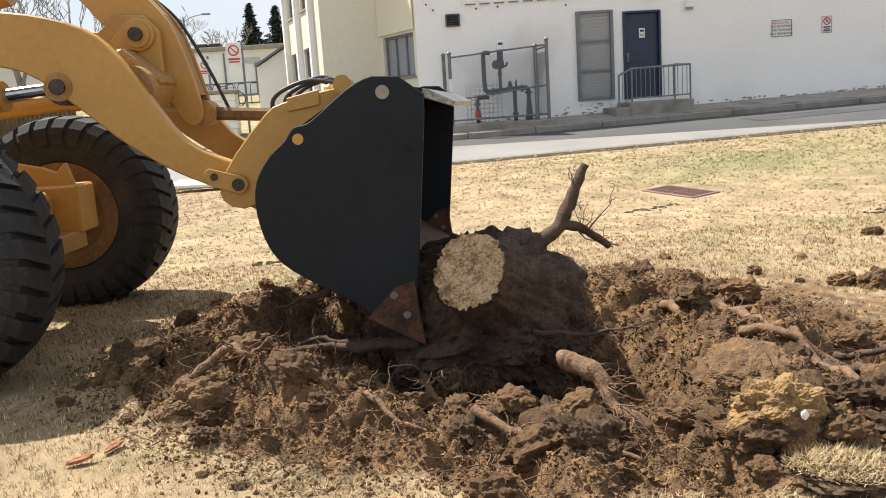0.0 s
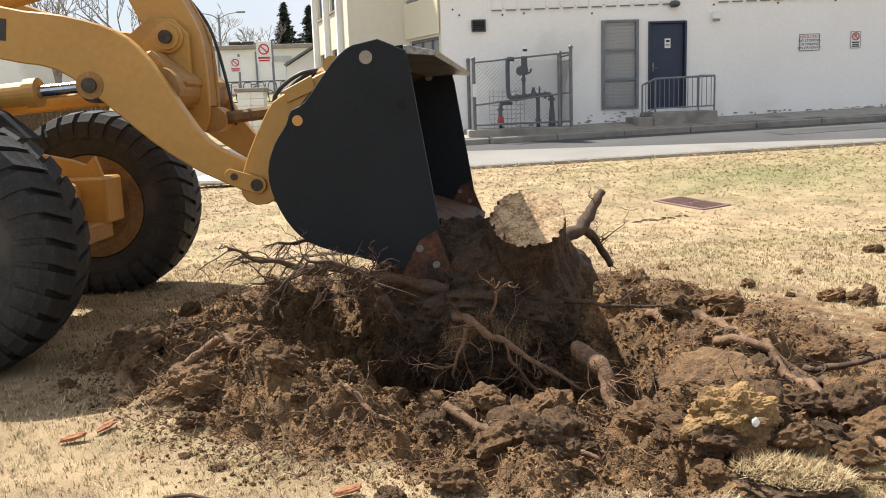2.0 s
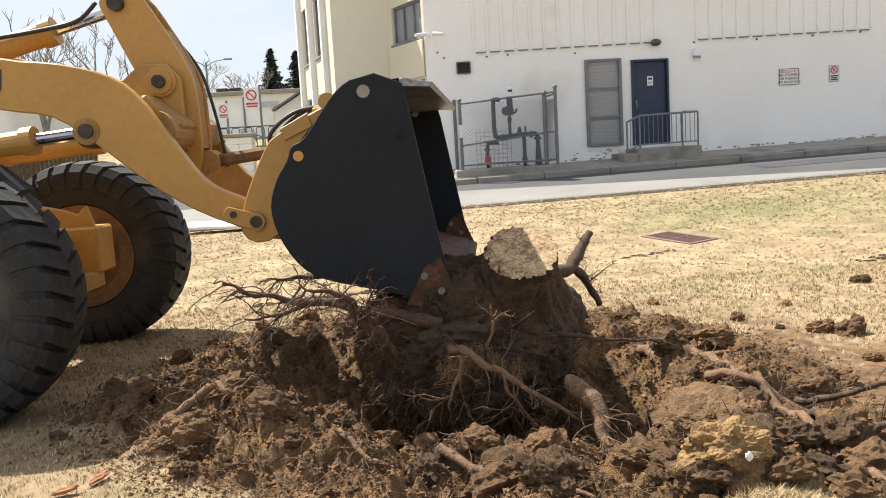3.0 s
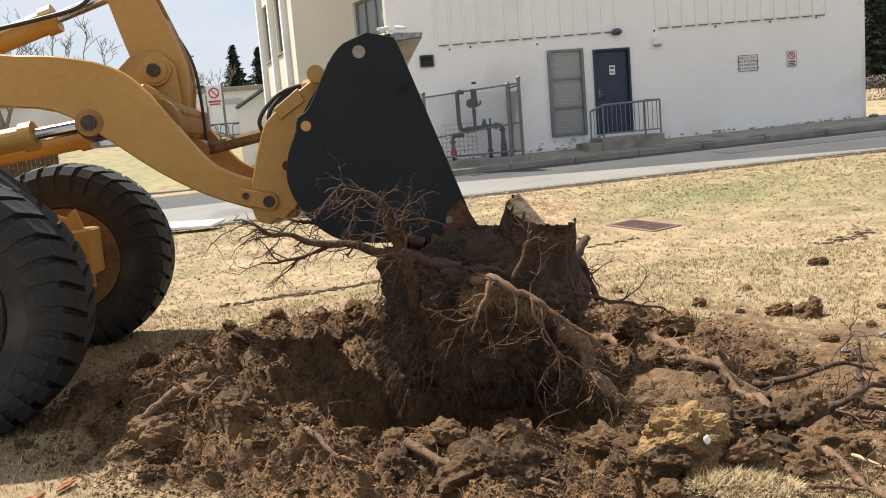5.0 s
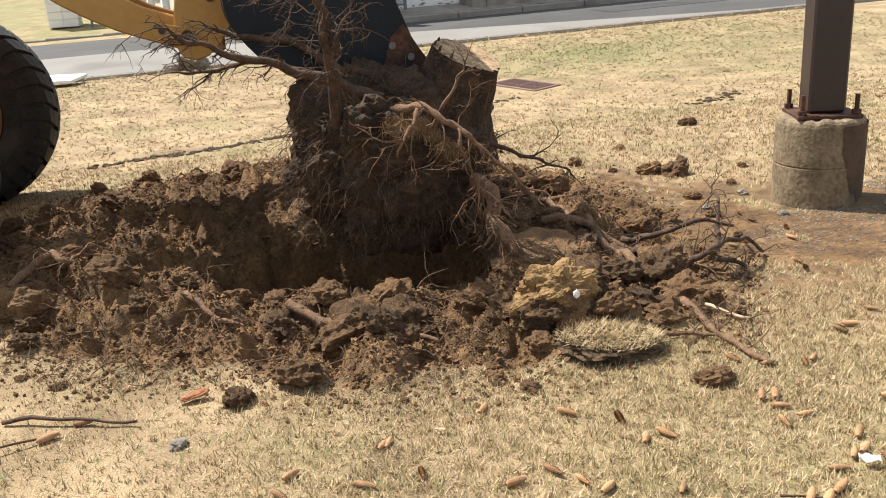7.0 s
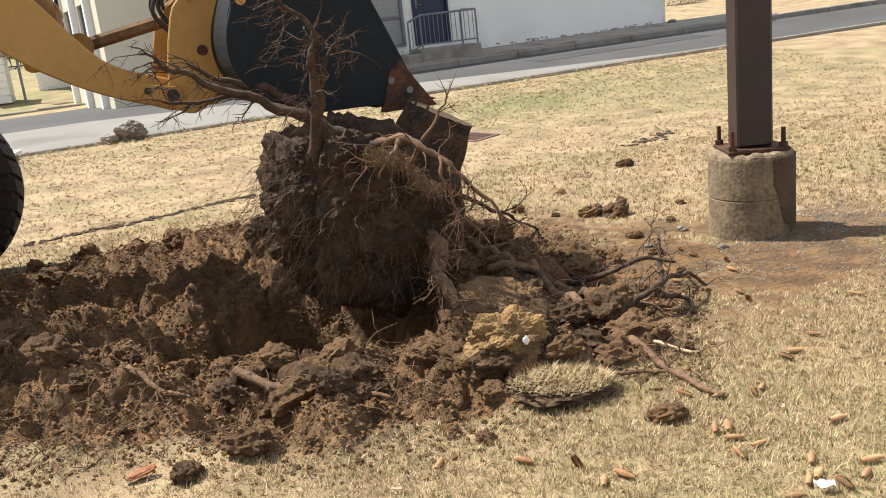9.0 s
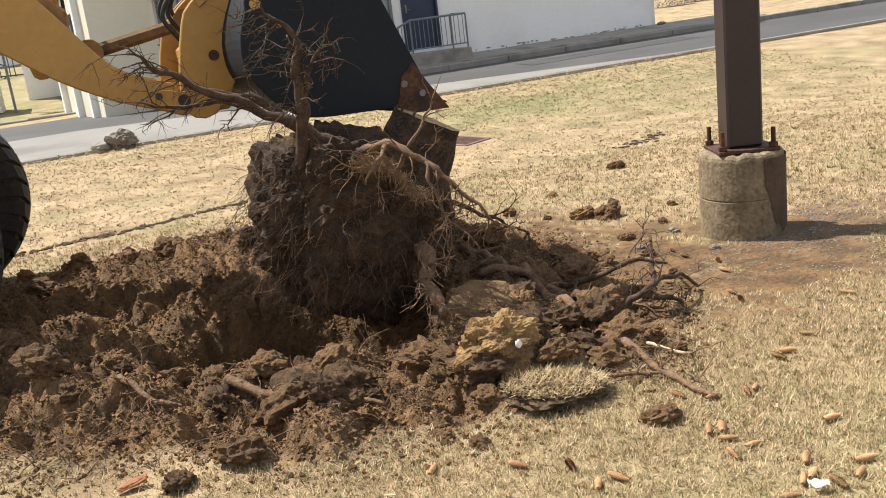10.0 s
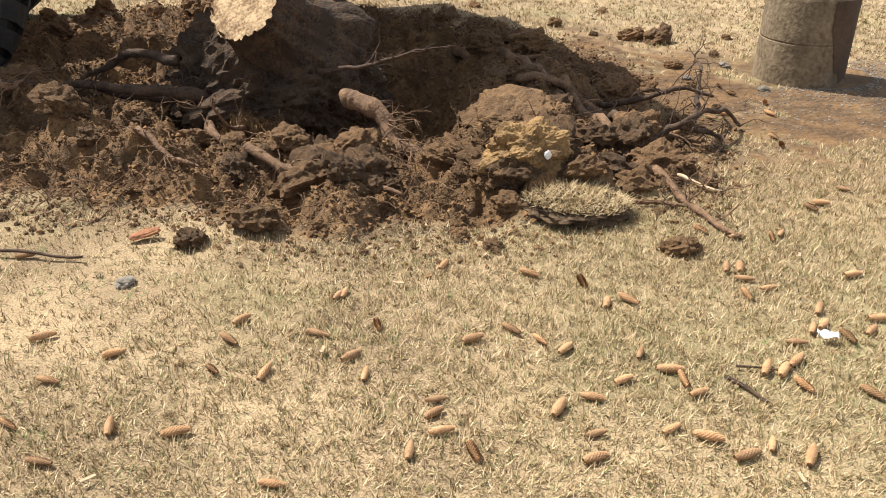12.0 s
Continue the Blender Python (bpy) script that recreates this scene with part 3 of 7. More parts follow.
    for x, z in ((2.05, 3.42), (3.05, 3.40), (3.55, 3.42), (5.15, 3.38), (8.05, 3.5), (9.6, 3.5), (11.0, 3.52), (12.2, 3.55), (1.9, 3.55)):
        wb = new("wall_bolt", dot)
        wb.parent = house
        wb.matrix_basis = pose(x, WALL_Y, z)
    # bare plinth band, flaked at the foot
    part("plinth", box((11.6, 0.02, 0.30), (7.55, WALL_Y - 0.012, 0.78)), WALLPAINT, house)
    return house


build_building()


def bars(parent, at, rows, mat):
    """Short flat bars that stand for small unreadable print. rows: x, z, width, height."""
    for x, z, w, h in rows:
        part("print_bar", block(bmesh.new(), (w, 0.003, h), at @ Matrix.Translation((x, -0.012, z))), mat, parent)


def lettering(parent, text, size, m, mat, name="lettering"):
    cu = bpy.data.curves.new(name, "FONT")
    cu.body, cu.size, cu.extrude, cu.align_x, cu.align_y = text, size, 0.001, "CENTER", "CENTER"
    cu.materials.append(mat)
    ob = new(name, cu)
    ob.parent = parent
    ob.matrix_basis = m
    return ob


def build_front_fittings():
    y = WALL_Y
    # louvred panel
    lv = group_of("louvre_panel", pose(5.81, y, 2.185), "tall grey metal louvred vent in the white wall", "vent")
    bm = bmesh.new()
    for s in (-1, 1):
        block(bm, (0.07, 0.14, 2.05), Matrix.Translation((s * 0.405, 0.0, 0)), 0.006)
        block(bm, (0.74, 0.14, 0.06), Matrix.Translation((0, 0.0, s * 0.995)), 0.006)
    for z in (-0.34, 0.33):
        block(bm, (0.74, 0.08, 0.05), Matrix.Translation((0, 0.0, z)), 0.004)
    part("frame", bm, GREYPAINT, lv)
    slat = box((0.74, 0.085, 0.012))
    slat_me = finish(slat, "slat", LOUVRE)
    for k in range(24):
        s = new("slat", slat_me)
        s.parent = lv
        s.matrix_basis = pose(0, 0.03, -0.93 + k * 0.081, -64)
    part("backing", box((0.8, 0.01, 2.0), (0, 0.12, 0)), LOUVRE, lv)
    # door
    dr = group_of("door_1", pose(6.945, y, 1.13), "dark navy steel service door, shut", "door", kind="structure")
    bm = bmesh.new()
    for s in (-1, 1):
        block(bm, (0.05, 0.16, 2.02), Matrix.Translation((s * 0.43, 0.02, 1.01)), 0.005)
    block(bm, (0.81, 0.16, 0.05), Matrix.Translation((0, 0.02, 2.0)), 0.005)
    part("door_frame", bm, NAVY, dr)
    part("door_leaf", box((0.81, 0.05, 1.97), (0, 0.06, 0.99), 0.006), NAVY, dr)
    bm = rod(bmesh.new(), (-0.33, 0.03, 0.95), (-0.33, -0.02, 0.95), 0.012)
    rod(bm, (-0.33, -0.02, 0.95), (-0.22, -0.02, 0.95), 0.011)
    block(bm, (0.05, 0.012, 0.2), Matrix.Translation((-0.33, 0.03, 0.98)), 0.003)
    part("door_handle", bm, GALV, dr)
    part("notice", box((0.14, 0.004, 0.22), (0.02, 0.031, 1.52)), WHITE, dr)
    bars(dr, pose(0.02, 0.037, 1.52), [(0, 0.05, 0.09, 0.05), (0, -0.03, 0.10, 0.012), (0, -0.06, 0.10, 0.012)], SIGNBLACK)
    # small vent
    ve = group_of("wall_vent", pose(2.49, y, 3.17), "small dark louvred vent in the white wall", "vent")
    bm = bmesh.new()
    for s in (-1, 1):
        block(bm, (0.03, 0.10, 0.27), Matrix.Translation((s * 0.15, -0.01, 0)), 0.003)
        block(bm, (0.27, 0.10, 0.03), Matrix.Translation((0, -0.01, s * 0.125)), 0.003)
    part("frame", bm, METERPAINT, ve)
    for k in range(4):
        part("slat", block(bmesh.new(), (0.27, 0.06, 0.012), pose(0, 0.0, -0.08 + k * 0.055, -35)), METERPAINT, ve)
    part("backing", box((0.3, 0.01, 0.26), (0, 0.08, 0)), DARKVOID, ve)
    # lamps
    lm = group_of("wall_lamp", pose(7.09, y, 3.53), "black round-backed wall lamp above the door", "lamp")
    bm = bmesh.new()
    bmesh.ops.create_uvsphere(bm, u_segments=16, v_segments=10, radius=0.11, matrix=Matrix.Translation((0, -0.1, 0)) @ Matrix.Diagonal((1.15, 0.9, 0.75, 1)))
    part("housing", bm, METERPAINT, lm, smooth=True)
    part("back_plate", box((0.16, 0.05, 0.14), (0, -0.025, 0), 0.01), METERPAINT, lm)
    ll = group_of("flood_light", pose(8.09, y, 3.24), "white box floodlight on the wall", "lamp")
    part("housing", box((0.20, 0.13, 0.17), (0, -0.075, 0.01), 0.015), WHITE, ll)
    part("lens", box((0.17, 0.05, 0.05), (0, -0.08, -0.10), 0.008), GLASS, ll)
    sp = group_of("spot_light", pose(1.72, y, 3.92), "white twin spotlight on a short arm", "lamp")
    bm = rod(bmesh.new(), (0, 0, 0), (0, -0.25, 0.02), 0.02)
    part("arm", bm, WHITE, sp)
    for s in (-1, 1):
        part("spot", rod(bmesh.new(), (s * 0.08, -0.25, 0.03), (s * 0.34, -0.36, 0.0), 0.05, 0.035), WHITE, sp)
    # signs
    sg = group_of("parking_sign", pose(10.395, y - 0.012, 2.57), "white sign lettered in red and black, no stopping on driveway", "sign")
    part("plate", box((0.51, 0.008, 0.40), (0, 0, 0), 0.002), WHITE, sg)
    bm = bmesh.new()
    for s in (-1, 1):
        block(bm, (0.50, 0.004, 0.012), Matrix.Translation((0, -0.006, s * 0.188)))
        block(bm, (0.012, 0.004, 0.364), Matrix.Translation((s * 0.244, -0.006, 0)))
    part("border", bm, SIGNBLACK, sg)
    for k, (text, mat) in enumerate((("ABSOLUTELY", SIGNRED), ("NO STOPPING", SIGNBLACK), ("OR PARKING", SIGNBLACK), ("ON DRIVEWAY", SIGNBLACK))):
        lettering(sg, text, 0.082 if k else 0.088, pose(0, -0.008, 0.125 - k * 0.085, 90), mat)
    s2 = group_of("no_parking_sign", pose(11.53, y - 0.012, 2.595), "small white no-parking sign with a red ring", "sign")
    part("plate", box((0.26, 0.008, 0.40), (0, 0, 0), 0.002), WHITE, s2)
    part("ring", ring_mesh(0.095, 0.068, 0.004, (0, -0.006, 0.08)), SIGNRED, s2)
    part("slash", block(bmesh.new(), (0.15, 0.003, 0.02), pose(0, -0.009, 0.08, 0, 45)), SIGNRED, s2)
    lettering(s2, "P", 0.13, pose(0, -0.007, 0.08, 90), SIGNBLACK)
    bars(s2, Matrix(), [(0, -0.06, 0.18, 0.03), (0, -0.11, 0.16, 0.025), (0, -0.15, 0.18, 0.025)], SIGNBLACK)
    bm = bmesh.new()
    for s in (-1, 1):
        block(bm, (0.25, 0.004, 0.008), Matrix.Translation((0, -0.006, s * 0.19)))
        block(bm, (0.008, 0.004, 0.372), Matrix.Translation((s * 0.121, -0.006, 0)))
    part("border", bm, SIGNBLACK, s2)


def ring_mesh(r1, r0, h, c, seg=32):
    """A flat ring that faces -y."""
    bm = bmesh.new()
    loops = []
    for r, y in ((r1, 0), (r1, h), (r0, h), (r0, 0)):
        loops.append([bm.verts.new((c[0] + r * math.cos(2 * math.pi * k / seg), c[1] - y, c[2] + r * math.sin(2 * math.pi * k / seg))) for k in range(seg)])
    for a, b in zip(loops, loops[1:] + loops[:1]):
        for k in range(seg):
            bm.faces.new((a[k], a[(k + 1) % seg], b[(k + 1) % seg], b[k]))
    return bm


build_front_fittings()


def build_step_and_rail():
    st = group_of("door_step", Matrix(), "low concrete landing before the dark door", "step")
    part("landing", box((1.5, 1.0, 0.42), (7.05, WALL_Y - 0.505, 0.855), 0.02), KERB, st)
    part("tread", box((0.34, 1.1, 0.36), (6.12, WALL_Y - 0.52, 0.78), 0.02), KERB, st)
    rl = group_of("handrail", Matrix(), "grey steel handrail with upright bars at the door landing", "railing")
    y = 19.84
    bm = bmesh.new()
    tube(bm, [(6.06, y, 0.62), (6.06, y, 1.68)], 0.022)
    part("post", bm, GREYPAINT, rl)
    for x in (6.36, 7.36, 7.73):
        part("post", tube(bmesh.new(), [(x, y, 1.0 if x > 6.4 else 0.8), (x, y, 1.82)], 0.022), GREYPAINT, rl)
    part("top_rail", tube(bmesh.new(), [(6.06, y, 1.68), (6.36, y, 1.81), (7.73, y, 1.84)], 0.024), GREYPAINT, rl)
    part("bottom_rail", tube(bmesh.new(), [(6.06, y, 1.02), (6.36, y, 1.15), (7.73, y, 1.17)], 0.016), GREYPAINT, rl)
    for k in range(15):
        x = 6.14 + k * 0.108
        z = 1.68 + 0.43 * (x - 6.06) if x < 6.36 else 1.82
        part("baluster", rod(bmesh.new(), (x, y, z - 0.66), (x, y, z), 0.009, seg=8), GREYPAINT, rl)
    part("end_rail", tube(bmesh.new(), [(7.73, y, 1.84), (7.73, WALL_Y - 0.02, 1.88)], 0.02), GREYPAINT, rl)


build_step_and_rail()


def build_gas_cage():
    fc = group_of("chain_link_cage", Matrix(), "galvanised chain-link fence cage round gas pipes, on a concrete curb", "fence")
    y0, y1, x0, x1 = 19.62, WALL_Y - 0.03, 2.22, 4.38
    part("curb", box((2.45, 1.2, 0.36), (3.30, 20.16, 0.64), 0.02), KERB, fc)
    for x, y, z in ((x0, y0, 2.36), (4.12, y0, 2.42), (x1, y0, 2.55), (x1, y1, 2.5), (x0, y1, 2.4)):
        p = part("post", rod(bmesh.new(), (x, y, 0.6), (x, y, z), 0.038, seg=12), GALV, fc)
        bm = bmesh.new()
        bmesh.ops.create_uvsphere(bm, u_segments=10, v_segments=6, radius=0.05, matrix=Matrix.Translation((x, y, z)))
        part("cap", bm, GALV, p)
    for a, b in (((x0, y0, 2.28), (x1, y0, 2.44)), ((x0, y0, 0.92), (x1, y0, 0.94)), ((x1, y0, 2.40), (x1, y1, 2.40)), ((x0, y0, 1.36), (x1, y0, 1.57))):
        part("rail", rod(bmesh.new(), a, b, 0.02, seg=10), GALV, fc)
    part("tag", box((0.07, 0.004, 0.28), (x0, y0 - 0.043, 1.68)), WHITE, fc)
    # woven wire: two sets of slanting strands, front and east side
    bm = bmesh.new()

    def weave(p, q, zb, zt):
        p, q = Vector(p), Vector(q)
        length, hgt, step = (q - p).length, zt - zb, 0.085
        d = (q - p).normalized()
        n = int((length + hgt) / step)
        for k in range(n):
            for way in (1, -1):
                u0 = k * step - (hgt if way == 1 else 0)
                lo, hi = max(u0, 0), min(u0 + hgt, length)
                if hi - lo < 0.03:
                    continue
                za, zc = (zb + (lo - u0), zb + (hi - u0)) if way == 1 else (zt - (lo - u0), zt - (hi - u0))
                rod(bm, (*(p + d * lo).xy, za), (*(p + d * hi).xy, zc), 0.004, seg=3)

    weave((x0, y0, 0), (x1, y0, 0), 0.9, 2.3)
    weave((x1, y0, 0), (x1, y1, 0), 0.9, 2.3)
    tagged(part("wire_mesh", bm, GALV, fc), kind="stuff")
    gm = group_of("gas_meter", Matrix(), "grey-painted gas regulator and pipework in the cage", "gas meter")
    y = 20.25
    for name, pts, r in (("inlet_pipe", [(3.22, y, 2.36), (3.12, y, 2.37), (3.07, y, 2.33), (3.065, y, 2.0), (3.07, y, 1.62), (3.13, y, 1.50), (3.3, y, 1.50)], 0.050), ("manifold", [(3.14, y, 1.50), (3.6, y, 1.53), (4.05, y, 1.55)], 0.052),
                         ("riser", [(3.43, y, 1.52), (3.43, y, 2.0), (3.43, y, 2.48)], 0.038), ("branch", [(3.16, y, 1.38), (2.96, y, 1.38), (2.89, y, 1.34), (2.88, y, 0.82)], 0.036),
                         ("riser", [(3.75, y, 0.82), (3.75, y, 1.2), (3.75, y, 1.53)], 0.046), ("riser", [(4.07, y, 0.82), (4.07, y, 1.2), (4.07, y, 1.55)], 0.046)):
        part(name, tube(bmesh.new(), bent(pts, 4), r, 10), METERPAINT, gm, smooth=True)
    part("regulator", rod(bmesh.new(), (3.37, y - 0.10, 2.10), (3.37, y + 0.08, 2.10), 0.105, seg=20), METERPAINT, gm)
    part("regulator_body", box((0.16, 0.14, 0.20), (3.45, y, 2.10), 0.03), METERPAINT, gm)
    part("vent_elbow", tube(bmesh.new(), bent([(3.48, y, 2.06), (3.58, y, 2.06), (3.60, y, 2.14)], 4), 0.022, 8), METERPAINT, gm)
    part("neck", rod(bmesh.new(), (3.45, y, 2.20), (3.45, y, 2.42), 0.07, seg=14), METERPAINT, gm)
    gauge = part("gauge_head", box((0.16, 0.12, 0.22), (3.46, y, 2.52), 0.02), WHITE, gm)
    part("dial", box((0.10, 0.006, 0.05), (3.46, y - 0.062, 2.55)), SIGNBLACK, gauge)
    part("valve", rod(bmesh.new(), (3.65, y, 1.53), (3.65, y, 1.72), 0.075, 0.028, seg=14), METERPAINT, gm)
    part("valve_stem", rod(bmesh.new(), (3.79, y, 1.55), (3.79, y, 1.74), 0.022, seg=10), METERPAINT, gm)
    for x, z in ((3.26, 1.50), (3.92, 1.54)):
        part("flange", rod(bmesh.new(), (x - 0.02, y, z), (x + 0.02, y, z), 0.085, seg=16), METERPAINT, gm)
    for x, z, r in ((4.07, 1.44, 0.085), (3.75, 0.98, 0.07), (2.88, 1.24, 0.07), (3.43, 1.90, 0.055)):
        part("collar", rod(bmesh.new(), (x, y, z - 0.03), (x, y, z + 0.03), r, seg=16), METERPAINT, gm)
    part("sleeve", rod(bmesh.new(), (4.07, y, 0.82), (4.07, y, 1.25), 0.085, 0.055, seg=14), METERPAINT, gm)
    part("red_valve", rod(bmesh.new(), (2.88, y - 0.03, 0.92), (2.88, y - 0.03, 1.10), 0.085, 0.06, seg=12), SIGNRED, gm, "faded red valve body")
    gr = group_of("mesh_panel", Matrix(), "white wire grid panel leaning inside the cage", "wire panel")
    for k in range(9):
        part("wire", rod(bmesh.new(), (2.60 + k * 0.1, 20.0, 0.84), (2.60 + k * 0.1, 20.0, 1.70), 0.005, seg=5), GALV, gr)
    for k in range(8):
        part("wire", rod(bmesh.new(), (2.60, 20.008, 0.94 + k * 0.1), (3.40, 20.008, 0.94 + k * 0.1), 0.005, seg=5), GALV, gr)


build_gas_cage()


# ---- the wheel loader ----
TRACK, TYRE_R = 1.07, 0.715


def tyre_mesh():
    bm = bmesh.new()
    prof = [(-0.16, 0.36), (-0.24, 0.40), (-0.265, 0.50), (-0.26, 0.60), (-0.225, 0.665), (-0.12, 0.685), (0, 0.69), (0.12, 0.685), (0.225, 0.665), (0.26, 0.60), (0.265, 0.50), (0.24, 0.40), (0.16, 0.36)]
    seg = 72
    rings = [[bm.verts.new((r * math.cos(2 * math.pi * k / seg), y, r * math.sin(2 * math.pi * k / seg))) for y, r in prof] for k in range(seg)]
    for k in range(seg):
        a, b = rings[k], rings[(k + 1) % seg]
        for j in range(len(prof) - 1):
            bm.faces.new((a[j], a[j + 1], b[j + 1], b[j]))
    return finish(bm, "tyre", RUBBER)


def lug_mesh(s):
    """One slanting tread bar over the crown and down the shoulder, worn round."""
    bm = bmesh.new()
    lugs = []
    for u, r, da in ((-0.01, 0.722, 0.0), (0.12, 0.718, 0.05), (0.215, 0.70, 0.10), (0.262, 0.64, 0.125), (0.275, 0.585, 0.13)):
        for w in (-1, 1):
            ang = da + w * (0.074 if u < 0.2 else 0.068)
            for rr in (r - 0.06, r):
                lugs.append(bm.verts.new((rr * math.cos(ang), s * u, rr * math.sin(ang))))
    for j in range(4):
        q = lugs[j * 4:j * 4 + 8]
        bm.faces.new((q[1], q[3], q[7], q[5]))
        bm.faces.new((q[0], q[1], q[5], q[4]))
        bm.faces.new((q[2], q[6], q[7], q[3]))
    bm.faces.new((lugs[0], lugs[2], lugs[3], lugs[1]))
    bm.faces.new((lugs[16], lugs[17], lugs[19], lugs[18]))
    bmesh.ops.bevel(bm, geom=[e for e in bm.edges if len(e.link_faces) == 2 and e.calc_face_angle(0) > 0.9], offset=0.012, segments=1, affect="EDGES")
    return finish(bm, "tread_lug", RUBBER)


def lathe_y(profile, seg=40, capped=True):
    """A turned body round the y axis from (y, r) pairs."""
    bm = bmesh.new()
    rings = [[bm.verts.new((r * math.cos(2 * math.pi * k / seg), y, r * math.sin(2 * math.pi * k / seg))) for k in range(seg)] for y, r in profile]
    for a, b in zip(rings, rings[1:]):
        for k in range(seg):
            bm.faces.new((a[k], a[(k + 1) % seg], b[(k + 1) % seg], b[k]))
    if capped:
        bm.faces.new(rings[0])
        bm.faces.new(list(reversed(rings[-1])))
    return bm


loader = group_of("wheel_loader", pose(-2.16, 6.54, 0, 0, 0, -4.3), "yellow articulated wheel loader with black bucket and muddy tyres", "wheel loader")
TYRE, LUGS = tyre_mesh(), {s: lug_mesh(s) for s in (-1, 1)}
wheels = []
for side in (-1, 1):
    w = new("wheel")
    w.empty_display_size = 0.1
    w.parent = loader
    w.matrix_basis = pose(0, side * TRACK, TYRE_R - 0.035, 0, 0, 0)
    t = new("tyre", TYRE)
    t.parent = w
    for k in range(32):
        for s in (-1, 1):
            lug = new("tread_lug", LUGS[s])
            lug.parent = w
            lug.matrix_basis = pose(0, 0, 0, 0, -360 * (k + (0.5 if s > 0 else 0)) / 32, 0)
    o = side
    part("rim", lathe_y([(o * 0.20, 0.375), (o * 0.235, 0.385), (o * 0.24, 0.36), (o * 0.20, 0.345), (o * 0.185, 0.30), (o * 0.15, 0.285), (o * 0.14, 0.10), (-o * 0.10, 0.10), (-o * 0.14, 0.33), (-o * 0.22, 0.355), (-o * 0.225, 0.38), (-o * 0.19, 0.375)], 40, False), YELLOW, w)
    part("rim_ring", lathe_y([(o * 0.242, 0.352), (o * 0.25, 0.36), (o * 0.25, 0.385), (o * 0.232, 0.393), (o * 0.225, 0.37)], 40, False), RUST, w)
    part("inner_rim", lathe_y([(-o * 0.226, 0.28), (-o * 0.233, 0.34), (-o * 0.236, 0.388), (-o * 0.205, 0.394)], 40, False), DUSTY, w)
    part("hub", lathe_y([(o * 0.13, 0.20), (o * 0.20, 0.19), (o * 0.22, 0.15), (o * 0.22, 0.02)]), YELLOW, w)
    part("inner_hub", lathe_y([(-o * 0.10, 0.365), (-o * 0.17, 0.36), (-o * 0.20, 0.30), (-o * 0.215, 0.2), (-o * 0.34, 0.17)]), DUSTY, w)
    for k in range(8):
        a = 2 * math.pi * k / 8
        part("wheel_nut", rod(bmesh.new(), (0.245 * math.cos(a), o * 0.14, 0.245 * math.sin(a)), (0.245 * math.cos(a), o * 0.17, 0.245 * math.sin(a)), 0.02, seg=6), YELLOW, w)
    wheels.append(w)

# axle and front frame
bm = box((0.30, 1.5, 0.30), (0.0, 0, 0.70), 0.03)
block(bm, (0.42, 0.5, 0.44), Matrix.Translation((0, 0, 0.70)), 0.06)
part("axle", bm, YELLOW, loader)
for s in (-1, 1):
    bm = box((0.30, 0.30, 0.32), (0.22, s * 0.36, 0.78), 0.015)
    for dz in (-0.08, 0.08):
        rod(bm, (0.26, s * 0.525, 0.78 + dz), (0.26, s * 0.50, 0.78 + dz), 0.02, seg=10)
    part("frame_lug", bm, YELLOW, loader)
    bm = prism(bmesh.new(), [(-0.9, 0.5), (0.24, 0.60), (0.30, 0.95), (0.26, 1.08), (0.20, 1.02), (0.10, 1.06), (-0.3, 1.15), (-0.55, 2.25), (-0.95, 2.25), (-1.0, 1.0)], s * 0.36 - 0.03, s * 0.36 + 0.03, 0.006)
    part("frame_plate", bm, YELLOW, loader)
    if s < 0:
        fd = prism(bmesh.new(), [(-0.75, 1.42), (0.02, 1.48), (0.20, 1.38), (0.36, 1.24), (0.35, 1.21), (0.18, 1.33), (0.0, 1.44), (-0.75, 1.38)], -0.60, -0.92)
        part("mudguard", fd, BLACK, loader)
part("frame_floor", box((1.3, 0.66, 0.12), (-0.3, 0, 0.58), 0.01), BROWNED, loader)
part("rear_body", box((1.5, 1.2, 0.85), (-2.85, 0.1, 1.10), 0.08), YELLOW, loader)

# lift arm pair, hung from the frame's top
ARM_PIVOT = (-0.75, 2.10)


def arm_pose(raise_deg):
    return pose(ARM_PIVOT[0], 0, ARM_PIVOT[1], 0, -raise_deg, 0)


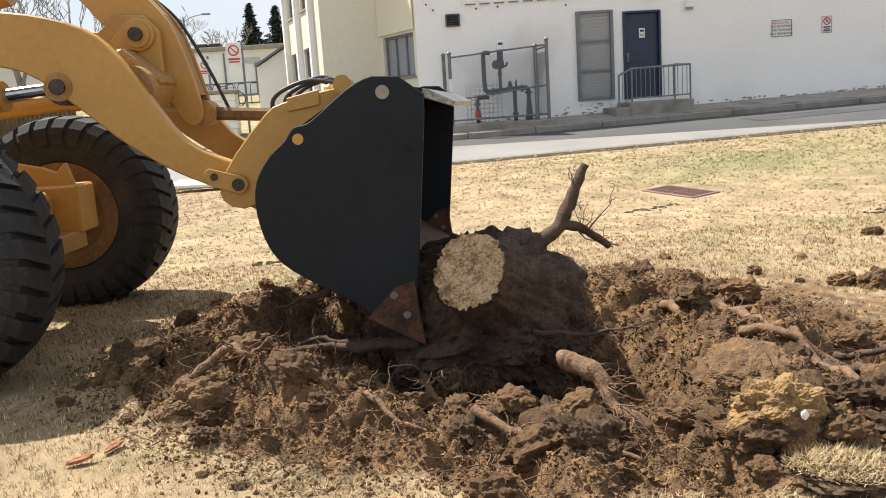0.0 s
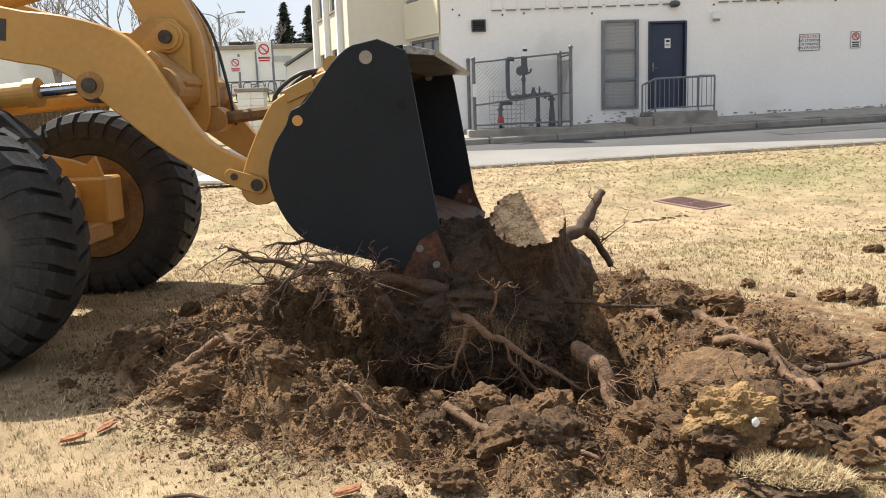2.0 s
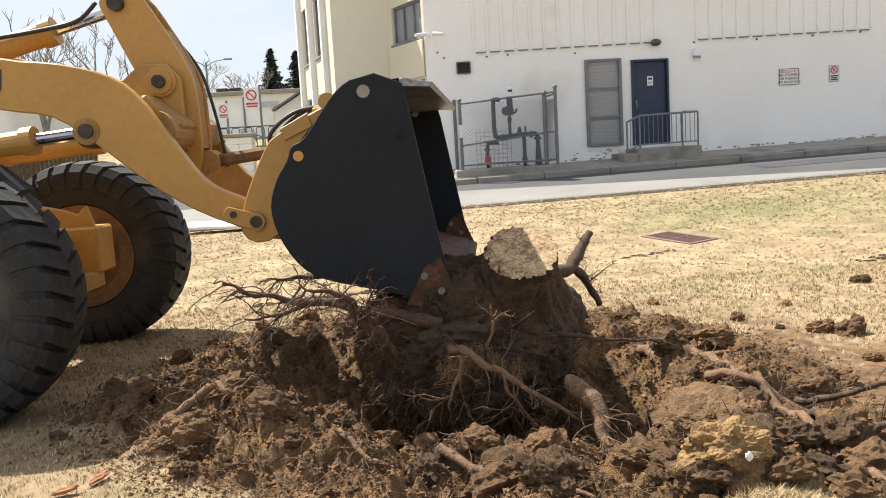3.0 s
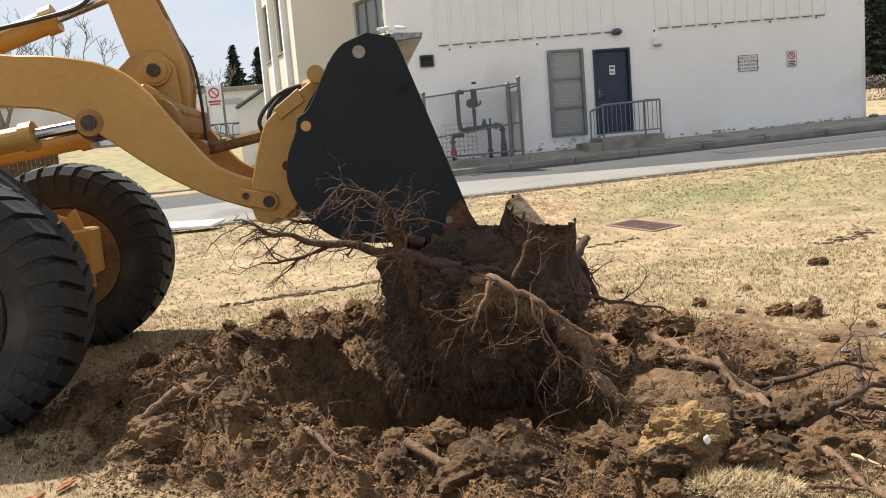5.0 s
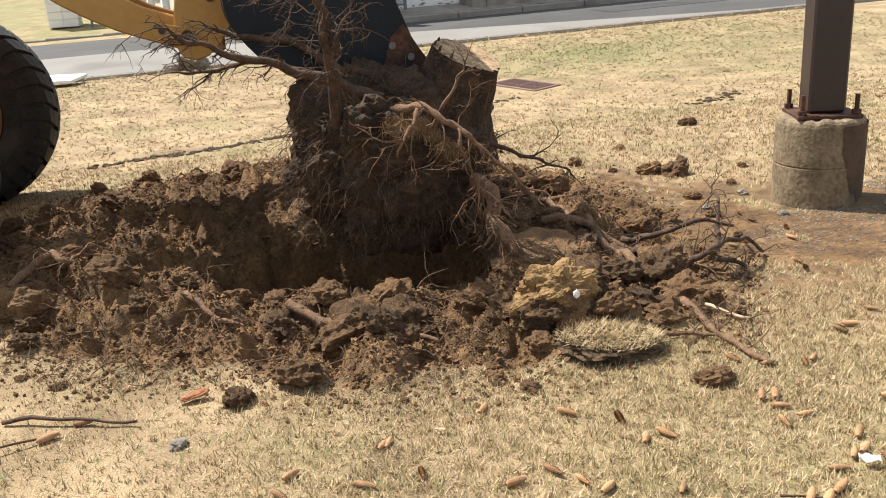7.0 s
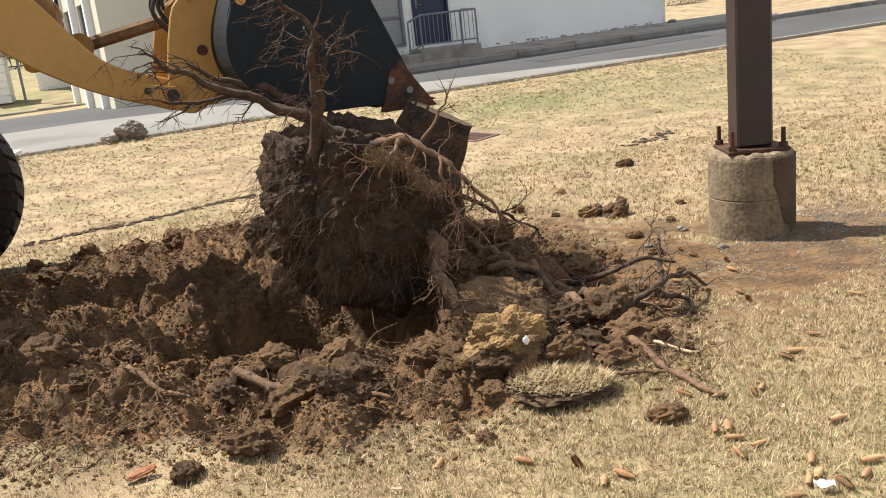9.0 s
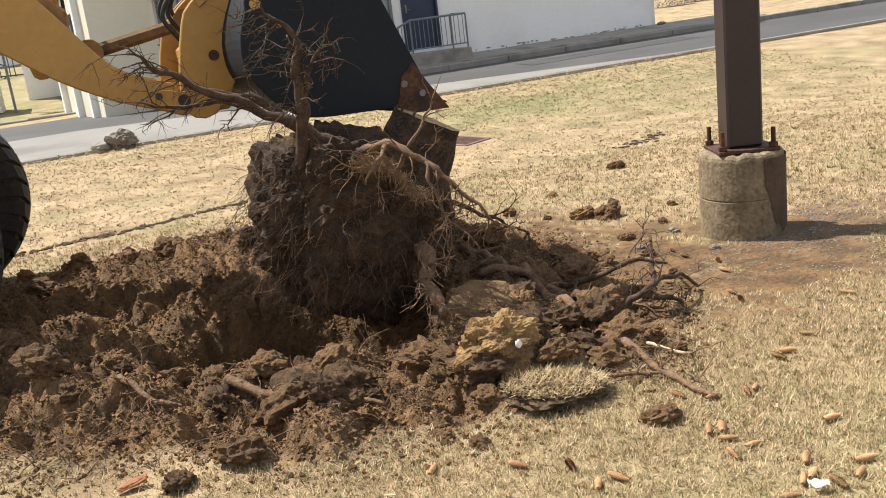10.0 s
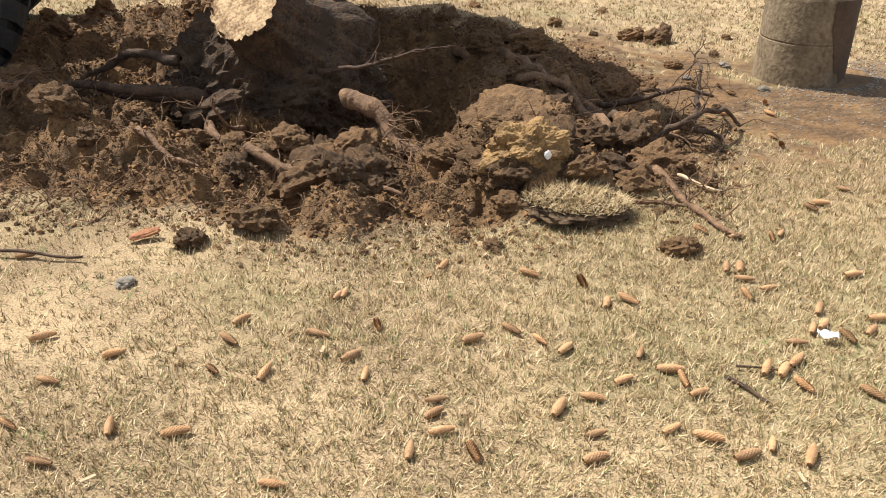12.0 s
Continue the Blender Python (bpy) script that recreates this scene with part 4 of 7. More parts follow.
ARM_LINE = [(-0.95, 2.28), (-0.40, 2.20), (0.23, 1.98), (0.58, 1.92), (0.86, 1.83), (1.04, 1.66), (1.28, 1.28), (1.40, 1.16), (1.54, 1.09), (1.67, 1.03), (1.73, 0.98), (1.72, 0.90), (1.64, 0.86), (1.53, 0.91), (1.28, 1.03), (1.03, 1.20), (0.76, 1.44), (0.52, 1.62), (0.20, 1.69), (-0.40, 1.88), (-0.95, 1.95)]
lift = new("lift_arms")
lift.empty_display_size = 0.1
lift.parent = loader
lift.matrix_basis = arm_pose(0)
for s in (-1, 1):
    line = rounded([(x - ARM_PIVOT[0], z - ARM_PIVOT[1]) for x, z in ARM_LINE])
    arm = part("lift_arm", prism(bmesh.new(), line, s * 0.60 - 0.05, s * 0.60 + 0.05, 0.008), YELLOW, lift)
    hx, hz = 1.64 - ARM_PIVOT[0], 0.95 - ARM_PIVOT[1]
    pin = rod(bmesh.new(), (hx, s * 0.785, hz), (hx, s * 0.50, hz), 0.034, seg=18)
    part("hinge_pin", pin, DARKSTEEL, lift)
    keep = [(hx + 0.052 * math.cos(a) + (0.0 if math.cos(a) > -0.2 else -0.13), hz + 0.05 * math.sin(a) + (0.0 if math.cos(a) > -0.2 else 0.05)) for a in [2 * math.pi * k / 16 for k in range(16)]]
    part("pin_keeper", prism(bmesh.new(), keep, s * 0.768 - 0.008, s * 0.768 + 0.008, 0.003), YELLOW, lift)
    part("keeper_bolt", rod(bmesh.new(), (hx - 0.125, s * 0.786, hz + 0.05), (hx - 0.125, s * 0.66, hz + 0.05), 0.02, seg=10), DARKSTEEL, lift)
    bx, bz = 0.70 - ARM_PIVOT[0], 1.53 - ARM_PIVOT[1]
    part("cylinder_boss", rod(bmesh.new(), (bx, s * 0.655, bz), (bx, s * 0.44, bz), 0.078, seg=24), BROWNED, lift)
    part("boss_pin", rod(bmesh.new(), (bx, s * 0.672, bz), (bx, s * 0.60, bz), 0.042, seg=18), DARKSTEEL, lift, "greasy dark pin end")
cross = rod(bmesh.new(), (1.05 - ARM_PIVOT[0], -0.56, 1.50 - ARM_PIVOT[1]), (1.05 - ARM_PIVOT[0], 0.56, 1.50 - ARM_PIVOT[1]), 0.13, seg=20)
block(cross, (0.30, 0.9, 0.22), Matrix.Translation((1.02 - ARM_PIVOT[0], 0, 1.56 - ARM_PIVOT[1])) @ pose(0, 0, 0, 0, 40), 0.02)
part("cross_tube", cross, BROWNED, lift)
for s in (-1, 1):
    up = prism(bmesh.new(), [(0.66 - ARM_PIVOT[0], 1.75 - ARM_PIVOT[1]), (0.90 - ARM_PIVOT[0], 1.94 - ARM_PIVOT[1]), (1.06 - ARM_PIVOT[0], 1.93 - ARM_PIVOT[1]), (1.14 - ARM_PIVOT[0], 1.84 - ARM_PIVOT[1]), (1.14 - ARM_PIVOT[0], 1.4 - ARM_PIVOT[1]), (0.9 - ARM_PIVOT[0], 1.4 - ARM_PIVOT[1])], s * 0.17 - 0.025, s * 0.17 + 0.025, 0.006)
    part("crank_bracket", up, YELLOW, lift)
px, pz = 1.02 - ARM_PIVOT[0], 1.82 - ARM_PIVOT[1]
drop = [(px + 0.095 * math.cos(a), pz + 0.095 * math.sin(a)) for a in [math.radians(-115 + 260 * k / 18) for k in range(19)]] + [(px - 0.19, pz - 0.055), (px - 0.185, pz - 0.085)]
part("pivot_flange", prism(bmesh.new(), drop, -0.222, -0.196, 0.005), YELLOW, lift)
pv = rod(bmesh.new(), (1.02 - ARM_PIVOT[0], -0.24, 1.82 - ARM_PIVOT[1]), (1.02 - ARM_PIVOT[0], 0.24, 1.82 - ARM_PIVOT[1]), 0.075, seg=20)
part("crank_pivot", pv, YELLOW, lift)
part("pivot_pin", rod(bmesh.new(), (1.02 - ARM_PIVOT[0], -0.27, 1.82 - ARM_PIVOT[1]), (1.02 - ARM_PIVOT[0], -0.2, 1.82 - ARM_PIVOT[1]), 0.04, seg=16), DARKSTEEL, lift)
part("decal", block(bmesh.new(), (0.18, 0.003, 0.12), pose(0.17 - ARM_PIVOT[0], -0.653, 1.86 - ARM_PIVOT[1], 0, 8)), SIGNBLACK, lift)

# bell crank, turning on the arms
CRANK = (1.02, 1.82)
CRANK_LINE = [(-0.36, 0.52), (-0.25, 0.60), (-0.12, 0.56), (0.0, 0.38), (0.14, 0.12), (0.19, -0.05), (0.20, -0.42), (0.17, -0.56), (0.08, -0.58), (0.02, -0.40), (-0.04, -0.16), (-0.16, 0.05), (-0.30, 0.36)]
crank = new("bell_crank")
crank.empty_display_size = 0.1
crank.parent = loader
crank.matrix_basis = pose(CRANK[0], 0, CRANK[1])
for y0 in (-0.13, 0.09):
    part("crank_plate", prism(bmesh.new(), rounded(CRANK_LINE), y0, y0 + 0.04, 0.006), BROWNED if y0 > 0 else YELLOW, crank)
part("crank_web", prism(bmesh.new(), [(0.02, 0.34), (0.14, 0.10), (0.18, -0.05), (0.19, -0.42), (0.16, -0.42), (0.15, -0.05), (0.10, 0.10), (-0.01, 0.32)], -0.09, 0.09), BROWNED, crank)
part("end_pin", rod(bmesh.new(), (-0.25, -0.17, 0.50), (-0.25, 0.17, 0.50), 0.05, seg=16), DARKSTEEL, crank)
hose = bent([(0.02, 0.16, 0.30), (0.16, 0.17, 0.08), (0.24, 0.17, -0.25), (0.28, 0.18, -0.55)], 8)
part("hose", tube(bmesh.new(), hose, 0.011, 8), HOSE, crank, smooth=True)

# rams
tilt = new("tilt_ram")
tilt.empty_display_size = 0.1
tilt.parent = loader
tilt.matrix_basis = pose(-0.55, 0, 1.98, 0, -17.5)
bm = rod(bmesh.new(), (0, 0, 0), (0.95, 0, 0), 0.075, seg=20)
rod(bm, (0.88, 0, 0), (0.96, 0, 0), 0.09, seg=20)
part("barrel", bm, YELLOW, tilt)
part("ram_rod", rod(bmesh.new(), (0.95, 0, 0), (1.42, 0, 0), 0.036, seg=16), CHROME, tilt)
part("ram_eye", rod(bmesh.new(), (1.42, -0.06, 0), (1.42, 0.06, 0), 0.08, seg=18), DARKSTEEL, tilt)
part("ram_hose", tube(bmesh.new(), bent([(0.55, -0.1, 0.06), (0.9, -0.13, 0.0), (1.15, -0.13, -0.02), (1.3, -0.12, 0.05)], 6), 0.014, 8), HOSE, tilt, smooth=True)
lift_rams = []
for s in (-1, 1):
    ram = new("lift_ram")
    lift_rams.append(ram)
    ram.empty_display_size = 0.1
    ram.parent = loader
    ram.matrix_basis = pose(-0.75, s * 0.52, 1.42, 0, -4)
    part("barrel", rod(bmesh.new(), (0, 0, 0), (1.08, 0, 0), 0.07, seg=20), YELLOW, ram)
    part("gland", rod(bmesh.new(), (1.04, 0, 0), (1.11, 0, 0), 0.085, seg=20), YELLOW, ram)
    part("ram_rod", rod(bmesh.new(), (1.11, 0, 0), (1.40, 0, 0), 0.04, seg=16), CHROME, ram)
    part("ram_eye", rod(bmesh.new(), (1.46, -0.07, 0), (1.46, 0.07, 0), 0.10, seg=18), DARKSTEEL, ram)

# coupler: yellow plates between arms and bucket, with the bucket's own space
HL = (2.02, 1.31)


def near_bucket(points):
    """From the resting place into the bucket's own space."""
    return [(x - HL[0], z - HL[1]) for x, z in points]


coupler = new("coupler")
coupler.empty_display_size = 0.1
coupler.parent = loader
coupler.matrix_basis = pose(HL[0], 0, HL[1])
PLATE = near_bucket([(1.60, 0.86), (1.72, 0.84), (1.90, 0.98), (1.97, 1.20), (2.18, 1.50), (2.26, 1.58), (2.22, 1.62), (2.05, 1.56), (1.82, 1.44), (1.74, 1.36), (1.62, 1.12), (1.57, 0.95)])
for s in (-1, 1):
    pl = part("coupler_plate", prism(bmesh.new(), rounded(PLATE, 2), s * 0.72 - 0.03, s * 0.72 + 0.03, 0.006), YELLOW, coupler)
    part("pin_hole", rod(bmesh.new(), (1.83 - HL[0], s * 0.754, 1.14 - HL[1]), (1.83 - HL[0], s * 0.74, 1.14 - HL[1]), 0.03, seg=16), RUST, coupler)
    part("latch_plate", prism(bmesh.new(), near_bucket([(1.86, 1.40), (2.02, 1.47), (2.00, 1.55), (1.84, 1.47)]), s * 0.75, s * 0.765, 0.004), YELLOW, coupler)
bm = box((0.16, 1.44, 0.14), (2.10 - HL[0], 0, 1.52 - HL[1]), 0.02)
block(bm, (0.12, 1.44, 0.40), Matrix.Translation((1.80 - HL[0], 0, 1.04 - HL[1])) @ pose(0, 0, 0, 0, 12), 0.02)
part("coupler_beam", bm, YELLOW, coupler)
for k, (dx, dz) in enumerate(((0, 0), (0.05, 0.03), (0.09, 0.06), (0.03, 0.07))):
    hs = bent([(1.75 - HL[0] + dx, -0.30 + k * 0.13, 1.28 - HL[1]), (1.70 - HL[0] + dx, -0.32 + k * 0.13, 1.44 - HL[1] + dz * 0.6), (1.86 - HL[0] + dx, -0.33 + k * 0.13, 1.575 - HL[1] + dz * 0.6), (2.05 - HL[0], -0.30 + k * 0.13, 1.60 - HL[1])], 7)
    part("hose", tube(bmesh.new(), hs, 0.013, 8), HOSE, coupler, smooth=True)
part("fitting", rod(bmesh.new(), (2.12 - HL[0], -0.62, 1.60 - HL[1]), (2.12 - HL[0], -0.80, 1.60 - HL[1]), 0.05, seg=16), YELLOW, coupler)
link = new("tilt_link")
link.empty_display_size = 0.1
link.parent = loader
link.matrix_basis = pose(1.19, 0, 1.30, 0, -8)
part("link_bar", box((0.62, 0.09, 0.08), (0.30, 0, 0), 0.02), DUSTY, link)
for x in (0, 0.6):
    part("link_eye", rod(bmesh.new(), (x, -0.09, 0), (x, 0.09, 0), 0.08, seg=18), BROWNED, link)

# the bucket
SIDE = near_bucket([(2.30, 1.66), (2.42, 1.685), (2.55, 1.63), (2.57, 1.55), (2.725, 0.62), (2.78, 0.50), (2.66, 0.53), (2.40, 0.61), (2.10, 0.69), (1.97, 0.78), (1.885, 0.93), (1.86, 1.07), (1.90, 1.20), (1.96, 1.29), (1.99, 1.36), (2.06, 1.40), (2.20, 1.58)])
SHELL = near_bucket([(2.54, 1.64), (2.30, 1.60), (2.08, 1.42), (1.93, 1.22), (1.885, 1.06), (1.91, 0.93), (1.99, 0.80), (2.12, 0.71), (2.40, 0.63), (2.76, 0.52)])
HALF = 1.40
bucket = new("bucket")
bucket.empty_display_size = 0.1
bucket.parent = loader
bucket.matrix_basis = pose(HL[0], 0, HL[1])
tagged(bucket, "large black loader bucket with rusty cutting edge")
for s in (-1, 1):
    sd = part("side_plate", prism(bmesh.new(), SIDE[:6] + rounded(SIDE)[18:], s * HALF - 0.018, s * HALF + 0.018, 0.004), BLACK, bucket)
    part("corner_shoe", prism(bmesh.new(), near_bucket([(2.685, 0.77), (2.73, 0.64), (2.80, 0.47), (2.50, 0.54), (2.60, 0.72)]), s * HALF - 0.026, s * HALF + 0.026, 0.003), RUST, bucket)
    for x, z in ((2.60, 0.68), (2.68, 0.60)):
        part("bolt_hole", rod(bmesh.new(), (x - HL[0], s * (HALF + 0.03), z - HL[1]), (x - HL[0], s * (HALF - 0.03), z - HL[1]), 0.018, seg=14), GALV, bucket)
    part("lifting_hole", rod(bmesh.new(), (2.365 - HL[0], s * (HALF + 0.021), 1.60 - HL[1]), (2.365 - HL[0], s * (HALF - 0.021), 1.60 - HL[1]), 0.032, seg=18), KERB, bucket)
    part("side_hole", rod(bmesh.new(), (2.53 - HL[0], s * (HALF + 0.021), 1.37 - HL[1]), (2.53 - HL[0], s * (HALF - 0.021), 1.37 - HL[1]), 0.022, seg=14), DARKVOID, bucket)
    part("ear_hole", rod(bmesh.new(), (0, s * (HALF + 0.021), 0), (0, s * (HALF - 0.021), 0), 0.026, seg=16), YELLOW, bucket)
bm = bmesh.new()
inner = [(p.x, p.z) for p in bent([(x, 0, z) for x, z in SHELL], 4)]
a = [bm.verts.new((x, -HALF + 0.018, z)) for x, z in inner]
b = [bm.verts.new((x, HALF - 0.018, z)) for x, z in inner]
for i in range(len(inner) - 1):
    bm.faces.new((a[i], b[i], b[i + 1], a[i + 1]))
shell = part("shell", bm, BLACK, bucket)
sol = shell.modifiers.new("thick", "SOLIDIFY")
sol.thickness, sol.offset = 0.03, 0
part("spill_lip", prism(bmesh.new(), near_bucket([(2.30, 1.63), (2.56, 1.655), (2.70, 1.625), (2.69, 1.60), (2.56, 1.61), (2.32, 1.60)]), -HALF + 0.02, HALF - 0.02, 0.004), WORN, bucket)
part("cutting_edge", prism(bmesh.new(), near_bucket([(2.50, 0.60), (2.795, 0.515), (2.805, 0.50), (2.48, 0.575)]), -HALF - 0.01, HALF + 0.01, 0.003), RUST, bucket)
part("wear_floor", prism(bmesh.new(), near_bucket([(2.14, 0.728), (2.42, 0.652), (2.74, 0.55), (2.74, 0.545), (2.42, 0.645), (2.14, 0.72)]), -HALF + 0.03, HALF - 0.03), RUST, bucket)
for y in (-0.72, 0.72):
    part("back_ear", prism(bmesh.new(), near_bucket([(1.90, 1.0), (1.97, 1.3), (2.22, 1.60), (2.30, 1.60), (2.0, 1.2), (1.95, 0.95)]), y - 0.06, y - 0.03), BLACK, bucket)


# ---- the stump ----
def lumpy(radius, squash, seed, rough=0.28, sub=4, fine=0.06):
    bm = bmesh.new()
    bmesh.ops.create_icosphere(bm, subdivisions=sub, radius=1.0)
    for v in bm.verts:
        d = v.co.normalized()
        k = 1 + rough * noise.noise(d * 1.7 + Vector((seed, 0, 0))) + rough * 0.6 * noise.noise(d * 4.1 + Vector((0, seed, 0))) + fine * 1.4 * noise.noise(d * 9 + Vector((0, 0, seed)))
        k += fine * 0.9 * noise.noise(d * 19 + Vector((seed, 0, seed))) + fine * 0.5 * noise.noise(d * 36 + Vector((seed, seed, 0)))
        v.co = Vector((d.x * squash[0], d.y * squash[1], d.z * squash[2])) * radius * k
    return bm


def straggle(bm, p, d, length, r, rng, forks=0, drop=0.25):
    """A fine root that wanders off from p, kinked and forking."""
    p, d = Vector(p), Vector(d).normalized()
    n = 5
    pts = [p]
    for i in range(n):
        d = (d + Vector((rng.gauss(0, 0.33), rng.gauss(0, 0.33), rng.gauss(-drop * 0.3, 0.33)))).normalized()
        pts.append(pts[-1] + d * length / n)
    tube(bm, pts, taper(n + 1, r, max(0.0008, r * 0.25)), 4)
    for i in range(forks):
        k = rng.randrange(1, n)
        side = (d + Vector((rng.uniform(-1, 1), rng.uniform(-1, 1), rng.uniform(-1, 0.7))) * 1.1).normalized()
        straggle(bm, pts[k], side, length * rng.uniform(0.35, 0.6), r * 0.55, rng, max(0, forks - 2), drop)
    return bm


BALL = Vector((-0.33, -0.07, -0.34))
springy = []
stump = group_of("tree_stump", pose(1.04, 5.7, 0.28), "sawn spruce stump with soil-caked root ball and torn roots", "tree stump")


def bark_swell(a, z):
    """Swells and furrows of the bark round the trunk."""
    c, n = math.cos(a), math.sin(a)
    return (1 + 0.06 * noise.noise(Vector((c * 2, n * 2, z * 2))) + 0.27 * math.sin(a * 5 + 1) * max(0, 0.2 - z) + 0.07 * noise.noise(Vector((c * 9, n * 9, z * 5)))
            + 0.09 * noise.noise(Vector((c * 16, n * 16, z * 6))))


def build_stump():
    seg, bm = 96, bmesh.new()
    rings = []
    flare = ((-0.25, 0.40), (-0.10, 0.36), (0.0, 0.30), (0.10, 0.25), (0.22, 0.220), (0.34, 0.208), (0.40, 0.205))
    for z in [-0.25 + 0.65 * k / 26 for k in range(27)]:
        r = float(np.interp(z, [f[0] for f in flare], [f[1] for f in flare]))
        ring = []
        for k in range(seg):
            a = 2 * math.pi * k / seg
            rr = r * bark_swell(a, z)
            dz = 0.008 * noise.noise(Vector((math.cos(a) * 3, math.sin(a) * 3, 7))) if z > 0.39 else 0
            ring.append(bm.verts.new((rr * math.cos(a), rr * math.sin(a), z + dz)))
        rings.append(ring)
    for p, q in zip(rings, rings[1:]):
        for k in range(seg):
            bm.faces.new((p[k], p[(k + 1) % seg], q[(k + 1) % seg], q[k]))
    part("trunk", bm, BARK, stump, "stub of trunk in rough bark", smooth=True)
    bm = bmesh.new()
    circ = []
    for j in range(9):
        r = 0.205 * j / 8
        ring = []
        for k in range(seg if j else 1):
            a = 2 * math.pi * k / seg
            e = r * (1 + (bark_swell(a, 0.40) * 1.012 - 1) * j / 8)
            ring.append(bm.verts.new((e * math.cos(a), e * math.sin(a), 0.404 + (0.010 if j < 8 else 0.0) * noise.noise(Vector((r * 16 * math.cos(a), r * 16 * math.sin(a), 2))) + 0.008 * (noise.noise(Vector((math.cos(a) * 3, math.sin(a) * 3, 7))) if j == 8 else 0.0))))
        circ.append(ring)
    for k in range(seg):
        bm.faces.new((circ[0][0], circ[1][k], circ[1][(k + 1) % seg]))
    for p, q in zip(circ[1:], circ[2:]):
        for k in range(seg):
            bm.faces.new((p[k], q[k], q[(k + 1) % seg], p[(k + 1) % seg]))
    part("cut_face", bm, CUTWOOD, stump, "pale chainsawn top, split and dirty", smooth=True)
    ball = bmesh.new()
    bmesh.ops.create_icosphere(ball, subdivisions=6, radius=1.0)
    for v in ball.verts:
        d = v.co.normalized()
        k = 1 + 0.16 * noise.noise(d * 1.9 + Vector((3.3, 0, 0))) + 0.12 * noise.noise(d * 4.6) + 0.10 * abs(noise.noise(Vector((d.x * 9, d.y * 9, d.z * 4)))) + 0.06 * noise.noise(d * 17) + 0.035 * noise.noise(d * 34)
        sq = [math.copysign(abs(c) ** 0.80, c) for c in d]
        low = 1 - 0.24 * max(0.0, -d.z)
        v.co = Vector((sq[0] * 0.57 * low + 0.20 * max(0.0, -d.z), sq[1] * 0.50 * low, sq[2] * 0.52)) * k
    bmesh.ops.translate(ball, verts=ball.verts, vec=BALL)
    part("root_ball", ball, DARKSOIL, stump, "dark crumbly soil bound by roots")
    rng = random.Random(5)
    # each limb: its line, radii, how many fine roots it bears, and whether it is dark
    limbs = [
        ([(0.10, 0.06, 0.02), (0.27, 0.22, -0.04), (0.38, 0.32, -0.10), (0.48, 0.50, -0.12), (0.58, 0.66, -0.13)], 0.062, 0.026, 2, True),
        ([(0.38, 0.32, -0.10), (0.48, 0.30, -0.20), (0.57, 0.22, -0.36)], 0.036, 0.018, 5, True),
        ([(-0.50, -0.22, 0.10), (-0.78, -0.19, 0.17), (-1.13, -0.15, 0.20), (-1.48, -0.12, 0.24), (-1.70, -0.08, 0.28)], 0.040, 0.006, 18, True),
        ([(-0.72, -0.16, 0.12), (-0.90, -0.14, 0.17), (-1.18, -0.06, 0.15), (-1.40, -0.08, 0.06), (-1.60, -0.08, 0.04)], 0.026, 0.005, 10, True),
        ([(-0.74, -0.36, -0.05), (-0.81, -0.38, 0.20), (-0.92, -0.38, 0.44), (-0.98, -0.38, 0.60), (-1.19, -0.36, 0.68)], 0.042, 0.006, 30, True),
        ([(-0.86, -0.38, 0.30), (-0.86, -0.40, 0.46), (-0.84, -0.40, 0.60)], 0.020, 0.005, 14, True),
        ([(-0.66, 0.10, 0.10), (-0.95, 0.22, 0.16), (-1.25, 0.26, 0.12), (-1.45, 0.24, 0.16)], 0.034, 0.007, 14, True),
        ([(-0.46, -0.42, 0.16), (-0.38, -0.57, 0.25), (-0.22, -0.70, 0.24), (-0.05, -0.82, 0.18), (0.16, -0.94, 0.08)], 0.028, 0.007, 22, False),
        ([(-0.40, -0.56, 0.24), (-0.46, -0.70, 0.16), (-0.50, -0.76, 0.04)], 0.014, 0.005, 8, False),
        ([(-0.22, -0.70, 0.24), (-0.16, -0.82, 0.12), (-0.02, -0.90, 0.00)], 0.011, 0.004, 8, False),
        ([(0.16, -0.28, 0.0), (0.36, -0.36, 0.02), (0.55, -0.38, -0.02), (0.72, -0.40, -0.02)], 0.015, 0.006, 6, True),
        ([(-0.28, -0.50, 0.10), (-0.26, -0.55, 0.30), (-0.24, -0.54, 0.46)], 0.014, 0.005, 3, False),
    ]
    for k, (pts, r0, r1, bears, dark) in enumerate(limbs):
        line = bent(pts, 6, 0.012 if k < 2 else 0.03, k)
        mat = DARKROOT if dark else ROOT
        radii = [r * (1 + 0.22 * noise.noise(Vector((i * 0.8, k * 3.1, 0)))) for i, r in enumerate(taper(len(line), r0, r1))]
        root = part("root", tube(bmesh.new(), line, radii, 10, 0.45, k), mat, stump, smooth=True)
        if k in (2, 3):
            springy.append((root, Vector(pts[0])))
        for j in range(bears):
            i = rng.randrange(len(line) // 4, len(line))
            along = Vector(line[i]) - Vector(line[max(0, i - 3)])
            d = along.normalized() * (1.5 if k in (2, 3, 6) else 0.7) + Vector((rng.uniform(-1, 1), rng.uniform(-1, 1), rng.uniform(-0.9, 0.7)))
            part("rootlet", straggle(bmesh.new(), line[i], d, rng.uniform(0.10, 0.34), rng.uniform(0.003, 0.007), rng, 3), mat, root)
    # hair-fine roots that hang down over the ball
    bm = bmesh.new()
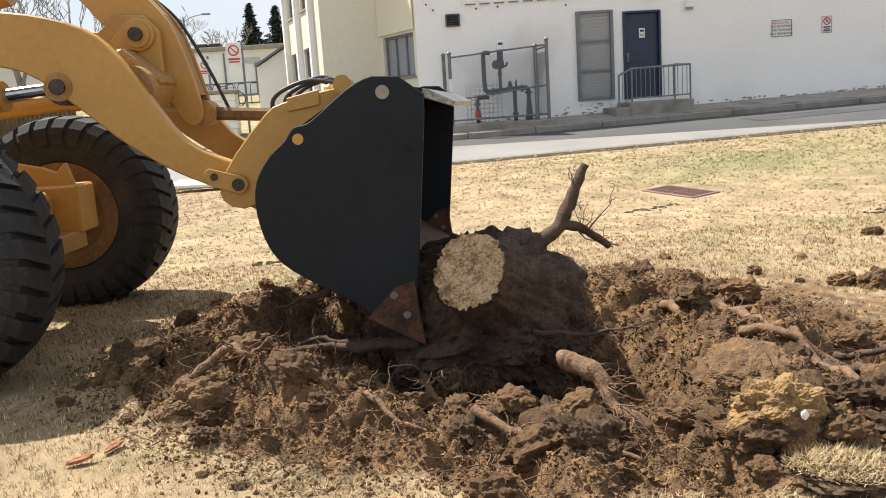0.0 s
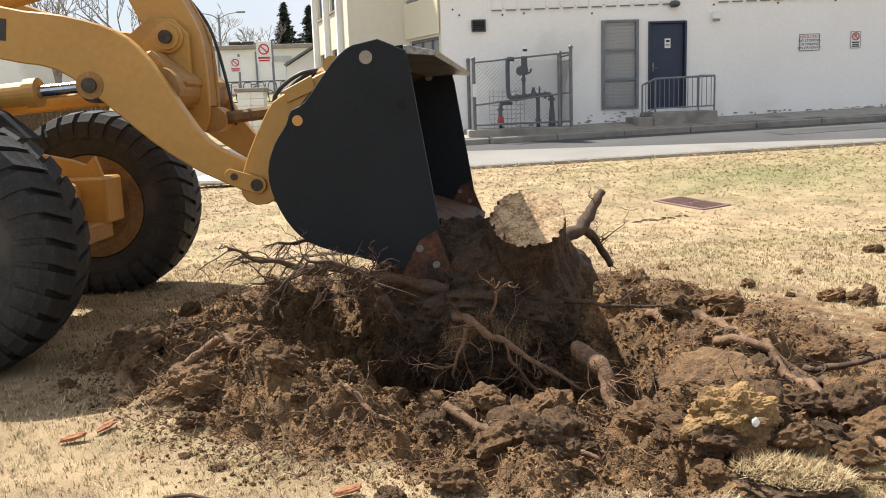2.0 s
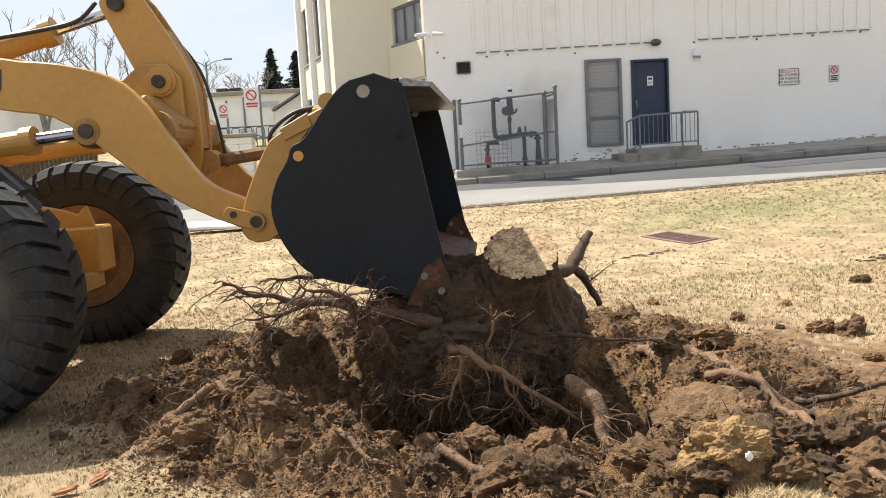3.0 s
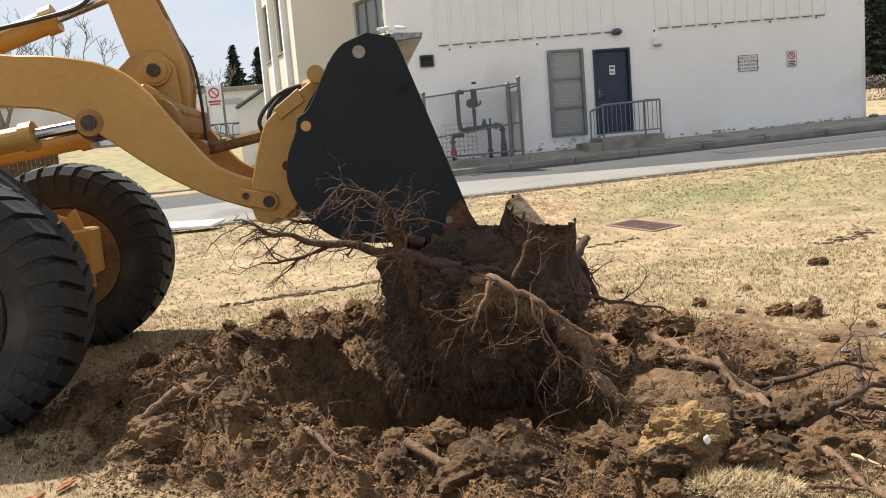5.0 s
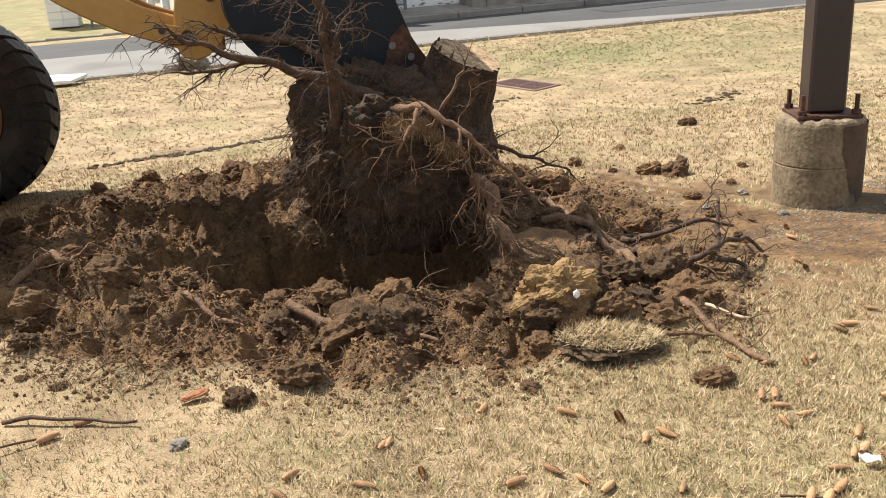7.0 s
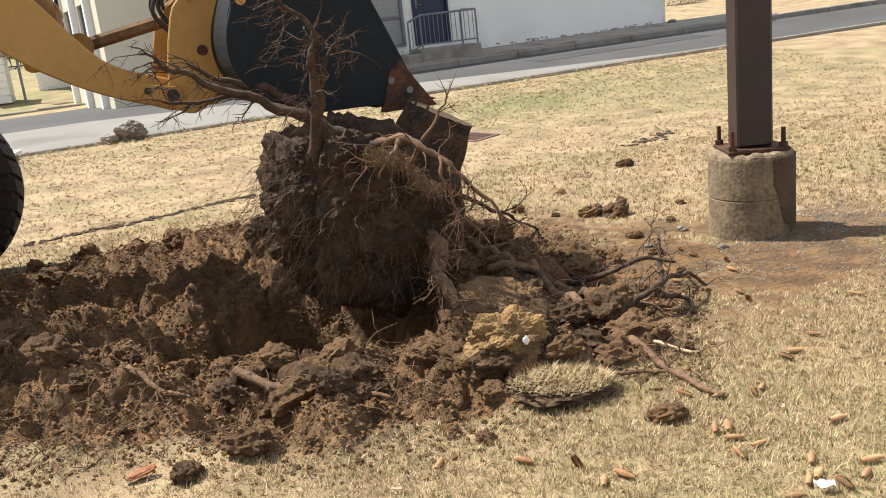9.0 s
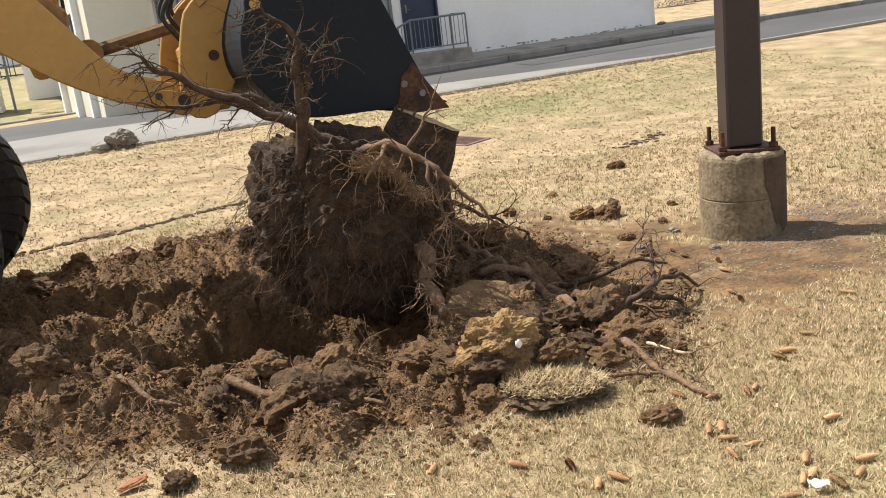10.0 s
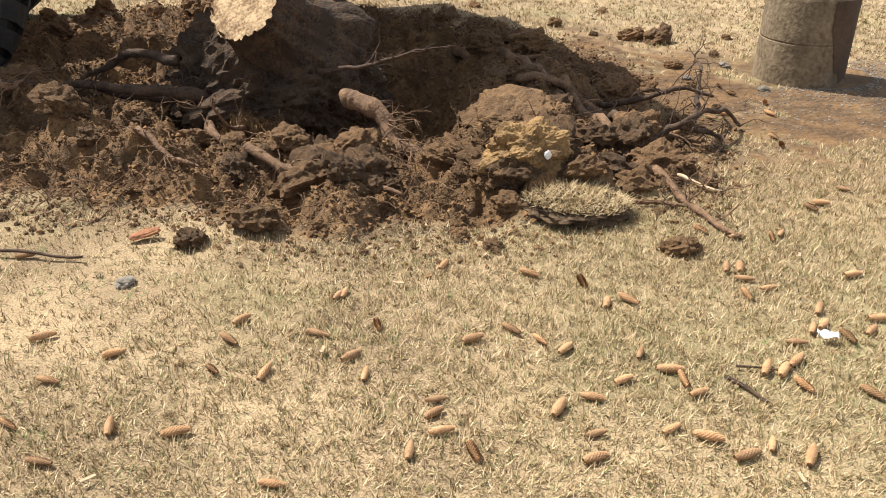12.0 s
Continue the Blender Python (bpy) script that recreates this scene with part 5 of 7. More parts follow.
    for k in range(1500):
        d = Vector((rng.gauss(0, 1), rng.gauss(0, 1) - 0.6, rng.gauss(0.2, 0.8))).normalized()
        c = BALL + Vector((d.x * 0.57, d.y * 0.50, d.z * 0.50)) * rng.uniform(0.95, 1.06)
        out = d * rng.uniform(0.1, 0.9) + Vector((rng.gauss(0, 0.5), rng.gauss(0, 0.4), rng.uniform(-1.6, 0.2)))
        straggle(bm, c, out, rng.uniform(0.06, 0.26), rng.uniform(0.0010, 0.0026), rng, 1 if k % 3 == 0 else 0, 0.8)
    tagged(part("root_mat", bm, MATROOT, stump), kind="stuff")
    # a torn fringe of dry turf along the ball's front rim
    bm = bmesh.new()
    for k in range(1600):
        u = rng.random()
        c = Vector((-0.52 + 0.44 * u, -0.50 - 0.04 * math.sin(u * 9), 0.10 + 0.05 * math.sin(u * 5))) + Vector((rng.gauss(0, 0.02), rng.gauss(0, 0.03), rng.gauss(0, 0.02)))
        e = Vector((rng.gauss(0, 0.6), rng.uniform(-1.2, 0.2), rng.uniform(-1.6, 0.5))) * rng.uniform(0.02, 0.07)
        w = Vector((e.z, 0, -e.x)).normalized() * 0.0016
        bm.faces.new([bm.verts.new(c + w), bm.verts.new(c - w), bm.verts.new(c + e)])
    tagged(part("turf_fringe", bm, TURFSTRAW, stump), kind="stuff")
    # splinters at the saw cut and clods stuck to the ball
    for k in range(4):
        a = 2.4 + k * 0.5
        sp = tube(bmesh.new(), [(0.19 * math.cos(a), 0.19 * math.sin(a), 0.30), (0.2 * math.cos(a), 0.2 * math.sin(a), 0.42), (0.195 * math.cos(a), 0.195 * math.sin(a), 0.425 + 0.008 * k)], [0.012, 0.008, 0.002], 5)
        part("splinter", sp, BARK, stump)
    for k in range(60):
        d = Vector((rng.gauss(0, 1), rng.gauss(0, 1) - 0.4, rng.gauss(0, 1))).normalized()
        c = BALL + Vector((d.x * 0.52, d.y * 0.46, d.z * 0.50)) * 0.98
        cl = lumpy(rng.uniform(0.03, 0.085), (1.2, 1, 0.8), k * 1.7, 0.4, 3, 0.1)
        bmesh.ops.translate(cl, verts=cl.verts, vec=c)
        part("stuck_clod", cl, DARKSOIL, stump)


build_stump()
stump.scale = (0.857, 0.857, 0.857)


# ---- dug soil: clods, clay lump, turf and loose roots ----
CLODS = [finish(lumpy(1.0, (1.25, 1.0, 0.75), 11.0 + k * 2.3, 0.42, 4, 0.06), "clod", CLOD) for k in range(9)]


def scatter_clods():
    rng = random.Random(21)
    made = 0
    while made < 300:
        a, r = rng.uniform(0, 2 * math.pi), 0.45 + 0.85 * math.sqrt(rng.random())
        x, y = HOLE.x - 0.20 + 2.0 * r * math.cos(a), HOLE.y + 0.56 + 1.95 * r * math.sin(a)
        edge = heap_ring(x, y)[0]
        if y > 5.6 and rng.random() < 0.7 or edge > 1.10 or math.hypot((x - HOLE.x + 0.05) / 0.78, (y - HOLE.y) / 0.66) < 0.9:
            continue
        s = 0.018 + 0.085 * rng.random() ** 2.6
        if edge > 0.98:
            s *= 0.5
        ob = new("soil_clod", CLODS[rng.randrange(9)])
        ob.matrix_basis = Matrix.Translation((x, y, height(x, y) + s * 0.22)) @ Euler((rng.uniform(-0.5, 0.5), rng.uniform(-0.5, 0.5), rng.uniform(0, 6.3))).to_matrix().to_4x4() @ Matrix.Diagonal((s, s, s, 1))
        tagged(ob, "crumbly lump of brown dug soil", "soil clod", "soil clods of the dug patch")
        made += 1
    # stray lumps on the lawn
    for x, y, s in ((2.76, 6.55, 0.05), (3.10, 6.05, 0.07), (3.23, 5.92, 0.085), (3.5, 6.3, 0.03), (2.42, 4.92, 0.10), (2.3, 4.78, 0.07), (3.0, 5.3, 0.04), (2.62, 5.6, 0.03), (2.8, 4.5, 0.025), (2.55, 4.35, 0.03), (3.3, 6.9, 0.035), (2.9, 6.2, 0.025), (3.75, 5.9, 0.03), (2.9, 4.9, 0.035), (1.785, 3.10, 0.05), (2.4, 7.3, 0.04), (3.4, 5.5, 0.03), (4.3, 7.6, 0.06), (0.2, 3.55, 0.05), (0.42, 3.62, 0.07)):
        ob = new("soil_clod", CLODS[int(x * 7) % 9])
        ob.matrix_basis = Matrix.Translation((x, y, height(x, y) + s * 0.3)) @ Euler((0.2, 0.3, x * 5)).to_matrix().to_4x4() @ Matrix.Diagonal((s, s, s, 1))
        tagged(ob, "small dark clod thrown onto the lawn", "soil clod", "stray clods on the lawn")


scatter_clods()


def crumbs():
    """Countless small crumbs of soil, in one mesh."""
    rng = random.Random(8)
    verts, faces = [], []
    base = [Vector(v) for v in ((1, 0, 0), (-1, 0, 0), (0, 1, 0), (0, -1, 0), (0, 0, 1), (0, 0, -1))]
    tri = ((0, 2, 4), (2, 1, 4), (1, 3, 4), (3, 0, 4), (2, 0, 5), (1, 2, 5), (3, 1, 5), (0, 3, 5))
    for k in range(108000):
        a, r = rng.uniform(0, 2 * math.pi), 1.34 * math.sqrt(rng.random())
        x, y = HOLE.x - 0.20 + 2.0 * r * math.cos(a), HOLE.y + 0.56 + 1.95 * r * math.sin(a)
        edge = heap_ring(x, y)[0]
        if edge > 0.97 and rng.random() < 0.35 + 3.2 * (edge - 0.97):
            continue
        s = 0.0022 + 0.013 * rng.random() ** 2.8
        z = height(x, y) + s * 0.4
        e = Euler((rng.uniform(0, 3), rng.uniform(0, 3), rng.uniform(0, 3))).to_matrix()
        n = len(verts)
        for v in base:
            q = e @ (v * s * rng.uniform(0.6, 1.2))
            verts.append((x + q.x, y + q.y, z + q.z * 0.8))
        faces.extend((n + i, n + j, n + l) for i, j, l in tri)
    me = bpy.data.meshes.new("soil_crumbs")
    me.from_pydata(verts, [], faces)
    me.materials.append(CRUMB)
    tagged(new("soil_crumbs", me), "loose brown soil crumbs strewn over the dug patch", "soil", kind="stuff")


crumbs()


def heap_top(x, y):
    """The heap's height, evened out over a hand's width."""
    return sum(height(x + a, y + b) for a, b in ((0, 0), (0.07, 0), (-0.07, 0), (0, 0.07), (0, -0.07))) / 5 + 0.012


def loose_roots():
    rng = random.Random(33)
    big = [
        ([(1.74, 5.60, 0.20), (1.92, 5.12, 0.22), (1.97, 4.60, 0.24), (1.99, 4.10, 0.22), (1.99, 3.70, 0.2), (2.00, 3.36, 0.2), (2.03, 3.12, 0.2)], 0.032, 0.010, ROOT, "long torn root reaching onto the lawn"),
        ([(1.96, 3.95, 0.16), (2.06, 3.72, 0.12), (2.20, 3.50, 0.06)], 0.016, 0.006, PALEWOOD, "thin torn root with its pale wood laid bare"),
        ([(1.78, 4.70, 0.26), (2.05, 4.40, 0.24), (2.28, 4.15, 0.20), (2.42, 4.02, 0.12)], 0.024, 0.006, ROOT, "thin torn root beside a longer one"),
        ([(0.42, 4.12, 0.27), (0.62, 3.95, 0.27), (0.82, 3.86, 0.24), (0.98, 3.75, 0.18)], 0.024, 0.008, ROOT, "pale frayed root across the soil heap"),
        ([(-0.75, 4.75, 0.34), (-0.62, 4.85, 0.38), (-0.52, 4.72, 0.37), (-0.45, 4.80, 0.30)], 0.024, 0.008, ROOT, "short forked root on the soil heap"),
        ([(1.85, 5.3, 0.16), (2.05, 5.22, 0.22), (2.3, 5.02, 0.14)], 0.022, 0.008, ROOT, "curved root at the edge of the soil"),
        ([(1.68, 3.52, 0.02), (1.85, 3.47, 0.05), (2.02, 3.40, 0.02)], 0.014, 0.006, ROOT, "short root poking from under the turf"),
        ([(0.02, 4.35, 0.24), (0.12, 4.20, 0.27), (0.25, 4.10, 0.25)], 0.014, 0.006, ROOT, "split piece of root on the heap"),
        ([(2.03, 4.38, 0.14), (2.06, 4.18, 0.26), (2.08, 4.00, 0.22), (2.22, 4.01, 0.30), (2.37, 4.01, 0.36), (2.56, 4.10, 0.34), (2.74, 4.20, 0.22)], 0.026, 0.007, DARKROOT, "dark forked root curling above the lawn"),
        ([(2.37, 4.02, 0.34), (2.50, 4.22, 0.42), (2.60, 4.42, 0.50), (2.65, 4.54, 0.46)], 0.013, 0.004, DARKROOT, "thin upright fork of a dark root"),
        ([(2.10, 4.46, 0.24), (2.23, 4.18, 0.40), (2.36, 4.12, 0.44), (2.50, 4.10, 0.42)], 0.017, 0.006, DARKROOT, "bent dark root over the heap's edge"),
        ([(2.36, 4.0, 0.30), (2.52, 4.0, 0.24), (2.40, 3.86, 0.2)], 0.014, 0.004, DARKROOT, "small dark root end in the grass"),
    ]
    for k, (pts, r0, r1, mat, text) in enumerate(big):
        line = bent(pts, 6, 0.02, k + 40)
        radii = taper(len(line), r0, r1)
        line = [Vector((p[0], p[1], heap_top(p[0], p[1]) + rr * 0.5 + 0.95 * max(0.0, p[2] - 0.22))) for p, rr in zip(line, radii)]
        ob = solid("loose_root", tube(bmesh.new(), line, radii, 9, 0.45, k), mat, text, "root", smooth=True)
        for j in range(12):
            p = line[rng.randrange(1, len(line))]
            d = Vector((rng.uniform(-1, 1), rng.uniform(-1, 0.4), rng.uniform(0.1, 0.9)))
            part("rootlet", straggle(bmesh.new(), p, d, rng.uniform(0.08, 0.24), rng.uniform(0.002, 0.005), rng, 2, 0.5), mat if mat is not PALEWOOD else ROOT, ob)
    bm = bmesh.new()
    for k in range(2500):
        a, r = rng.uniform(0, 2 * math.pi), 0.5 + 0.55 * math.sqrt(rng.random())
        x, y = HOLE.x - 0.20 + 1.9 * r * math.cos(a), HOLE.y + 0.56 + 1.85 * r * math.sin(a)
        z = height(x, y) + 0.012
        d = Vector((rng.uniform(-1, 1), rng.uniform(-1, 1), rng.uniform(0.0, 0.5))) * rng.uniform(0.05, 0.13)
        straggle(bm, (x, y, z), d, rng.uniform(0.05, 0.20), rng.uniform(0.0010, 0.0034), rng, 1 if k % 4 == 0 else 0, 0.5)
    solid("root_hairs", bm, ROOT, "fine torn roots sticking out of the soil", "roots", kind="stuff")


loose_roots()


def straw_bits():
    """Short broken straws of torn turf strewn over the soil."""
    rng = random.Random(77)
    bm = bmesh.new()
    for k in range(9000):
        a, r = rng.uniform(0, 2 * math.pi), 0.45 + 0.6 * math.sqrt(rng.random())
        x, y = HOLE.x - 0.20 + 2.0 * r * math.cos(a), HOLE.y + 0.56 + 1.95 * r * math.sin(a)
        if noise.noise(Vector((x * 2.4, y * 2.4, 6.0))) < 0.02:
            continue
        p = Vector((x, y, height(x, y) + 0.006))
        e = Vector((rng.uniform(-1, 1), rng.uniform(-1, 1), rng.uniform(0.0, 0.7))) * rng.uniform(0.012, 0.045)
        w = Vector((e.y, -e.x, 0)).normalized() * rng.uniform(0.0008, 0.0018)
        bm.faces.new([bm.verts.new(p + w), bm.verts.new(p - w), bm.verts.new(p + e)])
    solid("straw_bits", bm, TURFSTRAW, "broken bits of dry straw strewn over the dug soil", "straw", kind="stuff")


straw_bits()


def clay_and_turf():
    c = lumpy(0.135, (1.25, 0.85, 0.80), 5.2, 0.34, 6, 0.05)
    ob = solid("clay_lump", c, CLAY, "big ochre-yellow clay lump on the soil heap", "clay lump")
    ob.matrix_basis = pose(1.46, 3.72, 0.165, 6, -6, 10)
    for dx, dy, dz, r, k in ((-0.13, -0.03, -0.04, 0.085, 3.0), (-0.05, 0.01, -0.085, 0.10, 7.0), (0.07, 0.02, -0.09, 0.09, 12.0)):
        crust = lumpy(r, (1.2, 1.0, 0.7), k, 0.35, 5, 0.08)
        bmesh.ops.translate(crust, verts=crust.verts, vec=(dx, dy, dz))
        part("soil_crust", crust, CLOD, ob, "dark soil clinging under the clay")
    ch = solid("stone_chip", lumpy(0.013, (1, 0.6, 1.4), 1.0, 0.3, 2), WHITE, "small white stone chip stuck in the clay lump", "stone")
    ch.matrix_basis = pose(1.50, 3.605, 0.19)
    t = lumpy(0.15, (1.35, 0.95, 0.34), 9.0, 0.34, 5, 0.07)
    turf = solid("turf_sod", t, SOD, "torn piece of dry turf lying at the heap's edge", "turf")
    turf.matrix_basis = pose(1.57, 3.47, heap_top(1.57, 3.47) + 0.015, 0, 4, -10)
    rng = random.Random(3)
    bm = bmesh.new()
    for k in range(2600):
        a, r = rng.uniform(0, 6.28), math.sqrt(rng.random())
        p = Vector((0.205 * r * math.cos(a), 0.14 * r * math.sin(a), 0.052 * math.sqrt(max(0, 1 - r * r * 0.8))))
        d = Vector((rng.uniform(-1, 1), rng.uniform(-1.3, 0.7), rng.uniform(0.1, 0.9))) * rng.uniform(0.02, 0.05)
        s = Vector((d.y, -d.x, 0)).normalized() * 0.0022
        bm.faces.new([bm.verts.new(p + s), bm.verts.new(p - s), bm.verts.new(p + d)])
    tagged(part("dry_grass", bm, STRAW, turf), kind="stuff")
    slab = lumpy(0.17, (1.35, 1.1, 0.42), 14.0, 0.30, 6, 0.04)
    sb = solid("soil_slab", slab, SLABSOIL, "cracked slab of brown soil on the heap", "soil clod")
    sb.matrix_basis = pose(1.60, 4.22, heap_top(1.6, 4.22) + 0.03, 20, -6, 30)
    lf = solid("soil_slab", lumpy(0.17, (1.2, 1.0, 0.8), 23.0, 0.30, 6, 0.045), SLABSOIL, "turf-topped lump of soil on the heap", "soil clod")
    lf.matrix_basis = pose(-0.70, 4.74, heap_top(-0.7, 4.74) - 0.02, 0, 8, 30)


clay_and_turf()


def build_thick_root():
    """The thick root that the stump drags up and drops again; its top is at the origin."""
    rng = random.Random(9)
    line = bent([(-0.025, 0.02, 0.09), (-0.015, 0.01, 0.05), (0, 0, 0), (0.03, -0.01, -0.12), (-0.01, 0.01, -0.24), (0.02, 0, -0.36), (0.05, 0.02, -0.46)], 6, 0.010, 4)
    radii = [r * min(1, 0.3 + 0.09 * i) * (1 + 0.24 * noise.noise(Vector((i * 0.45, 8.3, 0)))) for i, r in enumerate(taper(len(line), 0.048, 0.022))]
    ob = solid("thick_root", tube(bmesh.new(), line, radii, 14, 0.5, 6), ROOT, "thick torn brown root beside the stump", "root", smooth=True)
    for j in range(34):
        p = Vector(line[rng.randrange(len(line) // 3, len(line))])
        d = Vector((rng.uniform(-1, 1), rng.uniform(-1, 1), rng.uniform(-1.8, 0.1)))
        part("rootlet", straggle(bmesh.new(), p, d, rng.uniform(0.08, 0.26), rng.uniform(0.002, 0.006), rng, 2, 0.6), ROOT, ob)
    return ob


thick_root = build_thick_root()


def bark_scraps():
    for x, y, a, k in ((-1.12, 4.28, 20, 1), (-1.02, 4.40, 65, 2), (0.05, 3.62, 10, 3), (-0.35, 5.9, 40, 4)):
        sc = lumpy(0.034, (1.6, 0.6, 0.35), 50.0 + k, 0.3, 3, 0.1)
        ob = solid("bark_scrap", sc, REDBARK, "torn scrap of reddish bark on the ground", "bark scrap")
        ob.matrix_basis = pose(x, y, height(x, y) + 0.025, 6, -8, a)


bark_scraps()


# ---- sign pole on its round footing ----
def build_pole():
    px, py = 3.61, 4.95
    foot = group_of("pole_footing", pose(px, py, 0), "round weathered concrete footing with a rusty base plate", "footing")
    seg = 64

    def drum(prof, chip):
        bm, rings = bmesh.new(), []
        for z, r in prof:
            ring = []
            for a in [2 * math.pi * k / seg for k in range(seg)]:
                c, s = math.cos(a), math.sin(a)
                rr = r * (1 + 0.010 * noise.noise(Vector((c * 3, s * 3, z * 9))) + 0.006 * noise.noise(Vector((c * 14, s * 14, z * 50))))
                drop = chip * 0.10 * max(0.0, noise.noise(Vector((c * 5, s * 5, 3))) + 0.1) if z > 0.44 else 0.0
                ring.append(bm.verts.new((rr * c * (1 - drop * 0.6), rr * s * (1 - drop * 0.6), z - drop)))
            rings.append(ring)
        for p, q in zip(rings, rings[1:]):
            for k in range(seg):
                bm.faces.new((p[k], p[(k + 1) % seg], q[(k + 1) % seg], q[k]))
        bm.faces.new(rings[-1])
        return bm

    part("lower_pour", drum([(-0.2, 0.249), (0.01, 0.249), (0.06, 0.247), (0.12, 0.246), (0.18, 0.246), (0.228, 0.246), (0.234, 0.242), (0.236, 0.2)], 0), OLDCONC, foot)
    part("upper_pour", drum([(0.234, 0.241), (0.242, 0.246), (0.30, 0.245), (0.36, 0.245), (0.42, 0.244), (0.47, 0.243), (0.49, 0.238), (0.503, 0.228), (0.51, 0.20), (0.512, 0.12)], 0.16), OLDCONC, foot, "upper pour of concrete with a chipped rim")
    # thin dark shell: the drum's shaded right side painted on, with wet stain
    st = bmesh.new()
    cols = []
    for k in range(15):
        a = math.radians(-98 + 84 * k / 14)
        low = 0.02 + 0.16 * abs(noise.noise(Vector((k * 0.6, 1, 0)))) + 0.30 * abs(k / 7 - 1) ** 4
        cols.append([st.verts.new(((0.2515 + 0.002 * noise.noise(Vector((k, j, 0)))) * math.cos(a), 0.2515 * math.sin(a), low + (0.475 - low) * j / 8)) for j in range(9)])
    for p, q in zip(cols, cols[1:]):
        for j in range(8):
            st.faces.new((p[j], q[j], q[j + 1], p[j + 1]))
    part("rust_stain", st, SHADESTAIN, foot, "dark brown stained side of the concrete, its shade painted in")
    pole = group_of("steel_pole", pose(px, py, 0.51, 0, 0, -22), "square dark brown steel pole bolted to a footing", "pole")
    part("base_plate", box((0.35, 0.35, 0.022), (0, 0, 0.007), 0.004), RUST, pole)
    part("shaft", box((0.205, 0.205, 5.6), (0, 0, 2.822), 0.012), POLEPAINT, pole)
    for sx in (-1, 1):
        for sy in (-1, 1):
            b = rod(bmesh.new(), (sx * 0.145, sy * 0.145, 0.02), (sx * 0.145, sy * 0.145, 0.13), 0.013, seg=10)
            bolt = part("bolt", b, RUST, pole)
            part("nut", rod(bmesh.new(), (sx * 0.145, sy * 0.145, 0.022), (sx * 0.145, sy * 0.145, 0.045), 0.026, seg=6), RUST, bolt)
    rng = random.Random(4)
    bm = bmesh.new()
    for k in range(2600):
        a, r = rng.uniform(-2.6, 0.6), 0.27 + 0.75 * rng.random() ** 1.6
        x, y = px + r * 1.3 * math.cos(a) + 0.12, py + r * math.sin(a)
        s = rng.uniform(0.002, 0.0065)
        bmesh.ops.create_icosphere(bm, subdivisions=1, radius=s, matrix=Matrix.Translation((x, y, s * 0.3)) @ Matrix.Diagonal((rng.uniform(0.7, 1.5), 1, 0.6, 1)))
    solid("gravel", bm, GRAVEL, "pale gravel strewn round the pole footing", "gravel", kind="stuff")


build_pole()


# ---- cones, sticks and litter on the lawn ----
def cone_mesh(open_scales, seed):
    """A spruce cone: a tapering body set with overlapping scales."""
    rng = random.Random(seed)
    bm = bmesh.new()
    n, length = 15, 0.066
    for i in range(n):
        u = i / (n - 1)
        r = 0.0078 * (0.55 + 0.75 * math.sin(math.pi * min(1, u * 0.9 + 0.12)) ** 0.8)
        x = -length / 2 + length * u
        m = 9
        for k in range(m):
            a = 2 * math.pi * (k + 0.5 * (i % 2)) / m
            w = r * 0.42
            c, s = math.cos(a), math.sin(a)
            lift = 0.0012 + open_scales * 0.0032
            p0 = Vector((x - 0.004, c * r * 0.8, s * r * 0.8))
            p1 = Vector((x + 0.0025, c * (r + lift * 0.6), s * (r + lift * 0.6)))
            p2 = Vector((x + 0.006, c * (r + lift), s * (r + lift)))
            t = Vector((0, -s, c)) * w
            v = [bm.verts.new(q) for q in (p0 - t, p0 + t, p1 + t, p2, p1 - t)]
            bm.faces.new(v)
    rod(bm, (-length / 2, 0, 0), (length / 2, 0, 0), 0.0068, 0.0045, 9)
    return finish(bm, "cone", CONE)


CONES = [cone_mesh(k % 3 * 0.5, k) for k in range(4)]


def place_cone(x, y, turn, k, s=1.0):
    ob = new("spruce_cone", CONES[k % 4])
    ob.matrix_basis = Matrix.Translation((x, y, height(x, y) + 0.016 * s)) @ Euler((k * 1.3, 0.05 * math.sin(k), turn)).to_matrix().to_4x4() @ Matrix.Diagonal((s, s, s, 1))
    tagged(ob, "fallen tan spruce cone lying on the dry lawn", "spruce cone", "spruce cones on the lawn")


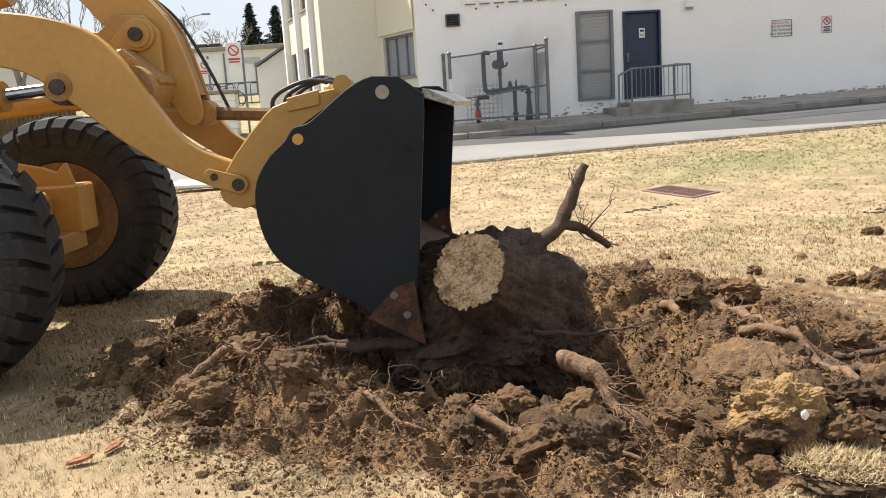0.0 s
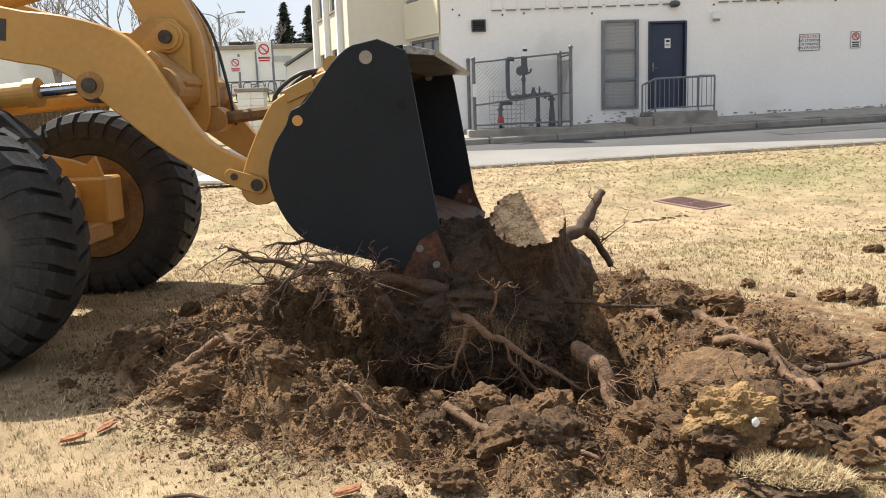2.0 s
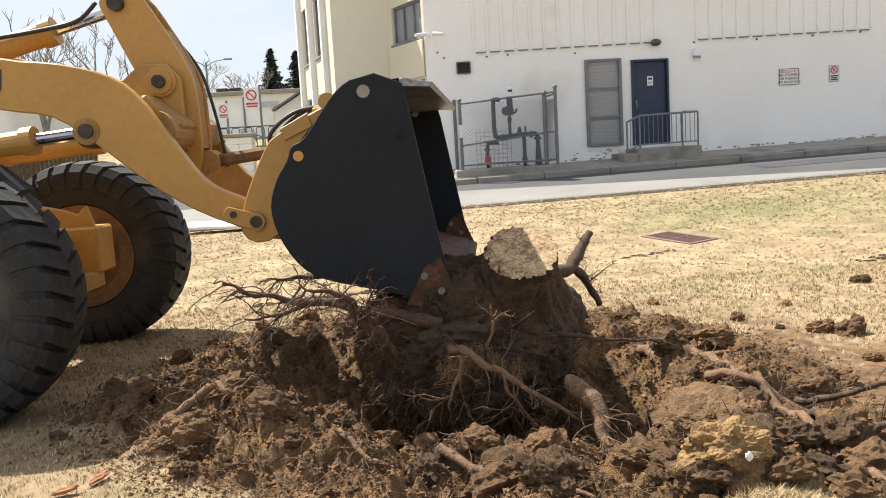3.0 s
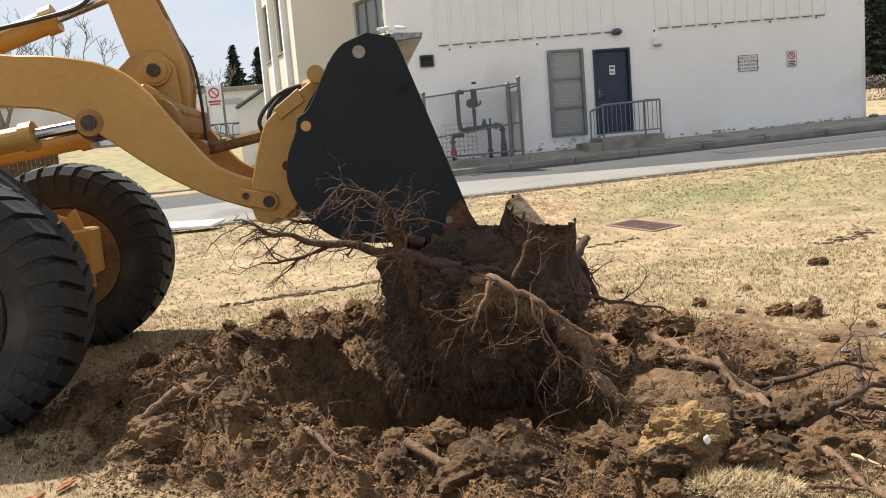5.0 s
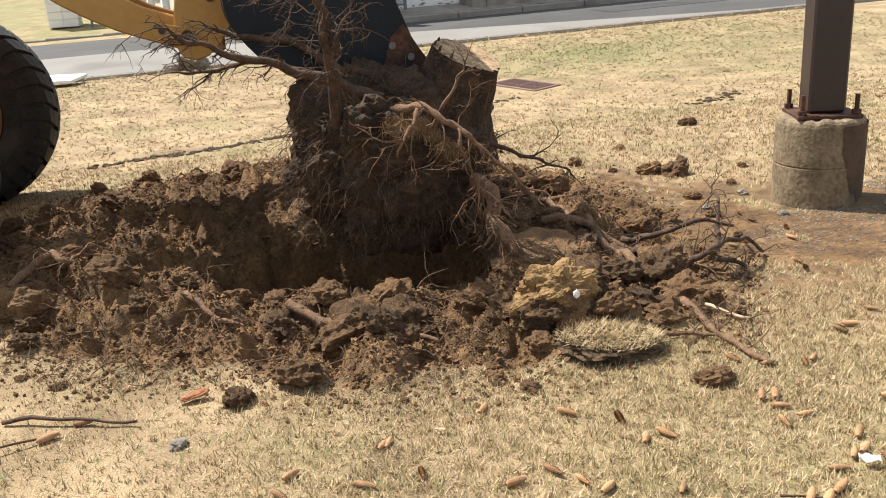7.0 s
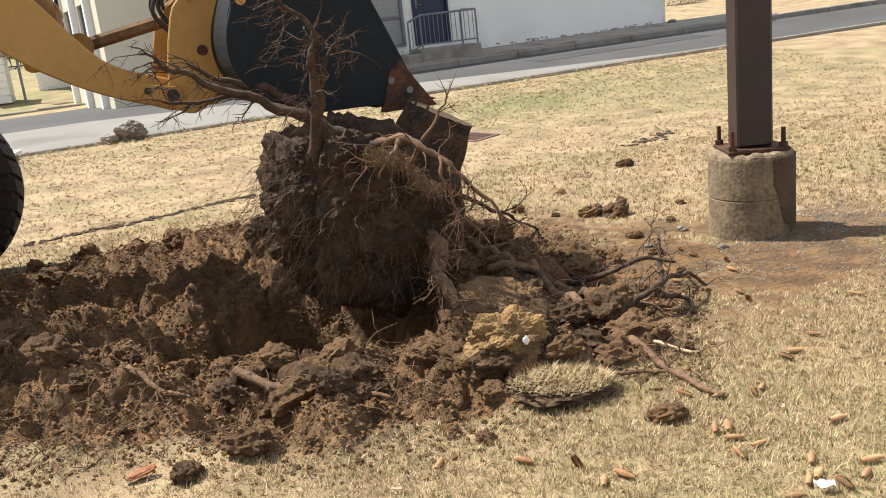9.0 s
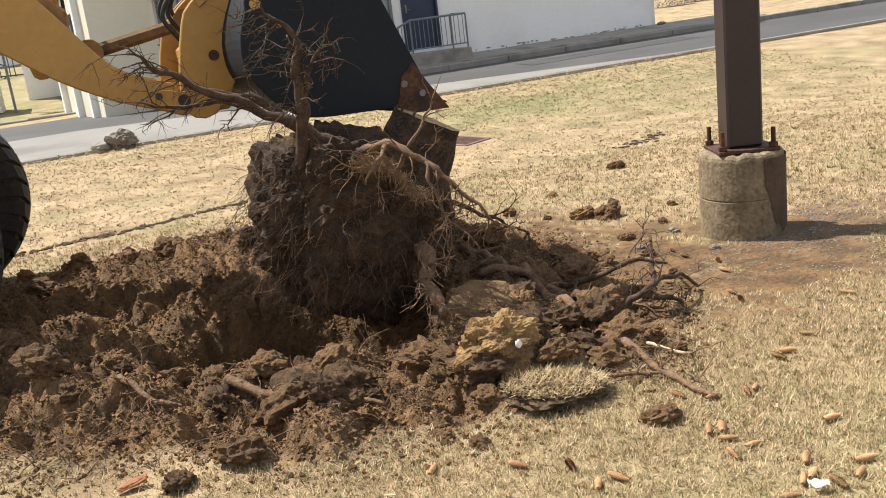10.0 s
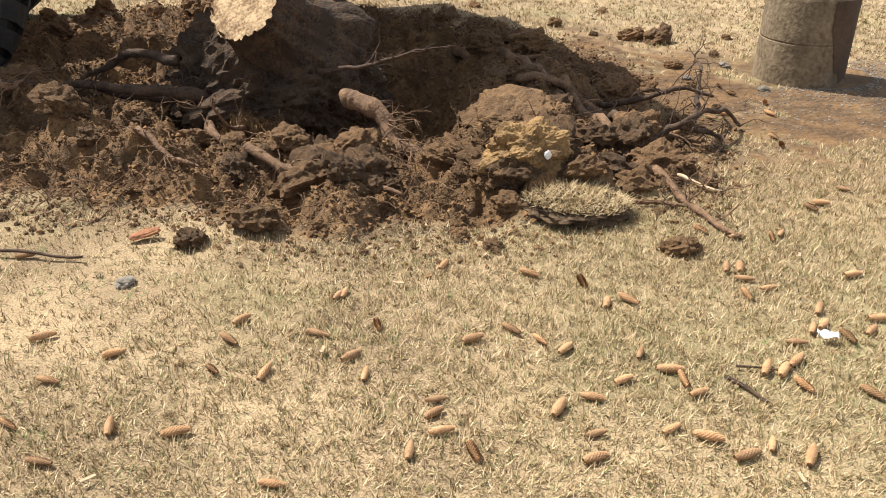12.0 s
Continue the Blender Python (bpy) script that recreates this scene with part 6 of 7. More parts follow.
def lay_cones():
    """x, y and turn of the cones, each list for one stretch of lawn."""
    middle = [(0.98, 3.18, 0.9), (1.23, 3.06, -0.8), (1.37, 2.97, -1.7), (0.62, 3.07, 0.9), (0.64, 3.08, 1.1), (0.70, 2.88, -1.6), (0.33, 3.0, 0.6), (0.29, 2.9, -1.0), (0.53, 2.87, -0.6), (0.6, 2.74, 0.5), (0.94, 2.74, 0.2), (1.06, 2.76, -1.1), (1.12, 2.69, -1.3), (1.17, 2.63, 0.6),
              (1.39, 2.83, 1.0), (1.46, 2.83, -1.1), (1.36, 2.56, 0.9), (1.40, 2.47, -0.4), (1.26, 2.46, 0.2), (1.41, 2.42, -1.8), (1.42, 2.36, 0.2), (1.15, 2.41, -0.5), (1.05, 2.39, 0.8), (1.10, 2.28, 0.0), (1.28, 2.25, 0.3), (1.35, 2.20, -0.6), (1.06, 2.20, 0.1), (1.48, 2.14, 0.9), (1.40, 2.12, 0.1), (1.54, 2.08, 0.8)]
    near = [(0.75, 2.45, 0.4), (0.75, 2.38, 0.0), (0.77, 2.50, 0.0), (0.66, 2.33, 1.2), (0.80, 2.29, -1.5), (0.62, 2.65, 1.2), (0.37, 2.72, 1.0), (0.24, 2.77, -1.1), (-0.01, 2.91, 0.2), (-0.2, 3.04, 0.3), (-0.16, 2.82, -0.5), (0.0, 2.59, 1.5), (0.15, 2.53, 0.0), (-0.14, 2.5, -0.5), (0.35, 2.3, -0.4), (-0.23, 2.66, -0.8),
            (1.69, 2.39, 0.7), (1.65, 2.41, 0.8), (1.75, 2.42, 0.5), (1.70, 2.32, -1.5), (1.99, 2.64, 0.8), (1.90, 2.55, 0.8), (1.945, 2.56, 0.6), (1.97, 2.49, -1.6), (2.06, 2.5, 0.5), (1.81, 2.5, -0.4), (1.88, 2.86, -0.5), (1.865, 2.94, 1.0)]
    far = [(1.91, 2.93, 1.0), (1.83, 2.77, -1.7), (1.92, 2.79, 0.0), (2.45, 3.29, -1.5), (2.52, 3.32, -0.5), (2.15, 3.10, -2.0), (2.20, 3.12, 0.7), (2.24, 2.8, 0.0), (1.85, 2.25, -1.3), (2.13, 2.55, -0.2), (3.04, 4.86, -1.8), (3.02, 4.71, -1.4), (3.10, 4.52, -2.1), (3.01, 4.35, -1.4), (2.68, 4.36, -1.1), (2.78, 4.40, -0.5), (2.78, 3.93, -2.0),
           (2.81, 4.03, -1.6), (2.70, 3.42, -0.8), (2.36, 4.14, 0.6), (1.94, 3.22, -1.2), (2.03, 3.14, 0.1), (-0.32, 3.57, -0.1), (-0.42, 3.5, 0.5), (3.3, 3.3, 0.4), (3.5, 3.0, 1.2), (3.2, 3.7, 2.0), (2.6, 2.7, 0.3), (2.9, 2.9, 1.4), (0.9, 2.0, 0.3), (0.3, 1.95, 1.0), (1.7, 1.9, 2.1)]
    rng = random.Random(12)
    for k, (x, y, a) in enumerate(middle + near + far):
        place_cone(x, y, a, k, rng.uniform(0.74, 1.0))


lay_cones()


def sticks_and_litter():
    for pts, r, text in (([(-0.60, 3.68, 0.02), (-0.40, 3.60, 0.03), (-0.14, 3.50, 0.02)], 0.009, "thin dark fallen stick on the lawn"), ([(1.53, 2.40, 0.01), (1.555, 2.34, 0.015), (1.57, 2.28, 0.01)], 0.007, "short broken twig on the lawn"),
                         ([(-0.75, 3.45, 0.01), (-0.55, 3.47, 0.025), (-0.40, 3.52, 0.01)], 0.006, "short bent twig on the lawn"), ([(1.58, 2.44, 0.012), (1.70, 2.38, 0.012)], 0.004, "thin straw-coloured twig by some cones")):
        ln = bent(pts, 5, 0.012, r * 999)
        solid("stick", tube(bmesh.new(), ln, taper(len(ln), r, r * 0.5), 7, 0.3), DARKROOT, text, "stick", smooth=True)
    lit = bmesh.new()
    bmesh.ops.create_grid(lit, x_segments=6, y_segments=4, size=0.5)
    for v in lit.verts:
        v.co = Vector((v.co.x * 0.055, v.co.y * 0.026, 0.016 * noise.noise(v.co * 7)))
    ob = solid("paper_scrap", lit, WHITE, "crumpled white paper scrap beside some cones", "litter")
    ob.modifiers.new("thick", "SOLIDIFY").thickness = 0.002
    ob.matrix_basis = pose(1.90, 2.49, 0.03, 0, 0, -30)
    for x, y, a in ((-0.03, 2.41, 30), (0.81, 3.09, -20), (0.53, 2.78, 70), (1.47, 2.02, 80), (2.3, 2.6, 10), (2.15, 2.95, 50)):
        ob = solid("wood_chip", box((0.035, 0.009, 0.004), (0, 0, 0), 0.001), PALEWOOD, "small pale wood chip in the grass", "wood chip", "wood chips in the grass")
        ob.matrix_basis = pose(x, y, height(x, y) + 0.018, 5, 4, a)
    for x, y, s, seed in ((0.0, 3.31, 0.025, 1), (3.32, 5.25, 0.03, 2), (3.25, 4.75, 0.025, 3), (2.95, 5.05, 0.022, 4)):
        ob = solid("stone", lumpy(s, (1.3, 1, 0.7), seed * 2.0, 0.3, 3), STONE, "small pale stone at the edge of the soil", "stone")
        ob.matrix_basis = pose(x, y, height(x, y) + s * 0.35, 0, 0, seed * 50)
    rk = solid("boulder", lumpy(0.19, (1.15, 0.9, 0.85), 31.0, 0.35, 4, 0.1), STONE, "rough grey-brown stone at the lawn's edge", "stone")
    rk.matrix_basis = pose(-0.10, 15.05, land(-0.1, 15.05) + 0.10)
    r2 = solid("boulder", lumpy(0.13, (1.3, 0.9, 0.6), 35.0, 0.3, 3, 0.1), KERB, "pale flat stone beside a rough one", "stone")
    r2.matrix_basis = pose(-0.42, 15.1, land(-0.42, 15.1) + 0.05)
    bd = solid("white_board", box((1.15, 0.75, 0.05), (0, 0, 0), 0.008), WHITE, "white board lying at the lawn's edge", "board")
    bd.matrix_basis = pose(-2.35, 14.75, land(-2.35, 14.75) + 0.09, 2, 1, -10)
    gs = solid("boulder", lumpy(0.09, (1.3, 0.8, 0.6), 41.0, 0.3, 3, 0.1), STONE, "stone at the foot of the white wall's corner", "stone")
    gs.matrix_basis = pose(13.55, 20.6, pavement_z(13.5, 20.6) + 0.03)


sticks_and_litter()


def build_grate():
    g = group_of("drain_grate", pose(3.98, 11.0, land(3.98, 11.0) + 0.004, 3.9) @ pose(0, 0, 0, 0, 0, -62) @ Matrix.Diagonal((0.82, 0.80, 1, 1)), "rusty cast-iron drain grate set in the lawn", "drain grate")
    bm = bmesh.new()
    for s in (-1, 1):
        block(bm, (0.98, 0.05, 0.03), Matrix.Translation((0, s * 0.29, 0)), 0.005)
        block(bm, (0.05, 0.53, 0.03), Matrix.Translation((s * 0.465, 0, 0)), 0.005)
    block(bm, (0.03, 0.53, 0.028), Matrix.Translation((0, 0, 0)), 0.004)
    part("frame", bm, IRON, g)
    bar = finish(box((0.015, 0.53, 0.026), (0, 0, 0), 0.003), "bar", IRON)
    for k in range(8):
        for s in (-1, 1):
            b = new("bar", bar)
            b.parent = g
            b.matrix_basis = pose(s * (0.062 + k * 0.051), 0, 0)
    part("pit", box((0.9, 0.53, 0.004), (0, 0, -0.0085)), DARKVOID, g)


build_grate()


def ruts():
    """Torn dark tyre ruts in the lawn: ragged crumbs of soil in a line."""
    rng = random.Random(17)
    bm = bmesh.new()
    for (x0, y0), (x1, y1), n, w in (((-0.9, 8.5), (1.1, 9.25), 240, 0.035), ((5.0, 8.6), (5.75, 9.05), 70, 0.06), ((2.9, 9.9), (3.6, 10.2), 40, 0.04)):
        for k in range(n):
            u = rng.random()
            x, y = x0 + (x1 - x0) * u + rng.gauss(0, w), y0 + (y1 - y0) * u + rng.gauss(0, w) + 0.04 * math.sin(u * 9)
            s = rng.uniform(0.008, 0.03)
            bmesh.ops.create_icosphere(bm, subdivisions=1, radius=s, matrix=Matrix.Translation((x, y, land(x, y) + s * 0.15)) @ Matrix.Diagonal((rng.uniform(0.8, 1.8), 1, 0.5, 1)))
    solid("soil_ruts", bm, DARKSOIL, "ragged lines of dark soil where wheels tore the turf", "soil", kind="stuff")


ruts()


# ---- beyond the driveway ----
def distant():
    far = group_of("low_building", Matrix(), "long low white building with a flat roof", "building", kind="structure")
    part("wall", box((26, 8, 3.6), (-14.5, 49.5, 2.85), 0.02), WALLPAINT, far)
    part("parapet", box((26.3, 8.3, 0.22), (-14.5, 49.5, 4.72), 0.02), KERB, far)
    for x in (-7.6, -6.9):
        part("roof_unit", box((0.6, 1.0, 0.4), (x, 48, 5.0), 0.04), DARKSTEEL, far)
    for x in (-10.5, -8.1, -6.2):
        part("down_pipe", box((0.08, 0.08, 3.4), (x, 45.46, 2.8)), GREYPAINT, far)
    part("red_sign", box((0.3, 0.03, 0.5), (-8.4, 45.47, 3.0)), SIGNRED, far)
    part("plain_sign", box((1.0, 0.03, 0.28), (-4.9, 45.47, 4.1)), LOUVRE, far)
    for x in (-4.2, -12.2):
        part("door", box((1.0, 0.06, 2.1), (x, 45.46, 2.9), 0.01), GREYPAINT, far)
    shed = group_of("shed", Matrix(), "small white gabled shed with a grey roof edge", "shed")
    part("wall", prism(bmesh.new(), [(-3.15, 0.9), (-0.9, 0.9), (-0.9, 2.95), (-2.02, 3.62), (-3.15, 2.95)], 31.5, 34.5), WALLPAINT, shed)
    for s in (-1, 1):
        part("roof_slope", block(bmesh.new(), (1.42, 3.3, 0.07), pose(-2.02 + s * 0.58, 33.0, 3.36, 0, s * 30.8)), GREYPAINT, shed)
    blk = group_of("brick_pier", pose(-4.12, 29.6, land(-4.1, 29.6)), "white-painted block pier with a stone cap", "pier")
    for k in range(6):
        for j in range(2):
            part("block", box((0.425, 0.85, 0.22), (-0.215 + 0.43 * j, 0, 0.11 + 0.226 * k), 0.012), WALLPAINT, blk)
    part("cap", box((1.02, 1.0, 0.12), (0, 0, 1.42), 0.02), KERB, blk)
    for x, y, z, w, h in ((-3.55, 28.9, 3.30, 0.48, 0.66), (-4.75, 30.5, 3.02, 0.36, 0.50)):
        sp = group_of("road_sign", pose(x, y, land(x, y)), "no-parking sign with red ring on a grey post", "sign")
        zz = z - land(x, y)
        part("post", box((0.07, 0.05, zz + 0.35), (0.26 if x > -4 else 0.12, 0.03, (zz + 0.35) / 2), 0.006), GREYPAINT, sp)
        part("plate", box((w, 0.012, h), (0, 0, zz), 0.003), WHITE, sp)
        part("ring", ring_mesh(w * 0.36, w * 0.27, 0.005, (0, -0.008, zz + h * 0.13)), SIGNRED, sp)
        part("slash", block(bmesh.new(), (w * 0.56, 0.004, w * 0.08), pose(0, -0.012, zz + h * 0.13, 0, 45)), SIGNRED, sp)
        bars(sp, Matrix(), [(0, zz - h * 0.28, w * 0.8, h * 0.09), (0, zz - h * 0.41, w * 0.7, h * 0.07)], SIGNRED)
    rack = group_of("bike_rack", pose(-6.6, 40.0, land(-6.6, 40)), "grey tubular bicycle rack", "bike rack")
    for z in (0.1, 1.0):
        part("rail", rod(bmesh.new(), (-2.4, 0, z), (2.6, 0, z), 0.03, seg=8), METERPAINT, rack)
    for k in range(9):
        part("hoop", tube(bmesh.new(), bent([(-2.2 + k * 0.55, 0, 0), (-2.2 + k * 0.55, 0, 0.85), (-2.0 + k * 0.55, 0, 0.95), (-1.85 + k * 0.55, 0, 0.85), (-1.85 + k * 0.55, 0, 0)], 4), 0.022, 6), METERPAINT, rack)
    for k in range(3):
        bk = group_of("bicycle", pose(-7.6 + k * 1.1, 39.5, land(-7, 39.5) + 0.02, 0, 0, 8 * k), "dark bicycle leaning at the rack", "bicycle", "bicycles at the rack")
        for x in (-0.48, 0.48):
            part("wheel", ring_mesh(0.33, 0.29, 0.03, (x, 0, 0.33)), RUBBER, bk)
        part("frame", tube(bmesh.new(), [(-0.48, 0, 0.33), (-0.12, 0, 0.8), (0.38, 0, 0.85), (0.0, 0, 0.33), (-0.12, 0, 0.8)], 0.02, 6), SIGNRED if k == 1 else METERPAINT, bk)
        part("handlebar", tube(bmesh.new(), [(0.48, 0, 0.33), (0.38, 0, 0.95), (0.36, -0.2, 1.0)], 0.016, 6), METERPAINT, bk)
        part("saddle", box((0.22, 0.1, 0.05), (-0.15, 0, 0.9), 0.02), METERPAINT, bk)
    lp = group_of("street_lamp", pose(-10.6, 60, 2.0), "tall grey double-armed street lamp", "street lamp")
    part("post", rod(bmesh.new(), (0, 0, 0), (0, 0, 6.0), 0.10, 0.06, 10), GREYPAINT, lp)
    for s in (-1, 1):
        part("arm", tube(bmesh.new(), bent([(0, 0, 5.7), (s * 0.5, 0, 6.0), (s * 1.3, 0, 6.15)], 4), 0.035, 6), GREYPAINT, lp)
        part("lamp_head", box((0.55, 0.25, 0.12), (s * 1.5, 0, 6.15), 0.03), GREYPAINT, lp)
    fn = group_of("wooden_fence", pose(-11.5, 32, land(-11, 32)), "weathered wooden board fence", "fence")
    for k in range(26):
        part("board", box((0.145, 0.03, 1.3), (-2 + k * 0.155, 0, 0.70), 0.004), SOD, fn)
    part("rail", box((4.1, 0.05, 0.1), (0, 0.04, 1.1)), SOD, fn)


distant()


def spruce(x, y, z0, tall, wide, seed, label):
    """A spruce: a tapered trunk with tiers of drooping boughs of short needle blades."""
    rng = random.Random(seed)
    tr = group_of("spruce_tree", pose(x, y, z0), label, "tree")
    part("trunk", rod(bmesh.new(), (0, 0, 0), (0, 0, tall * 0.98), wide * 0.07, 0.02, 8), BARK, tr)
    verts, faces = [], []
    n = int(tall * 9)
    for i in range(n):
        u = (i + rng.random()) / n
        z = tall * (0.06 + 0.94 * u)
        reach = wide * 0.5 * (1 - u) ** 0.85 * rng.uniform(0.55, 1.15) + 0.06
        for k in range(5):
            a = rng.uniform(0, 6.283)
            d = Vector((math.cos(a), math.sin(a), 0))
            m = int(6 + reach * 9)
            for j in range(m):
                f = (j + 0.5) / m
                p = d * reach * f + Vector((0, 0, z - reach * f * 0.42 + 0.12 * reach * f * f))
                w = (0.10 + 0.16 * (1 - f)) * (0.5 + wide * 0.12)
                for q in range(2):
                    o = Vector((rng.uniform(-1, 1), rng.uniform(-1, 1), rng.uniform(-0.9, 0.35))) * w
                    s = Vector((-o.y, o.x, rng.uniform(-0.3, 0.3))) * 0.28
                    c = len(verts)
                    verts.extend([tuple(p + s), tuple(p - s), tuple(p + o * 1.6)])
                    faces.append((c, c + 1, c + 2))
    me = bpy.data.meshes.new("crown")
    me.from_pydata(verts, [], faces)
    me.materials.append(NEEDLE)
    ob = new("crown", me)
    ob.parent = tr


spruce(-7.35, 70, 3.0, 6.9, 5.2, 1, "dark green pointed spruce behind the low building")
spruce(-5.45, 71, 3.0, 6.8, 5.2, 2, "dark green spruce standing close to another")
spruce(-4.75, 73, 3.0, 5.6, 4.6, 6, "dark green spruce half hidden by the building")
for k, (x, y, h) in enumerate(((30.5, 46, 8.5), (34, 50, 9.5), (32.5, 44, 8.0), (37, 47, 8.0), (41, 52, 9.0), (29.8, 50, 7.5))):
    spruce(x, y, 1.8, h, 3.6, 10 + k, "large dark spruce beyond the end of the building")


def bare_tree(x, y, z0, tall, seed, label):
    """A leafless tree: a trunk that forks again and again into fine twigs."""
    rng = random.Random(seed)
    tr = group_of("bare_tree", pose(x, y, z0), label, "tree")
    trunk, twigs = bmesh.new(), bmesh.new()

    def limb(p, d, length, r, level):
        pts, q = [p], p
        for i in range(4):
            d = (d + Vector((rng.uniform(-1, 1), rng.uniform(-1, 1), rng.uniform(-0.3, 0.6))) * 0.17).normalized()
            q = q + d * length / 4
            pts.append(q)
        r = max(r, 0.022)
        tube(trunk if level < 2 else twigs, pts, taper(5, r, r * 0.55), 6 if level < 2 else 3)
        if level < 5:
            for i in range(3 if level < 4 else 2):
                at = pts[rng.choice((2, 3, 4, 4))]
                side = Vector((rng.uniform(-1, 1), rng.uniform(-1, 1), rng.uniform(-0.1, 0.9))).normalized()
                limb(at, (d * 0.7 + side * 0.8).normalized(), length * rng.uniform(0.58, 0.78), r * 0.5, level + 1)

    limb(Vector((0, 0, 0)), Vector((0, 0, 1)), tall * 0.36, tall * 0.024, 0)
    part("trunk", trunk, TWIG, tr)
    tagged(part("crown", twigs, TWIG, tr), kind="stuff")


bare_tree(-11.5, 66, 2.5, 8.5, 1, "leafless grey tree behind the low building")
bare_tree(-9.0, 68, 2.5, 7.0, 2, "small leafless tree behind the low building")
bare_tree(-15.5, 44, 1.5, 9.5, 3, "wide leafless tree beyond the driveway")
bare_tree(-20.0, 48, 1.5, 10.5, 4, "tall leafless tree beyond the driveway")
bare_tree(-13.0, 52, 1.8, 9.0, 7, "leafless tree with dense twigs")
bare_tree(-25.0, 55, 1.8, 11.0, 9, "tall leafless tree far beyond the driveway")


def bush(x, y, w, h, mat, seed, label):
    rng = random.Random(seed)
    bm = bmesh.new()
    for k in range(1500):
        a, r, z = rng.uniform(0, 6.28), math.sqrt(rng.random()), rng.random()
        k2 = 1 - 0.5 * z
        p = Vector((w * r * k2 * math.cos(a), 0.5 * w * r * k2 * math.sin(a), h * z))
        o = Vector((rng.uniform(-1, 1), rng.uniform(-1, 1), rng.uniform(-0.3, 1))) * 0.09
        s = Vector((-o.y, o.x, 0)) * 0.4
        bm.faces.new([bm.verts.new(p + s), bm.verts.new(p - s), bm.verts.new(p + o)])
    ob = solid("bush", bm, mat, label, "bush")
    ob.matrix_basis = pose(x, y, land(x, y))


bush(-8.3, 27.6, 1.6, 0.75, NEEDLE, 1, "low dark green juniper bush by the kerb")
for k in range(3):
    bush(23.6 + k * 2.0, 35 + k, 1.3, 1.1, TWIG, 20 + k, "leafless brown hedge bush beyond the driveway")


# ---- grass ----
def blade_material():
    """Straw blades, each of its own tone, a few still green."""
    m = bpy.data.materials.new("dry_lawn_blades")
    m.use_nodes = True
    nt = m.node_tree
    p = nt.nodes["Principled BSDF"]
    geo = nt.nodes.new("ShaderNodeNewGeometry")
    ramp = nt.nodes.new("ShaderNodeValToRGB")
    ramp.color_ramp.elements[0].color, ramp.color_ramp.elements[1].color = (0.07, 0.041, 0.018, 1), (0.70, 0.55, 0.345, 1)
    for at, col in ((0.10, (0.17, 0.18, 0.06, 1)), (0.17, (0.22, 0.22, 0.075, 1)), (0.2, (0.15, 0.094, 0.042, 1)), (0.6, (0.41, 0.292, 0.145, 1))):
        ramp.color_ramp.elements.new(at).color = col
    nt.links.new(geo.outputs["Random Per Island"], ramp.inputs["Fac"])
    nt.links.new(ramp.outputs["Color"], p.inputs["Base Color"])
    p.inputs["Roughness"].default_value = 0.85
    return m


